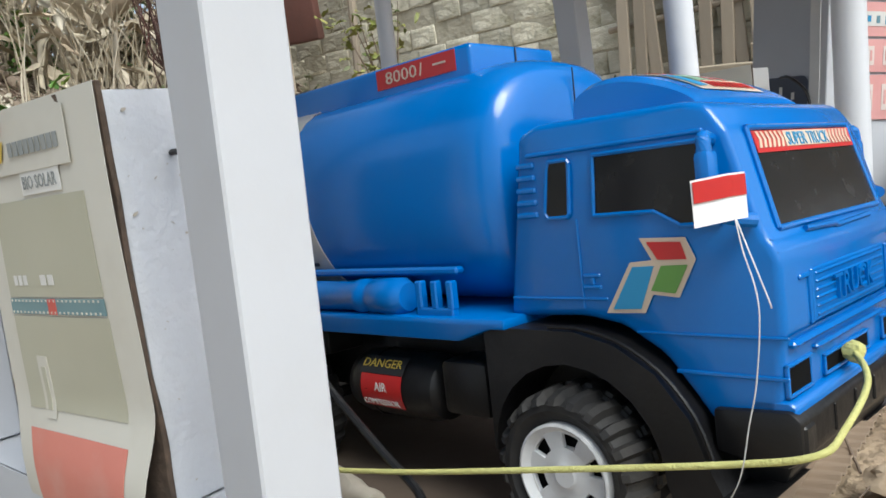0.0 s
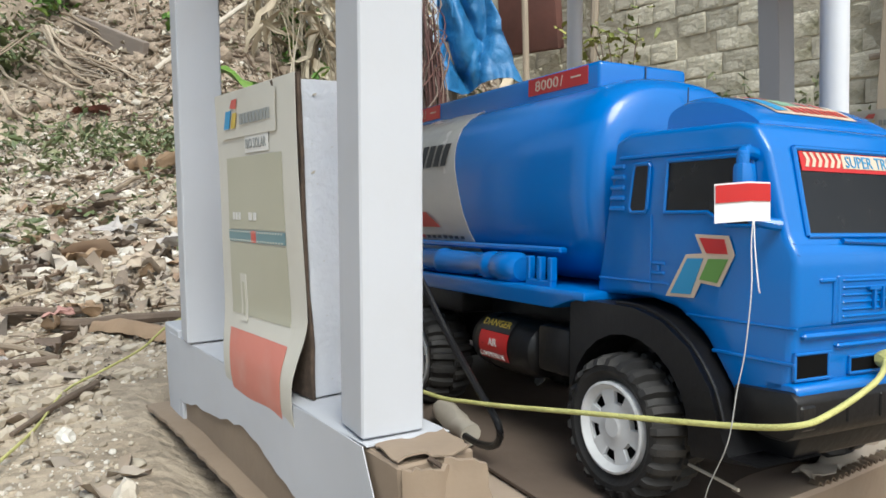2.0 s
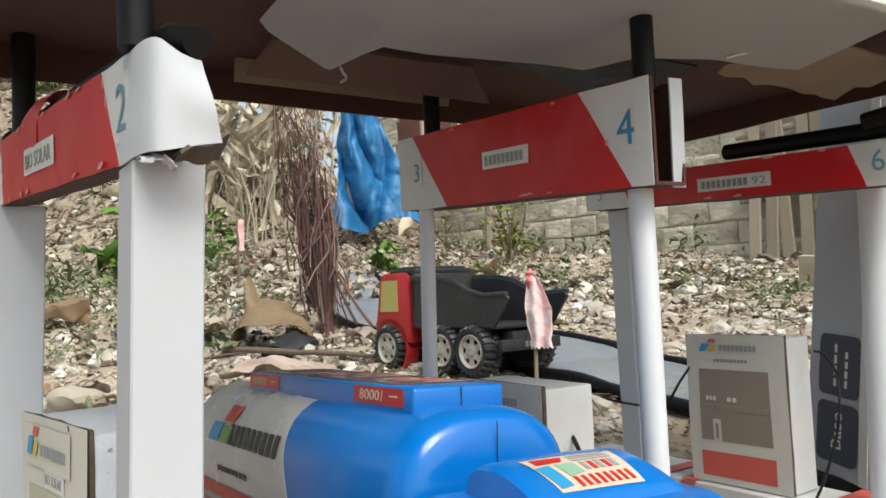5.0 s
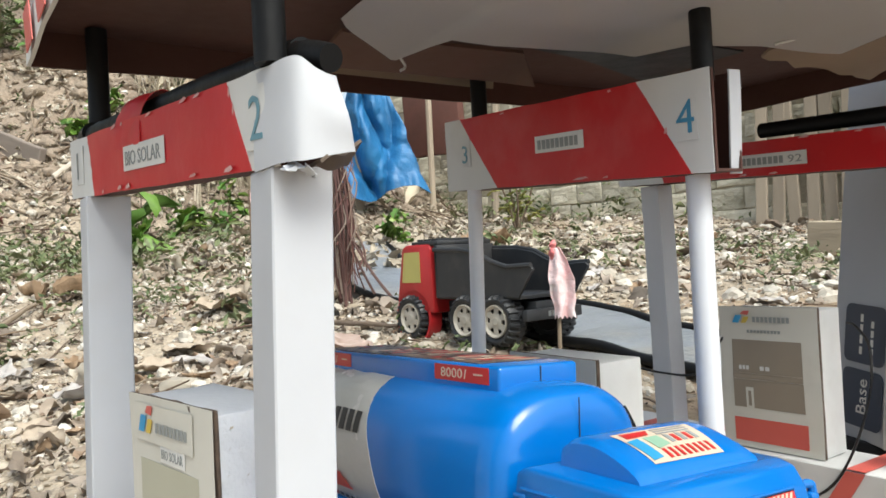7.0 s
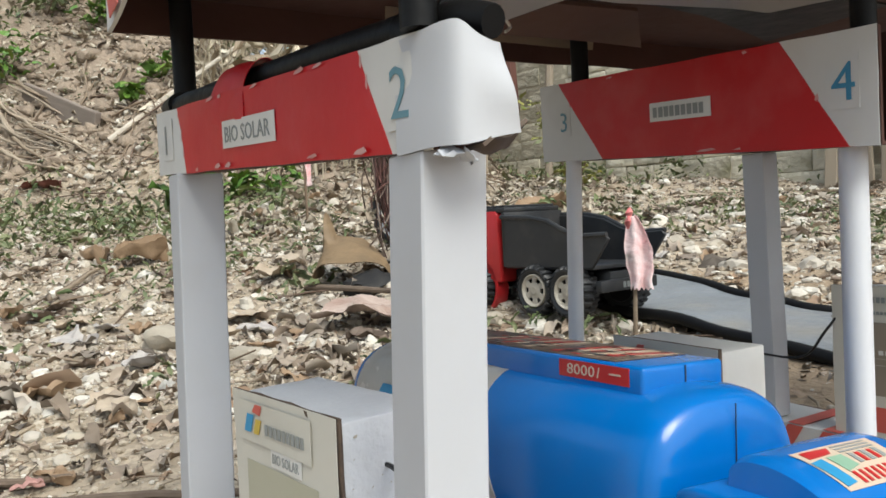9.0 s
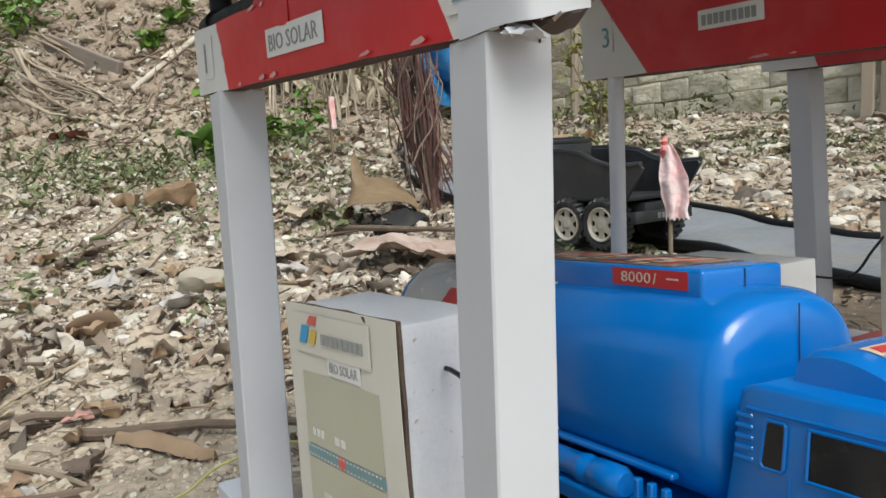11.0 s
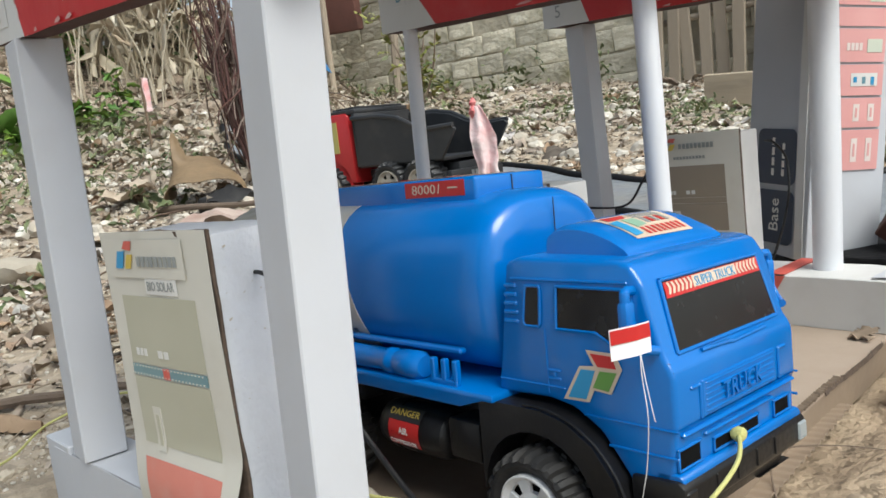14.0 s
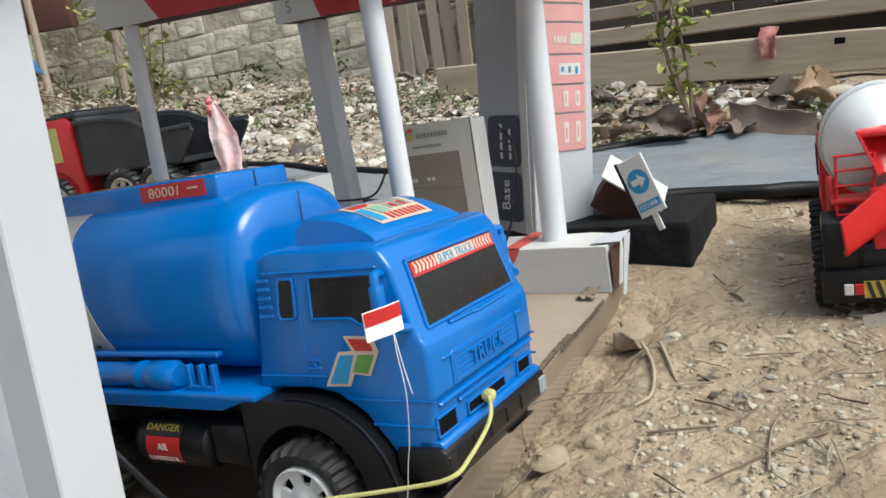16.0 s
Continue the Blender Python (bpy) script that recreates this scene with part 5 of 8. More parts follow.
# running gear and side pieces
tpart("deck_rail", prism([(-0.745, 0.110), (-0.325, 0.110), (-0.300, 0.118), (-0.288, 0.118), (-0.288, 0.1245), (-0.745, 0.1225)], 0.345, 0.539, 0.002, "y"), M_BLUE, "blue side deck")
tpart("chassis", box(-0.755, -0.16, 0.388, 0.496, 0.058, 0.111, 0.003), M_BLACK, "black chassis")
tpart("skirt", box(-0.735, -0.47, 0.356, 0.528, 0.090, 0.1105, 0.003), M_BLACK, "black rear mudguard")
for side, sgn in ((0.0, 1), (2 * TY, -1)):
    yy = (lambda y: y) if sgn == 1 else (lambda y: 2 * TY - y)
    roll = tpart("side_cylinder", lathe([(0.0001, -0.545), (0.0085, -0.545), (0.0105, -0.541), (0.0105, -0.505), (0.0117, -0.503), (0.0117, -0.497), (0.0105, -0.495), (0.0105, -0.425), (0.012, -0.422), (0.012, -0.415), (0.0105, -0.412), (0.0105, -0.408), (0.0125, -0.405), (0.0125, -0.380), (0.009, -0.375), (0.0001, -0.375)], "x", 20, None, (0, yy(0.356), 0.1345)), M_BLUE, "ribbed blue side cylinder")
    own = box(-0.362, -0.330, yy(0.352) - 0.003, yy(0.352) + 0.003, 0.123, 0.129, 0.001, 1)
    for x in (-0.362, -0.3485, -0.335):
        own = box(x, x + 0.0055, yy(0.352) - 0.003, yy(0.352) + 0.003, 0.128, 0.1455, 0.001, 1, own)
    tpart("bracket", own, M_BLUE, "three-pronged blue bracket")
    tpart("tank_rib", box(-0.60, -0.335, yy(0.3645) - 0.004, yy(0.3645) + 0.004, 0.1475, 0.1525, 0.0015, 1), M_BLUE)
    bottle = tpart("air_tank", lathe([(0.0001, -0.452), (0.014, -0.450), (0.020, -0.444), (0.0225, -0.434), (0.0225, -0.424), (0.0235, -0.423), (0.0235, -0.420), (0.0225, -0.419), (0.0225, -0.372), (0.020, -0.362), (0.014, -0.357), (0.0001, -0.355)], "x", 24, None, (0, yy(0.372), 0.072)), M_BLACK, "black air tank")
    if sgn == 1:
        def label_arc(r, x0, x1, a0, a1):
            return sheet(lambda u, v: Vector((x0 + (x1 - x0) * u, 0.372 - r * math.cos(radians(a0 + (a1 - a0) * v)), 0.072 + r * math.sin(radians(a0 + (a1 - a0) * v)))), 4, 10, 0.0003)

        tpart("warning_label", label_arc(0.0232, -0.427, -0.386, -30, 26), M_STICKRED, "red warning label", bottle)
        tpart("warning_band", label_arc(0.0236, -0.429, -0.385, 27, 60), M_INK, "black band", bottle)
        tpart("warning_lettering", words("DANGER", 0.0060, 0.0003, (-0.4265, 0.3525, 0.0868), X, (0, 0.62, 0.78), width=0.039), M_YELLOW, "", bottle)
        tpart("warning_lettering", words("AIR", 0.0060, 0.0003, (-0.412, 0.3482, 0.0715), X, Z, width=0.012), M_STICKWHITE, "", bottle)
        tpart("warning_lettering", words("COMPRESSOR", 0.0042, 0.0003, (-0.4245, 0.3492, 0.0622), X, (0, -0.3, 0.95), width=0.036), M_STICKWHITE, "", bottle)
    tpart("battery_box", box(-0.350, -0.312, yy(0.368) - 0.016, yy(0.368) + 0.016, 0.062, 0.096, 0.004), M_BLACK, "black battery box")
    # front arch and mudguard
    pts = [(-0.3075, 0.066), (-0.3075, 0.119), (-0.245, 0.1185), (-0.222, 0.113), (-0.200, 0.100), (-0.184, 0.080), (-0.176, 0.058), (-0.170, 0.046), (-0.150, 0.046), (-0.150, 0.036), (-0.190, 0.036)]
    arc = [(-0.252 + 0.054 * math.cos(radians(a)), 0.047 + 0.054 * math.sin(radians(a))) for a in range(0, 181, 15)]
    y0, y1 = sorted((yy(0.3495), yy(0.400)))
    tpart("wheel_arch", prism(pts[:9] + [(-0.196, 0.040)] + arc + [(-0.3075, 0.047)], y0, y1), M_BLACK, "black wheel arch")
    lip = [(-0.262, 0.1200), (-0.244, 0.1200), (-0.221, 0.1150), (-0.198, 0.1015), (-0.1815, 0.0812), (-0.174, 0.060)]
    tpart("arch_lip", tube([(q.x, yy(0.3512), q.y) for q in smooth_path([(a, b, 0) for a, b in lip], 3)], 0.0011, 6), M_BLACK, "thin lip round the arch")


def wheel_mesh():
    """The tyre, its lugs and the rim, centred, axis along y, outer face towards -y."""
    R, W = 0.0435, 0.040
    tyre = bmesh.new()
    steps = 132
    across = [(0.029, -W / 2 + 0.003, 0), (0.035, -W / 2 - 0.001, 0), (0.0385, -W / 2 - 0.0008, 0), (0.0385, -W / 2 - 0.0008, 1), (0.0410, -W / 2 + 0.001, 1), (R, -W / 2 + 0.005, 1), (R + 0.0008, -0.0012, 1), (R, -0.0008, 0), (R, 0.0008, 0), (R + 0.0008, 0.0012, 2), (R, W / 2 - 0.005, 2), (0.0410, W / 2 - 0.001, 2), (0.0385, W / 2, 0), (0.029, W / 2 - 0.003, 0)]
    rings = []
    for k in range(steps):
        a = 2 * math.pi * k / steps
        ring = []
        for r, s, lug in across:
            on = lug and (k + (3 if lug == 2 else 0)) % 6 < 3
            rr = r + 0.0012 if on and r > 0.04 else r - 0.0026 if lug and r > 0.04 else r
            ss = s - 0.0022 if on and lug == 1 and s < -W / 2 + 0.002 else s
            ring.append(tyre.verts.new((rr * math.cos(a + 2.0 * (abs(s) if lug else 0)), ss, rr * math.sin(a + 2.0 * (abs(s) if lug else 0)))))
        rings.append(ring)
    for k in range(steps):
        a, b = rings[k], rings[(k + 1) % steps]
        for i in range(len(across)):
            j = (i + 1) % len(across)
            tyre.faces.new((a[i], a[j], b[j], b[i]))
    rim = lathe([(0.0285, -W / 2 + 0.006), (0.0285, -W / 2 - 0.0006), (0.0270, -W / 2 - 0.0012), (0.0255, -W / 2 + 0.0006), (0.0235, -W / 2 + 0.0030), (0.0225, -W / 2 + 0.0032), (0.0225, -W / 2 + 0.006)], "y", 36)
    rim = lathe([(0.0001, -W / 2 + 0.001), (0.006, -W / 2 + 0.001), (0.008, -W / 2 + 0.0025), (0.0148, -W / 2 + 0.003), (0.0148, -W / 2 + 0.007)], "y", 24, rim)
    for k in range(6):
        spoke = prism([(0.013, -0.0046), (0.0240, -0.0068), (0.0240, 0.0068), (0.013, 0.0046)], -W / 2 + 0.0030, -W / 2 + 0.0062, 0.0006, "y", 1)
        a = math.pi / 3 * k
        for v in spoke.verts:
            x, z = v.co.x, v.co.z
            v.co.x, v.co.z = x * math.cos(a) - z * math.sin(a), x * math.sin(a) + z * math.cos(a)
        rim = join(rim, spoke)
    back = lathe([(0.0001, -W / 2 + 0.010), (0.0285, -W / 2 + 0.010), (0.0285, W / 2 - 0.004), (0.0001, W / 2 - 0.004)], "y", 24)
    return mesh_of(tyre, M_RUBBER, 30), mesh_of(rim, M_RIM, 35), mesh_of(back, M_BLACK, 35)


TYRE, RIM, RIMBACK = wheel_mesh()
RIM_DUSTY = RIM.copy()
RIM_DUSTY.materials[0] = M_BEIGE
TYRE_DUSTY = TYRE.copy()
TYRE_DUSTY.materials[0] = M_DUMPBLACK


def wheel(parent, x, y, z, outer, turn=0.0, scale=1.0, dusty=False):
    w = new("wheel", TYRE_DUSTY if dusty else TYRE)
    w.parent = parent
    w.matrix_local = Matrix.Translation((x, y, z)) @ Matrix.Rotation(math.pi if outer > 0 else 0, 4, "Z") @ Matrix.Rotation(turn, 4, "Y") @ Matrix.Scale(scale, 4)
    for nm, me in (("rim", RIM_DUSTY if dusty else RIM), ("axle_plate", RIMBACK)):
        o = new(nm, me)
        o.parent = w
    return tagged(w, "dusty lugged tyre on a beige rim" if dusty else "black lugged tyre on a white rim")


for n, x in enumerate((-0.252, -0.528, -0.630)):
    for sgn in (-1, 1):
        wheel(truck, x - TX, sgn * 0.0835, 0.0440, sgn, 0.3 * n + 0.2)
    tpart("axle", tube([(x, TY - 0.08, 0.045), (x, TY + 0.08, 0.045)], 0.005, 8), M_BLACK)

# cab, set a little askew on its chassis
CAB_OFF = (-0.0055, 0.0075, 0.0045)
CAB = [(-0.2935, 0.1180), (-0.242, 0.1195), (-0.219, 0.1155), (-0.197, 0.1020), (-0.180, 0.0800), (-0.174, 0.071), (-0.142, 0.071), (-0.1390, 0.086), (-0.1385, 0.110), (-0.1362, 0.113), (-0.1364, 0.1475), (-0.1385, 0.1540), (-0.1425, 0.1590), (-0.1555, 0.2065), (-0.164, 0.2195), (-0.175, 0.2225), (-0.262, 0.2240), (-0.2755, 0.2190), (-0.2775, 0.205)]
cab = tpart("cab", prism(CAB, TY - 0.0855, TY + 0.0855, 0.0042, "y", 3), M_BLUE, "blue moulded cab", smooth=50)
cab.location = CAB_OFF
N_WS = Vector((0.0475, 0, 0.013)).normalized()


def ws(y, f, lift=0.0):
    """A place on the windscreen plane: y from the truck's middle, f from its foot (0) to its head (1)."""
    return Vector((-0.1425 - 0.0130 * f, TY + y, 0.159 + 0.0475 * f)) + N_WS * lift


def ws_patch(y0, y1, f0, f1, lift, thick, shift=0.0):
    return slab([ws(y0, f0, lift), ws(y1, f0, lift), ws(y1 + shift, f1, lift), ws(y0 + shift, f1, lift)], thick)


tpart("windscreen", slab([ws(-0.0690, 0.04, 0.0004), ws(0.0690, 0.04, 0.0004), ws(0.0655, 0.99, 0.0004), ws(-0.0655, 0.99, 0.0004)], 0.0008), M_GLASS, "dark tinted windscreen", cab)
for a, b in (((-0.0700, 0.02), (0.0700, 0.02)), ((0.0700, 0.02), (0.0665, 1.01)), ((-0.0665, 1.01), (0.0665, 1.01)), ((-0.0700, 0.02), (-0.0665, 1.01))):
    tpart("windscreen_frame", rod(ws(*a, 0.0006), ws(*b, 0.0006), 0.0016, None, 8), M_BLUE, "", cab)
tpart("banner", ws_patch(-0.0645, 0.0645, 0.745, 0.965, 0.0014, 0.0004), M_STICKRED, "red banner across the windscreen", cab)
tpart("banner_ground", ws_patch(-0.0300, 0.0300, 0.79, 0.955, 0.0019, 0.0003), M_CREAM, "", cab)
for sgn in (-1, 1):
    for k in range(6):
        y = sgn * (0.0345 + 0.0052 * k)
        own = ws_patch(y - 0.0013, y + 0.0013, 0.79, 0.872, 0.0019, 0.0003, sgn * -0.0022)
        own = join(own, ws_patch(y - 0.0013 - sgn * 0.0022, y + 0.0013 - sgn * 0.0022, 0.872, 0.955, 0.0019, 0.0003, sgn * 0.0022))
        tpart("chevron", own, M_CREAM, "", cab)
tpart("banner_lettering", words("SUPER TRUCK", 0.0068, 0.0003, ws(-0.0275, 0.80, 0.0023), Y, ws(0, 1) - ws(0, 0), width=0.055), M_CYAN, "", cab)

FX = -0.1362
tpart("wiper_ridge", tube([(-0.1398, TY - 0.045, 0.1575), (-0.1390, TY - 0.01, 0.1565), (-0.1394, TY - 0.004, 0.1550), (-0.1394, TY + 0.045, 0.1562)], 0.0015, 6), M_BLUE, "", cab)
grille = tpart("grille", box(FX - 0.001, FX + 0.0012, TY - 0.0540, TY + 0.0495, 0.1145, 0.1395, 0.0008, 1), M_BLUE, "ribbed blue grille plate", cab)
for k in range(6):
    z = 0.1170 + 0.0038 * k
    tpart("grille_rib", box(FX + 0.0008, FX + 0.0022, TY - 0.051, TY + 0.046, z, z + 0.0016, 0.0006, 1), M_BLUE, "", cab)
tpart("raised_lettering", words("TRUCK", 0.0125, 0.0016, (FX + 0.0020, TY - 0.031, 0.1208), Y, Z, width=0.056), M_BLUE, "raised lettering", cab)
for y0, y1 in ((-0.068, -0.056), (0.056, 0.068)):
    own = box(FX - 0.001, FX + 0.0014, TY + y0, TY + y1, 0.1360, 0.1385, 0.0008, 1)
    own = box(FX - 0.001, FX + 0.0014, TY + (y0 if y0 > 0 else y1) - 0.0012, TY + (y0 if y0 > 0 else y1) + 0.0012, 0.1140, 0.1385, 0.0008, 1, own)
    tpart("lamp_recess", own, M_BLUE, "", cab)
tpart("front_step", box(-0.145, FX + 0.0016, TY - 0.080, TY + 0.080, 0.1070, 0.1102, 0.0014, 1), M_BLUE, "", cab)
tpart("front_step", box(-0.145, FX + 0.0006, TY - 0.052, TY + 0.046, 0.1010, 0.1035, 0.001, 1), M_BLUE, "", cab)
tpart("apron", prism([(-0.154, 0.0745), (-0.137, 0.0745), (-0.1340, 0.0775), (-0.1340, 0.0822), (-0.1375, 0.0845), (-0.154, 0.0845)], TY - 0.0855, TY + 0.0855, 0.0012, "y", 1), M_BLUE, "blue front apron", cab)
for y0, y1, z0, z1 in ((-0.0825, -0.0560, 0.0868, 0.0985), (-0.0385, 0.0250, 0.0872, 0.0942), (0.050, 0.0745, 0.0868, 0.0965)):
    # flat black panel paints the shade of the vent; nothing is cut out
    hole = tpart("vent", box(-0.1395, -0.1380, TY + y0, TY + y1, z0, z1), M_VENT, "vent opening drawn as a black panel for its shade", cab)
    for q in ((y0, y1, z0 - 0.0018, z0), (y0, y1, z1, z1 + 0.0018)):
        tpart("vent_rim", box(-0.1395, -0.1372, TY + q[0] - 0.0015, TY + q[1] + 0.0015, q[2], q[3], 0.0005, 1), M_BLUE, "", cab)
    for yv in (y0, y1):
        tpart("vent_rim", box(-0.1395, -0.1372, TY + yv - 0.0015, TY + yv + 0.0003, z0 - 0.0018, z1 + 0.0018, 0.0005, 1), M_BLUE, "", cab)

# near and far sides of the cab
for sgn in (-1, 1):
    sy = TY + sgn * 0.0858

    def side(points, lift, thick):
        pts = [(x, sy + sgn * lift, z) for x, z in points]
        return slab(pts if sgn < 0 else pts[::-1], thick)

    win = [(-0.2290, 0.1725), (-0.1945, 0.1725), (-0.1810, 0.1650), (-0.1610, 0.1650), (-0.1645, 0.2035), (-0.2265, 0.2035)]
    tpart("side_window", side(win, 0.0002, 0.0006), M_GLASS, "dark side window", cab)
    ring = win + [win[0]]
    for a, b in zip(ring, ring[1:]):
        tpart("window_frame", rod((a[0], sy + sgn * 0.0006, a[1]), (b[0], sy + sgn * 0.0006, b[1]), 0.0013, None, 6), M_BLUE, "", cab)
    small = [(-0.2580, 0.1728), (-0.2455, 0.1728), (-0.2440, 0.1748), (-0.2415, 0.2010), (-0.2425, 0.2030), (-0.2545, 0.2030), (-0.2560, 0.2000), (-0.2600, 0.1755)]
    tpart("quarter_window", side(small, 0.0002, 0.0006), M_GLASS, "small dark rear window", cab)
    ring = small + [small[0]]
    for a, b in zip(ring, ring[1:]):
        tpart("window_frame", rod((a[0], sy + sgn * 0.0006, a[1]), (b[0], sy + sgn * 0.0006, b[1]), 0.0012, None, 6), M_BLUE, "", cab)
    tpart("gutter", box(-0.270, -0.166, sy - 0.0012, sy + 0.0012, 0.2065, 0.2090, 0.0008, 1), M_BLUE, "", cab)
    for k in range(5):
        z = 0.1735 + 0.0068 * k
        tpart("cab_rib", box(-0.2800 + 0.0006 * k, -0.2650, sy - 0.0012, sy + 0.0012, z, z + 0.0034, 0.0009, 1), M_BLUE, "", cab)
    tpart("door_line", box(-0.2412, -0.2400, sy - 0.0005, sy + 0.0005, 0.124, 0.1715, 0.0002, 1), M_BLUE, "", cab)
    tpart("door_line", box(-0.2890, -0.2250, sy - 0.0008, sy + 0.0008, 0.1285, 0.1300, 0.0004, 1), M_BLUE, "", cab)
    tpart("door_line", box(-0.2100, -0.1350, sy - 0.0006, sy + 0.0008, 0.1120, 0.1135, 0.0004, 1), M_BLUE, "", cab)
    tpart("door_line", box(-0.1900, -0.1360, sy - 0.0006, sy + 0.0008, 0.0935, 0.0955, 0.0004, 1), M_BLUE, "", cab)
    own = box(-0.2395, -0.2285, sy - 0.0010, sy + 0.0010, 0.1405, 0.1425, 0.0005, 1)
    own = box(-0.2395, -0.2285, sy - 0.0010, sy + 0.0010, 0.1345, 0.1365, 0.0005, 1, own)
    own = box(-0.2350, -0.2325, sy - 0.0010, sy + 0.0010, 0.1365, 0.1405, 0.0005, 1, own)
    tpart("door_handle", own, M_BLUE, "moulded door handle", cab)
    mir = smooth_path([(-0.1640, sy - 0.002 * sgn, 0.2030), (-0.1610, sy + sgn * 0.010, 0.2040), (-0.1600, sy + sgn * 0.0130, 0.2000), (-0.1595, sy + sgn * 0.0130, 0.1800), (-0.1540, sy + sgn * 0.011, 0.1690), (-0.1450, sy + sgn * 0.001, 0.1655)], 5)
    mirror = tpart("mirror_arm", tube(mir, 0.0034, 10), M_BLUE, "blue mirror bracket")
    mirror.location = CAB_OFF
    tpart("mirror", box(-0.1640, -0.1560, sy + sgn * 0.0120 - 0.0056, sy + sgn * 0.0120 + 0.0056, 0.1765, 0.1985, 0.003, 2), M_BLUE, "blue mirror housing", mirror)

# coloured mark on the near door, white-edged
def door_mark(points, lift, material):
    y = TY - 0.0866 - lift
    tpart("door_mark", slab([(x, y, z) for x, z in points], 0.0004), material, "", cab)


door_mark([(-0.2260, 0.1222), (-0.2035, 0.1228), (-0.1985, 0.1320), (-0.1845, 0.1308), (-0.1745, 0.1490), (-0.1790, 0.1595), (-0.2035, 0.1600), (-0.1975, 0.1490), (-0.2100, 0.1480)], 0.0, M_CREAM)
door_mark([(-0.2215, 0.1243), (-0.2055, 0.1248), (-0.1965, 0.1462), (-0.2085, 0.1458)], 0.0006, M_CYAN)
door_mark([(-0.1990, 0.1340), (-0.1862, 0.1328), (-0.1785, 0.1465), (-0.1925, 0.1462)], 0.0006, M_GREEN)
door_mark([(-0.1940, 0.1492), (-0.1790, 0.1492), (-0.1815, 0.1575), (-0.1995, 0.1580)], 0.0006, M_STICKRED)

# roof deflector and sticker
DEF = smooth_path([(-0.2515, 0.2210, 0), (-0.2520, 0.2300, 0), (-0.2510, 0.2385, 0), (-0.2450, 0.2435, 0), (-0.2340, 0.2455, 0), (-0.2200, 0.2445, 0), (-0.2050, 0.2400, 0), (-0.1900, 0.2325, 0), (-0.1810, 0.2255, 0), (-0.1790, 0.2205, 0)], 4)


def crown(s):
    return 1.01 - 0.05 * s * s - 0.14 * step01(0.88, 1.0, abs(s))


def build_deflector():
    own = bmesh.new()
    rows_ = []
    for s in (-1, -0.985, -0.955, -0.91, -0.85, -0.7, -0.45, -0.2, 0, 0.2, 0.45, 0.7, 0.85, 0.91, 0.955, 0.985, 1):
        rows_.append([own.verts.new((p.x, TY + 0.0635 * s * (1 - 0.05 * (p.y - 0.22) / 0.03), 0.2205 + (p.y - 0.2205) * crown(s))) for p in DEF])
    for a, b in zip(rows_, rows_[1:]):
        for i in range(len(a) - 1):
            own.faces.new((a[i], a[i + 1], b[i + 1], b[i]))
    own.faces.new(rows_[0])
    own.faces.new(rows_[-1][::-1])
    return own


deflector = tpart("roof_deflector", build_deflector(), M_BLUE, "blue roof wind deflector", smooth=50)
deflector.location = CAB_OFF


def def_top(x, y):
    i = min(range(14, len(DEF) - 1), key=lambda k: abs(DEF[k].x - x) + abs(DEF[k + 1].x - x))
    a, b = DEF[i], DEF[i + 1]
    z = a.y + (b.y - a.y) * (x - a.x) / (b.x - a.x)
    return 0.2205 + (z - 0.2205) * crown(y / 0.0635)


def sticker(points, lift, material):
    """A flat print that follows the curve of the deflector; points: along its slope, across."""
    def f(u, v):
        a, b, c, d = points
        p, q = [[s[i] + (e[i] - s[i]) * u for i in (0, 1)] for s, e in ((a, b), (d, c))]
        x, y = -0.2270 + 1.22 * (p[0] + (q[0] - p[0]) * v), p[1] + (q[1] - p[1]) * v
        return Vector((x + 0.5 * (0.0005 + lift), TY + y, def_top(x, y) + 0.0007 + lift))
    tpart("sticker", sheet(f, 5, 6, 0.0002), material, "", deflector, 80)


sticker([(0.002, -0.042), (0.032, -0.038), (0.033, 0.034), (0.003, 0.038)], 0.0, M_CREAM)
sticker([(0.013, -0.040), (0.030, -0.036), (0.029, -0.025), (0.012, -0.028)], 0.0004, M_CYAN)
sticker([(0.004, -0.036), (0.0105, -0.036), (0.0100, -0.014), (0.005, -0.010)], 0.0004, M_STICKRED)
sticker([(0.012, -0.023), (0.023, -0.021), (0.021, -0.006), (0.012, -0.008)], 0.0004, mat("pale_green_ink", (0.25, 0.42, 0.30), 0.4))
for k in range(8):
    y = -0.020 + 0.0065 * k
    sticker([(0.0235, y), (0.0305, y + 0.0005), (0.0305, y + 0.0038), (0.0235, y + 0.0032)], 0.0004, M_STICKRED)
    if k > 2:
        sticker([(0.013 - 0.001 * (k % 2), y - 0.002), (0.020, y - 0.002), (0.020, y + 0.0022), (0.013, y + 0.0022)], 0.0004, (M_STICKRED, M_GREYINK)[k % 2])
for k in range(3):
    sticker([(0.0045 + 0.0026 * k, -0.006), (0.0058 + 0.0026 * k, -0.006), (0.0058 + 0.0026 * k, 0.030), (0.0045 + 0.0026 * k, 0.030)], 0.0004, M_GREYINK)

# bumper
bump_pts = [(-0.172, 0.064), (-0.152, 0.060), (-0.139, 0.060), (-0.1338, 0.0635), (-0.1315, 0.068), (-0.1315, 0.0825), (-0.1360, 0.0862), (-0.172, 0.0845)]
bumper = tpart("bumper", prism(bump_pts, TY - 0.0890, TY + 0.0875, 0.0022, "y", 2), M_BLACK, "scuffed black front bumper")
bumper.location = Vector(CAB_OFF) + Vector((0, 0, -0.0055))
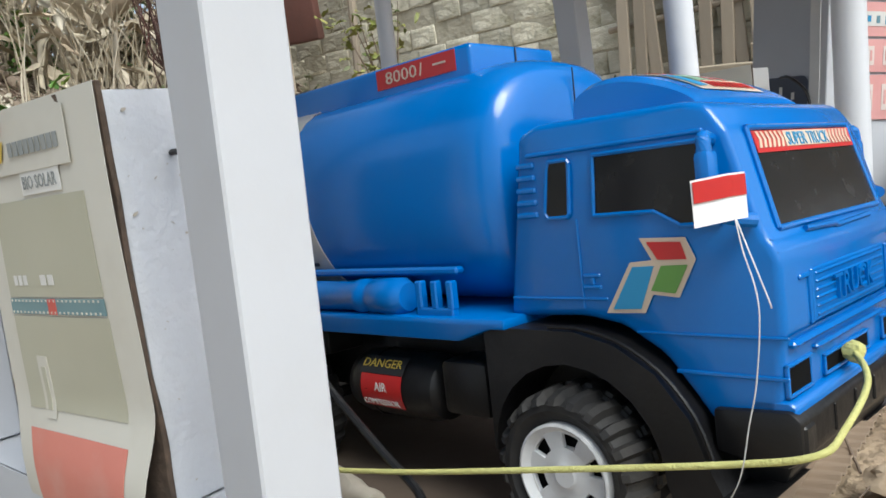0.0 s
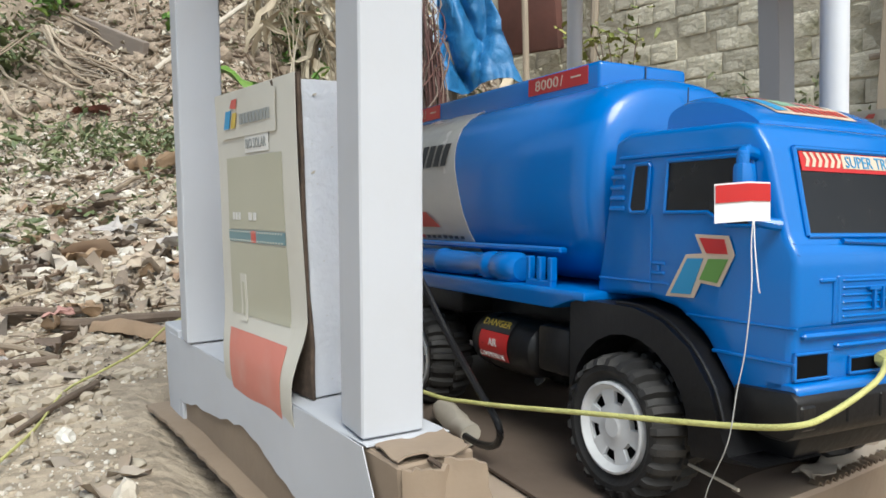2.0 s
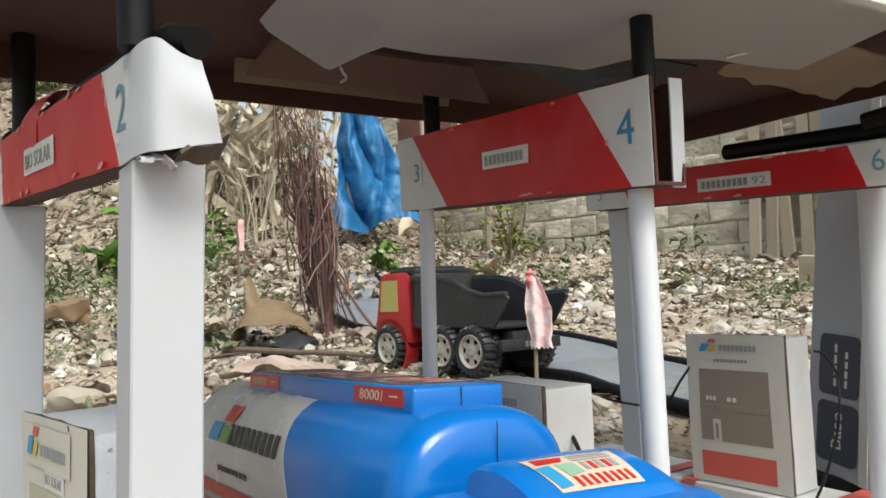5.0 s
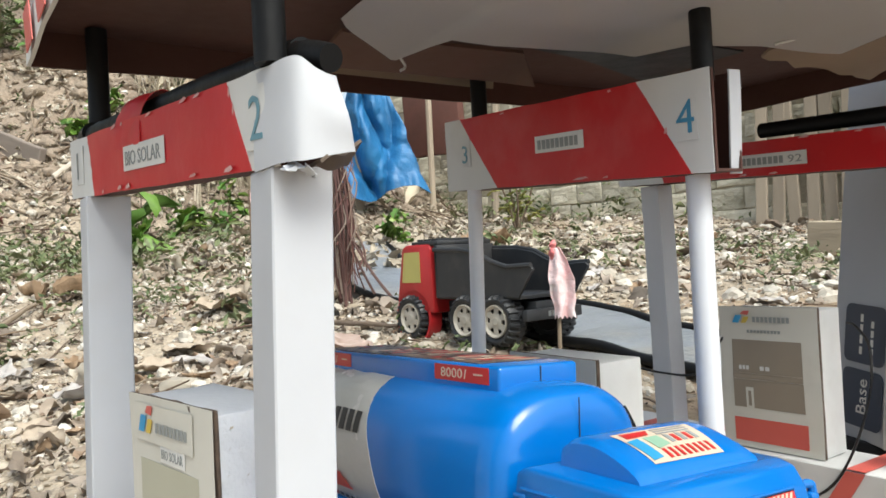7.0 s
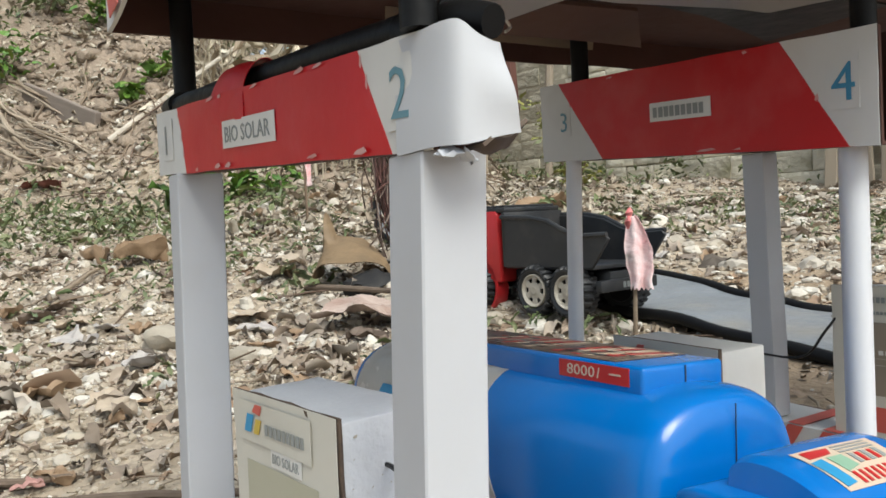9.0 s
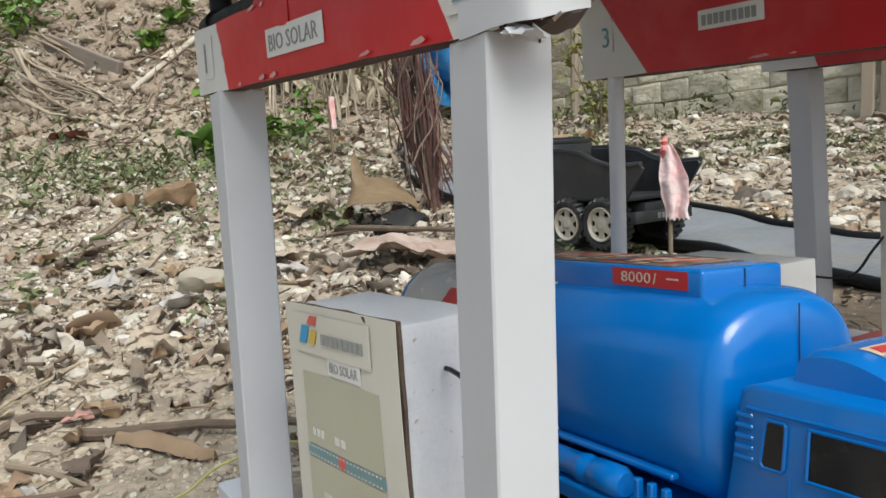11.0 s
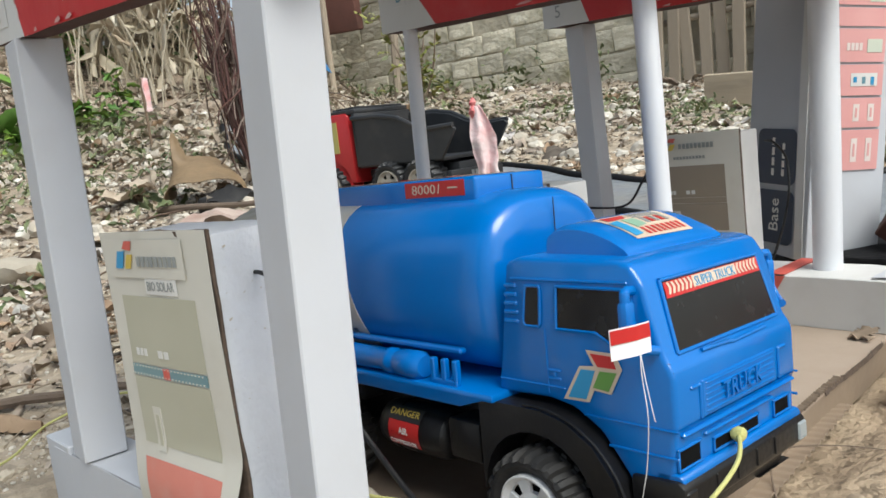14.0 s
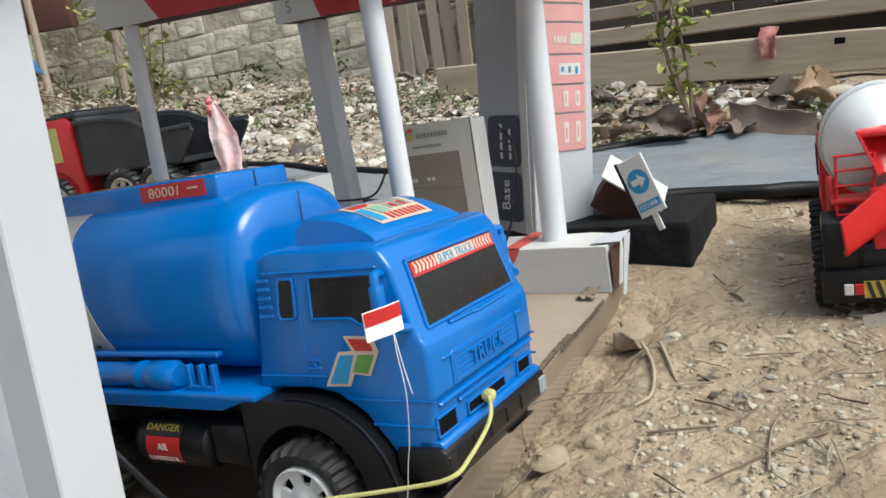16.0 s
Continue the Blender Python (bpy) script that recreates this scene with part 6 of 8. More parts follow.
tpart("valance", prism([(-0.19, 0.050), (-0.163, 0.045), (-0.147, 0.0465), (-0.141, 0.061), (-0.19, 0.064)], TY - 0.072, TY + 0.072, 0.002, "y"), M_BLACK, "black lower valance", bumper)
tpart("bumper_lamp", box(-0.1355, -0.1300, TY + 0.0735, TY + 0.0865, 0.0665, 0.0805, 0.0012, 1), mat("scuffed_clear_plastic", (0.30, 0.33, 0.34), 0.3), "scuffed clear lamp", bumper)
tpart("bumper_lamp", box(-0.1355, -0.1303, TY - 0.0870, TY - 0.075, 0.067, 0.080, 0.0012, 1), M_BLACK, "", bumper)
for k in range(4):
    y = -0.05 + 0.028 * k
    tpart("bumper_rib", box(-0.1330, -0.1305, TY + y, TY + y + 0.0014, 0.068, 0.081, 0.0006, 1), M_BLACK, "", bumper)
tpart("hub_rod", tube([(-0.215, 0.362, 0.030), (-0.185, 0.358, 0.029), (-0.168, 0.356, 0.028)], 0.0010, 6), M_BEIGE)

# flag on the mirror
flag = thing("paper_flag", "small folded red and white paper flag on the mirror", "flag")


def flag_sheet(u0, u1, z0, z1, out):
    def f(u, v):
        k = u0 + (u1 - u0) * u
        a, b = ((-0.1575, 0.3335), (-0.1490, 0.3480)) if k < 0.5 else ((-0.1490, 0.3480), (-0.1485, 0.3620))
        t = k * 2 - (0 if k < 0.5 else 1)
        return Vector((a[0] + (b[0] - a[0]) * t + out * 0.7, a[1] + (b[1] - a[1]) * t - out * 0.7, z0 + (z1 - z0) * v - 0.0016 * abs(k - 0.5)))
    return sheet(f, 8, 4, 0.0004)


part("white_half", flag_sheet(0, 1, 0.1812, 0.2008, 0), mat("white_flag_paper", (0.80, 0.80, 0.80), 0.6), flag)
part("red_half", flag_sheet(0.02, 1.0, 0.1912, 0.2000, 0.0007), M_STICKRED, flag)
thread = thing("thread", "loose white threads hanging from the flag", "thread")
part("strand", tube(smooth_path([(-0.1480, 0.350, 0.182), (-0.142, 0.342, 0.170), (-0.132, 0.331, 0.150), (-0.135, 0.330, 0.120), (-0.140, 0.330, 0.100), (-0.150, 0.334, 0.070), (-0.175, 0.345, 0.035), (-0.185, 0.350, 0.012), (-0.20, 0.350, 0.0045)]), 0.00032, 5), M_THREAD, thread)
part("strand", tube(smooth_path([(-0.1480, 0.3505, 0.182), (-0.139, 0.341, 0.170), (-0.128, 0.331, 0.153), (-0.127, 0.331, 0.149)]), 0.00032, 5), M_THREAD, thread)

# tow rope
rope_pts = smooth_path([(-0.150, 0.440, 0.098), (-0.1395, 0.4395, 0.1012), (-0.1215, 0.4070, 0.0976), (-0.1190, 0.3700, 0.0875), (-0.1220, 0.3480, 0.0840), (-0.1540, 0.3380, 0.0775), (-0.2389, 0.3150, 0.0660), (-0.3451, 0.2946, 0.0501), (-0.4205, 0.2847, 0.0440), (-0.60, 0.255, 0.055), (-0.78, 0.247, 0.066), (-0.845, 0.235, 0.066), (-0.872, 0.160, 0.048), (-0.905, 0.12, 0.012), (-0.965, 0.075, -0.022), (-0.90, 0.030, -0.028), (-0.742, -0.001, -0.030), (-0.55, -0.06, -0.032)], 8)
rope = thing("tow_rope", "thin yellow braided rope tied to the bumper", "rope")
part("cord", tube(rope_pts, 0.0016, 8), M_ROPE, rope, smooth=80)
own = bmesh.new()
bmesh.ops.create_icosphere(own, subdivisions=2, radius=0.0055)
for v in own.verts:
    v.co = noisy(v.co, 200, 0.0015) + Vector((-0.1385, 0.4390, 0.1010))
part("knot", own, M_ROPE, rope)

# ---- dump truck on the soil ----
def dump_truck():
    d = thing("toy_dump_truck", "red and black plastic toy dump truck by the grey tarpaulin", "toy truck", (-1.66, 1.335, ground_z(-1.66, 1.335, False) + 0.002), 187)
    d.scale = (1.10, 1.06, 1.12)
    # local: front towards +x
    R = 0.062
    part("cab", prism([(0.075, 0.075), (0.225, 0.075), (0.235, 0.105), (0.225, 0.15), (0.205, 0.245), (0.19, 0.255), (0.09, 0.255), (0.08, 0.245)], -0.105, 0.105, 0.008, "y", 2), M_DUMPRED, d, "red cab")
    for s in (-1, 1):
        y = s * 0.1055
        pts = [(0.125, y, 0.155), (0.205, y, 0.155), (0.192, y, 0.235), (0.125, y, 0.235)]
        part("side_window", slab(pts if s < 0 else pts[::-1], 0.0015), mat("yellowed_window", (0.45, 0.40, 0.12), 0.4), d, "yellowed side window")
        part("mudguard", lathe([(R + 0.004, -0.02), (R + 0.012, -0.02), (R + 0.012, 0.02), (R + 0.004, 0.02)], "y", 28, None, (0.165, s * 0.085, R)), M_DUMPRED, d)
    part("chassis", box(-0.24, 0.20, -0.05, 0.05, 0.06, 0.105, 0.004), M_DUMPBLACK, d)
    bed = [(-0.235, 0.115), (0.055, 0.115), (0.065, 0.236), (-0.04, 0.232), (-0.10, 0.222), (-0.15, 0.200), (-0.20, 0.186), (-0.275, 0.190), (-0.285, 0.180)]
    for s in (-1, 1):
        y0 = s * 0.105
        body = part("bed_side", prism(bed, min(y0, y0 - s * 0.008), max(y0, y0 - s * 0.008), 0.002, "y", 1), M_DUMPBLACK, d, "black tipper side")
        rim = [(0.065, y0, 0.238), (-0.04, y0, 0.234), (-0.10, y0, 0.224), (-0.15, y0, 0.202), (-0.20, y0, 0.188), (-0.28, y0, 0.190)]
        part("bed_rim", tube(rim, 0.006, 8), M_DUMPBLACK, d)
    part("bed_floor", box(-0.235, 0.06, -0.10, 0.10, 0.112, 0.122, 0.002), M_DUMPBLACK, d)
    part("bed_front", box(0.052, 0.064, -0.105, 0.105, 0.115, 0.250, 0.002), M_DUMPBLACK, d)
    part("cab_shield", box(0.055, 0.165, -0.100, 0.100, 0.250, 0.262, 0.003), M_DUMPBLACK, d)
    for k in range(6):
        part("shield_rib", box(0.065 + 0.016 * k, 0.072 + 0.016 * k, -0.09, 0.09, 0.262, 0.268, 0.001, 1), M_DUMPBLACK, d)
    part("rear_bumper", box(-0.255, -0.238, -0.10, 0.10, 0.062, 0.088, 0.003), M_DUMPBLACK, d)
    for k in range(5):
        part("label_print", slab([(-0.2552, -0.03 + 0.014 * k, 0.069), (-0.2552, -0.04 + 0.014 * k, 0.069), (-0.2552, -0.04 + 0.014 * k, 0.082), (-0.2552, -0.03 + 0.014 * k, 0.082)], 0.001), M_GREYINK, d)
    for x in (0.165, -0.055, -0.165):
        for s in (-1, 1):
            wheel(d, x, s * 0.092, R, s, x * 9, R / 0.0457, True)
        part("axle", tube([(x, -0.085, R), (x, 0.085, R)], 0.006, 8), M_DUMPBLACK, d)


dump_truck()


def stick_flag(x, y, height, cloth, label):
    z = ground_z(x, y) - 0.02
    f = thing("stick_flag", label, "flag", (x, y, z))
    part("stick", tube([(0, 0, 0), (0.004, 0.002, height * 0.5), (-0.006, 0, height)], 0.006, 8, None, 0.004), M_TWIG, f)

    def g(u, v):
        w = 0.010 + 0.060 * math.sin(math.pi * min(0.62, 0.08 + 0.75 * v)) - 0.012 * v
        x = (u - 0.35) * w + 0.012 * v
        y = 0.009 * math.sin(10 * u + 2 * v) * (0.4 + 0.6 * v) - 0.008
        jag = 0.008 * abs(math.sin(16 * u)) * v ** 4
        return noisy((0.72 * x - 0.7 * y, 0.69 * x + 0.7 * y, height * (1.02 - cloth * v) + jag + 0.006 * noise.noise(Vector((u * 4, v * 5, 0)))), 28, 0.005)

    part("cloth", sheet(g, 24, 26, 0.0012), M_CLOTHRED, f, "faded red and white cloth", 60)
    own = lathe([(0.0001, -0.028), (0.007, -0.02), (0.011, -0.004), (0.007, 0.008), (0.009, 0.016), (0.003, 0.026), (0.0001, 0.03)], "z", 12, None, (0, -0.004, height * 0.99))
    for v in own.verts:
        v.co = noisy(v.co, 60, 0.005)
    part("knot", own, mat("faded_red_knot", (0.58, 0.09, 0.09), 0.8, (0.70, 0.30, 0.29), 30, 0.5, 0.003, 90), f, "red knotted top")


stick_flag(-1.335, 1.335, 0.315, 0.58, "faded red and white cloth flag on a stick")
own_flag = thing("stick_flag", "small red flag on a thin stick in the litter", "flag", (-3.70, 1.37, ground_z(-3.70, 1.37)))
part("stick", tube([(0, 0, 0), (0, 0, 0.36)], 0.007, 6), M_TWIG, own_flag)
part("cloth", sheet(lambda u, v: noisy((0.012 * math.cos(6 * u), 0.03 * u, 0.36 - 0.16 * v), 20, 0.006), 6, 8, 0.001), M_CLOTHRED, own_flag)


# ---- mixer truck at the side ----
def mixer_truck():
    d = thing("toy_mixer_truck", "red and white plastic toy mixer truck on the sand", "toy truck", (0.0907, 1.260, -0.040), 97)
    # local: rear towards -x
    R = 0.046
    part("chassis", box(-0.20, 0.20, -0.045, 0.045, 0.055, 0.088, 0.004), M_BLACK, d)
    part("drum", lathe([(0.0001, -0.135), (0.026, -0.133), (0.034, -0.118), (0.056, -0.088), (0.074, -0.05), (0.080, -0.015), (0.080, 0.03), (0.066, 0.075), (0.040, 0.10), (0.0001, 0.10)], "x", 40, None, (0, 0, 0.205)), mat("white_drum_plastic", (0.80, 0.80, 0.78), 0.35, (0.74, 0.74, 0.72), 10, 0.6), d, "white mixing drum", 60)
    for k in range(2):
        part("drum_fin", lathe([(0.0795 - 0.001 * k, -0.022 + 0.05 * k), (0.0825 - 0.001 * k, -0.018 + 0.05 * k), (0.0825 - 0.001 * k, -0.014 + 0.05 * k), (0.0795 - 0.001 * k, -0.010 + 0.05 * k)], "x", 40, None, (0, 0, 0.205)), M_RIM, d)
    # funnel above the drum's mouth, open at the top
    part("funnel", sheet(lambda u, v: Vector((-0.172 + (0.034 - 0.020 * u) * math.cos(math.pi * (1.15 * v - 0.575)) - 0.018 * u, (0.036 - 0.020 * u) * 1.1 * math.sin(math.pi * (1.15 * v - 0.575)), 0.238 - 0.055 * u)), 8, 18, 0.003), M_MIXRED, d, "bright red funnel", 60)
    part("funnel_rim", box(-0.180, -0.130, -0.038, 0.038, 0.229, 0.236, 0.003), M_MIXRED, d)
    # trough that slopes down to the side
    part("chute", sheet(lambda u, v: Vector((-0.190 - 0.062 * u + 0.020 * (v - 0.5), -0.012 + 0.078 * u - 0.004 * math.sin(math.pi * v), 0.172 - 0.052 * u - 0.058 * v + 0.016 * u * v + 0.020 * (2 * v - 1) ** 2)), 10, 10, 0.004), M_MIXRED, d, "bright red chute", 60)
    part("chute_bracket", prism([(-0.200, 0.088), (-0.165, 0.088), (-0.165, 0.165), (-0.185, 0.165)], -0.030, 0.030, 0.004, "y"), M_MIXRED, d)
    part("platform", box(-0.180, -0.140, -0.075, 0.075, 0.145, 0.153, 0.003), M_MIXRED, d, "red walkway")
    for y in (0.070, 0.026):
        part("ladder_rail", rod((-0.178, y, 0.095 if y > 0.05 else 0.15), (-0.176, y - 0.004, 0.210), 0.0019), M_MIXRED, d)
    for z in (0.104, 0.118, 0.132, 0.170, 0.190, 0.209):
        part("ladder_rung", rod((-0.178, 0.069, z), (-0.177, 0.024, z), 0.0017), M_MIXRED, d)
    part("cab", prism([(0.12, 0.06), (0.235, 0.06), (0.235, 0.125), (0.22, 0.20), (0.125, 0.215)], -0.082, 0.082, 0.008, "y"), M_MIXRED, d, "red cab")
    for s in (-1, 1):
        part("window", box(0.150, 0.205, s * 0.083 - 0.0015, s * 0.083 + 0.0015, 0.135, 0.185, 0.001), M_BLACK, d)
        part("mudguard", prism([(-0.205, 0.060), (-0.205, 0.128), (-0.150, 0.134), (-0.085, 0.112), (-0.08, 0.098), (-0.19, 0.098), (-0.196, 0.060)], s * 0.068 - 0.020, s * 0.068 + 0.020, 0.003, "y"), M_BLACK, d)
        part("red_bracket", prism([(-0.150, 0.132), (-0.115, 0.118), (-0.115, 0.165), (-0.130, 0.178)], s * 0.074 - 0.004, s * 0.074 + 0.004, 0.002, "y"), M_MIXRED, d)
    part("rear_bumper", box(-0.214, -0.196, -0.092, 0.092, 0.022, 0.066, 0.004), M_BLACK, d)
    part("rear_panel", box(-0.198, -0.186, -0.088, 0.088, 0.058, 0.098, 0.004), M_BLACK, d)
    part("hazard_plate", slab([(-0.2142, 0.044, 0.030), (-0.2142, -0.044, 0.030), (-0.2142, -0.044, 0.052), (-0.2142, 0.044, 0.052)], 0.001), M_YELLOW, d, "yellow and black hazard plate")
    for k in range(8):
        y = 0.040 - 0.0105 * k
        part("hazard_stripe", slab([(-0.2154, y - 0.004, 0.0305), (-0.2154, y - 0.009, 0.0305), (-0.2154, y - 0.003, 0.0515), (-0.2154, y + 0.002, 0.0515)], 0.0006), M_INK, d)
    for k, ink in enumerate((M_STICKWHITE, M_STICKRED)):
        for s in (-1, 1):
            part("reflector", box(-0.2165, -0.2138, min(s * (0.067 - 0.012 * k), s * (0.056 - 0.012 * k)), max(s * (0.067 - 0.012 * k), s * (0.056 - 0.012 * k)), 0.034, 0.049, 0.0012, 1), ink, d)
    for x in (0.165, -0.045, -0.145):
        for s in (-1, 1):
            wheel(d, x, s * 0.078, R, s, x * 7, R / 0.0457)
        part("axle", tube([(x, -0.075, R), (x, 0.075, R)], 0.006, 8), M_BLACK, d)


mixer_truck()

# ---- grey tarpaulin strip with pipes along its edges ----
LINE = smooth_path([(1.3, 2.30, 0.30), (0.6, 2.20, 0.30), (-0.10, 2.02, 0.30), (-0.42, 1.86, 0.26), (-0.78, 1.68, 0.19), (-1.15, 1.60, 0.145), (-1.55, 1.605, 0.165), (-2.3, 1.62, 0.20), (-3.1, 1.72, 0.19), (-3.7, 1.95, 0.17)], 8)


def strip_at(u, off, up):
    """A place on the strip; off: -1 and 1 at its edges. The third number of LINE is half its width."""
    f = u * (len(LINE) - 1)
    i = min(int(f), len(LINE) - 2)
    p = LINE[i].lerp(LINE[i + 1], f - i)
    d = (LINE[i + 1] - LINE[i]).to_2d().normalized()
    q = Vector((p.x - d.y * off * p.z, p.y + d.x * off * p.z, 0))
    return Vector((q.x, q.y, ground_z(q.x, q.y, False) + up + 0.012 + 0.012 * noise.noise(q * 5)))


strip = thing("tarpaulin_strip", "wrinkled grey tarpaulin laid as a road on soil", "tarpaulin")
part("sheet", sheet(lambda u, v: strip_at(u, 2 * v - 1, 0.008), 110, 14, 0.003), M_MAT, strip, smooth=80)
for off in (-1.05, 1.05):
    part("edge_pipe", tube([strip_at(k / 80, off + 0.05 * math.sin(k * 0.9), 0.010) for k in range(81)], 0.015, 8), M_BLACKTAPE, strip, "black pipe weighing down the edge", 80)

# ---- block wall ----
wall = thing("wall_back", "weathered grey block wall with missing blocks", "wall", (-6.9, 3.70, 0), math.degrees(math.atan2(0.75, 4.7)), kind="structure")
W_LEN, W_H = 5.6, 1.5
own = box(0, W_LEN, 0.007, 0.13, 0.2, 2.05)
bmesh.ops.subdivide_edges(own, edges=own.edges[:], cuts=30, use_grid_fill=True)
for v in own.verts:
    v.co = noisy(noisy(v.co, 2.3, 0.012), 9, 0.010)
part("mortar_bed", own, M_MORTAR, wall)
BLOCKS = []
for n in range(8):
    wide, tall = (0.30, 0.25, 0.33, 0.27, 0.20, 0.31, 0.36, 0.23)[n], (0.145, 0.138, 0.148, 0.142, 0.147, 0.136, 0.146, 0.140)[n]
    own = box(0, wide, 0, 0.09, 0, tall, 0.004, 2)
    bmesh.ops.subdivide_edges(own, edges=[e for e in own.edges if e.calc_length() > 0.05], cuts=4, use_grid_fill=True)
    for v in own.verts:
        v.co = noisy(noisy(v.co + Vector((n * 3, 0, 0)), 9, 0.005), 34, 0.0045) - Vector((n * 3, 0, 0))
    BLOCKS.append((wide, mesh_of(own, M_BLOCK, 60)))
rnd = random.Random(5)
for row in range(13):
    x = -rnd.uniform(0, 0.25)
    while x < W_LEN:
        z = 0.30 + 0.151 * row
        gone = rnd.random() < (0.05 if row < 8 else 0.12)
        wide, me = BLOCKS[rnd.randrange(8)]
        if not gone:
            b = new("block", me)
            b.parent = wall
            b.matrix_local = pose(x, rnd.uniform(-0.005, 0.004), z + rnd.uniform(-0.003, 0.003), rnd.uniform(-1, 1), rnd.uniform(-1.0, 1.0), rnd.uniform(-1, 1))
        x += wide + rnd.uniform(0.0, 0.008)

# ---- wooden fence, poles and stacked timber ----
fence = thing("wooden_fence", "grey weathered upright slat fence beside the block wall", "fence", (-2.74, 4.24, 0), 8)
for k in range(14):
    h = rnd.uniform(1.15, 1.5)
    x = 0.10 * k
    g = ground_z(-2.74 + x, 4.36 + 0.14 * x, False)
    own = box(-0.036, 0.036, -0.012, 0.012, 0, h, 0.004, 1)
    o = part("slat", own, M_WOOD, fence)
    o.matrix_local = pose(x, rnd.uniform(-0.03, 0.03), g - 0.1, rnd.uniform(-2, 2), rnd.uniform(-4, 4), 0)
for z in (0.85, 1.25):
    part("rail", tube([(-0.1, 0.03, z), (1.3, 0.03, z + 0.03)], 0.02, 8), M_WOOD, fence)


def timber(a, b, w, h, label, material=None, seed=0):
    """A sawn or rough beam from a to b."""
    a, b = Vector(a), Vector(b)
    L = (b - a).length
    own = box(0, L, -w / 2, w / 2, -h / 2, h / 2, 0.006, 1)
    bmesh.ops.subdivide_edges(own, edges=[e for e in own.edges if e.calc_length() > 0.3], cuts=12)
    for v in own.verts:
        v.co = noisy(v.co + Vector((seed, 0, 0)), 4, 0.008) - Vector((seed, 0, 0))
    d = (b - a).normalized()
    m = Matrix.Translation(a) @ d.to_track_quat("X", "Z").to_matrix().to_4x4()
    return solo("timber_beam", own, material or M_BEAM, label, "beam", "stacked timber", m=m)


timber((-1.85, 3.30, 0.392), (1.3, 3.34, 0.140), 0.10, 0.150, "long pale weathered timber beam lying on the soil", seed=1)
# black patch on the beam's face paints the shade inside the mortise
solo("knot_hole", slab([(-0.128, 3.2475, 0.282), (-0.092, 3.2480, 0.280), (-0.090, 3.2480, 0.302), (-0.126, 3.2475, 0.306)], 0.004), M_VENT, "square mortise hole in the timber beam, drawn as a black shade patch", "hole", kind="structure")
timber((-1.6, 3.52, 0.50), (1.4, 3.58, 0.34), 0.09, 0.07, "grey rough pole of stacked timber", seed=2)
timber((-1.5, 3.66, 0.60), (1.4, 3.72, 0.47), 0.07, 0.06, "grey rough pole of stacked timber", M_WOOD, seed=3)
timber((-0.6, 3.56, 0.60), (1.4, 3.60, 0.47), 0.05, 0.11, "dark board above the stacked timber", M_WOOD, seed=4)
timber((-1.4, 3.80, 0.42), (1.4, 3.86, 0.36), 0.05, 0.20, "dark board behind the stacked timber", M_DARKWOOD, seed=5)
timber((-1.3, 3.70, 0.78), (1.4, 3.76, 0.66), 0.08, 0.08, "grey rough pole of stacked timber", seed=6)
shed = thing("wall_shed", "dark plank wall behind the timber", "wall", (-1.5, 4.35, 0), 4, kind="structure")
for k in range(15):
    part("plank", box(0.205 * k, 0.205 * k + 0.2, 0, 0.02, 0.0, 2.4, 0.003, 1), M_DARKWOOD, shed)

# ---- hanging blue tarpaulin ----
def hang(u, v):
    w = 0.07 + 0.50 * v ** 0.8
    fold = (0.42 * abs(noise.noise(Vector((u * 2.3 - 0.8 * v, v * 0.9, 3.3)))) + 0.10 * abs(noise.noise(Vector((u * 4.0 + 2.0 * v, v * 2.2, 8.1)))) - 0.10) * (0.4 + 0.6 * v)
    side = Vector((0.44, 0.90, 0))
    p = Vector((-4.42, 2.40, 0)) + side * ((u - 0.42) * w + 0.10 * v) + Vector((0.90, -0.44, 0)) * fold
    crush = noise.noise_vector(Vector((p.x * 5, p.y * 5, v * 6))) * 0.035 * v + noise.noise_vector(Vector((p.x * 13, p.y * 13, v * 15))) * 0.009
    return Vector((p.x, p.y, 1.83 - 1.0 * v - 0.05 * math.sin(6 * u) * v)) + crush


tarp = thing("hanging_tarpaulin", "crumpled blue tarpaulin hanging from a stake", "tarpaulin")
part("sheet", sheet(hang, 60, 60, 0.004), M_TARP, tarp, smooth=24)
part("stake", tube([(-4.50, 2.40, 0.35), (-4.46, 2.40, 1.86)], 0.03, 8), M_WOOD, tarp)
own = sheet(lambda u, v: noisy((-6.25 + 0.22 * u, 1.95 + 0.85 * u, 0), 3, 0.05) + Vector((0.02 * v, 0.10 * (v - 0.5), ground_z(-6.25 + 0.22 * u, 1.95 + 0.85 * u) + 0.10 + 0.05 * math.sin(9 * u) * v + 0.06 * v)), 24, 5, 0.004)
solo("tarpaulin_scrap", own, M_TARP, "strip of blue tarpaulin lying on the litter", "tarpaulin")
own = box(-0.28, 0.28, -0.05, 0.05, 0, 0.7, 0.02, 2)
for v in own.verts:
    v.co = noisy(v.co, 4, 0.03)
rust = solo("rusty_drum_panel", own, M_RUST, "rust-brown metal panel leaning by the wall", "panel", m=pose(-5.3, 3.55, 1.25, 5, 0, 25))
for p0, p1, r in (((-5.0, 3.3, 0.6), (-5.02, 3.32, 2.0), 0.025), ((-4.6, 3.6, 0.6), (-4.56, 3.66, 2.0), 0.03)):
    solo("fence_pole", tube([p0, p1], r, 8), M_WOOD, "thin grey wooden pole standing by the wall", "pole", "poles")


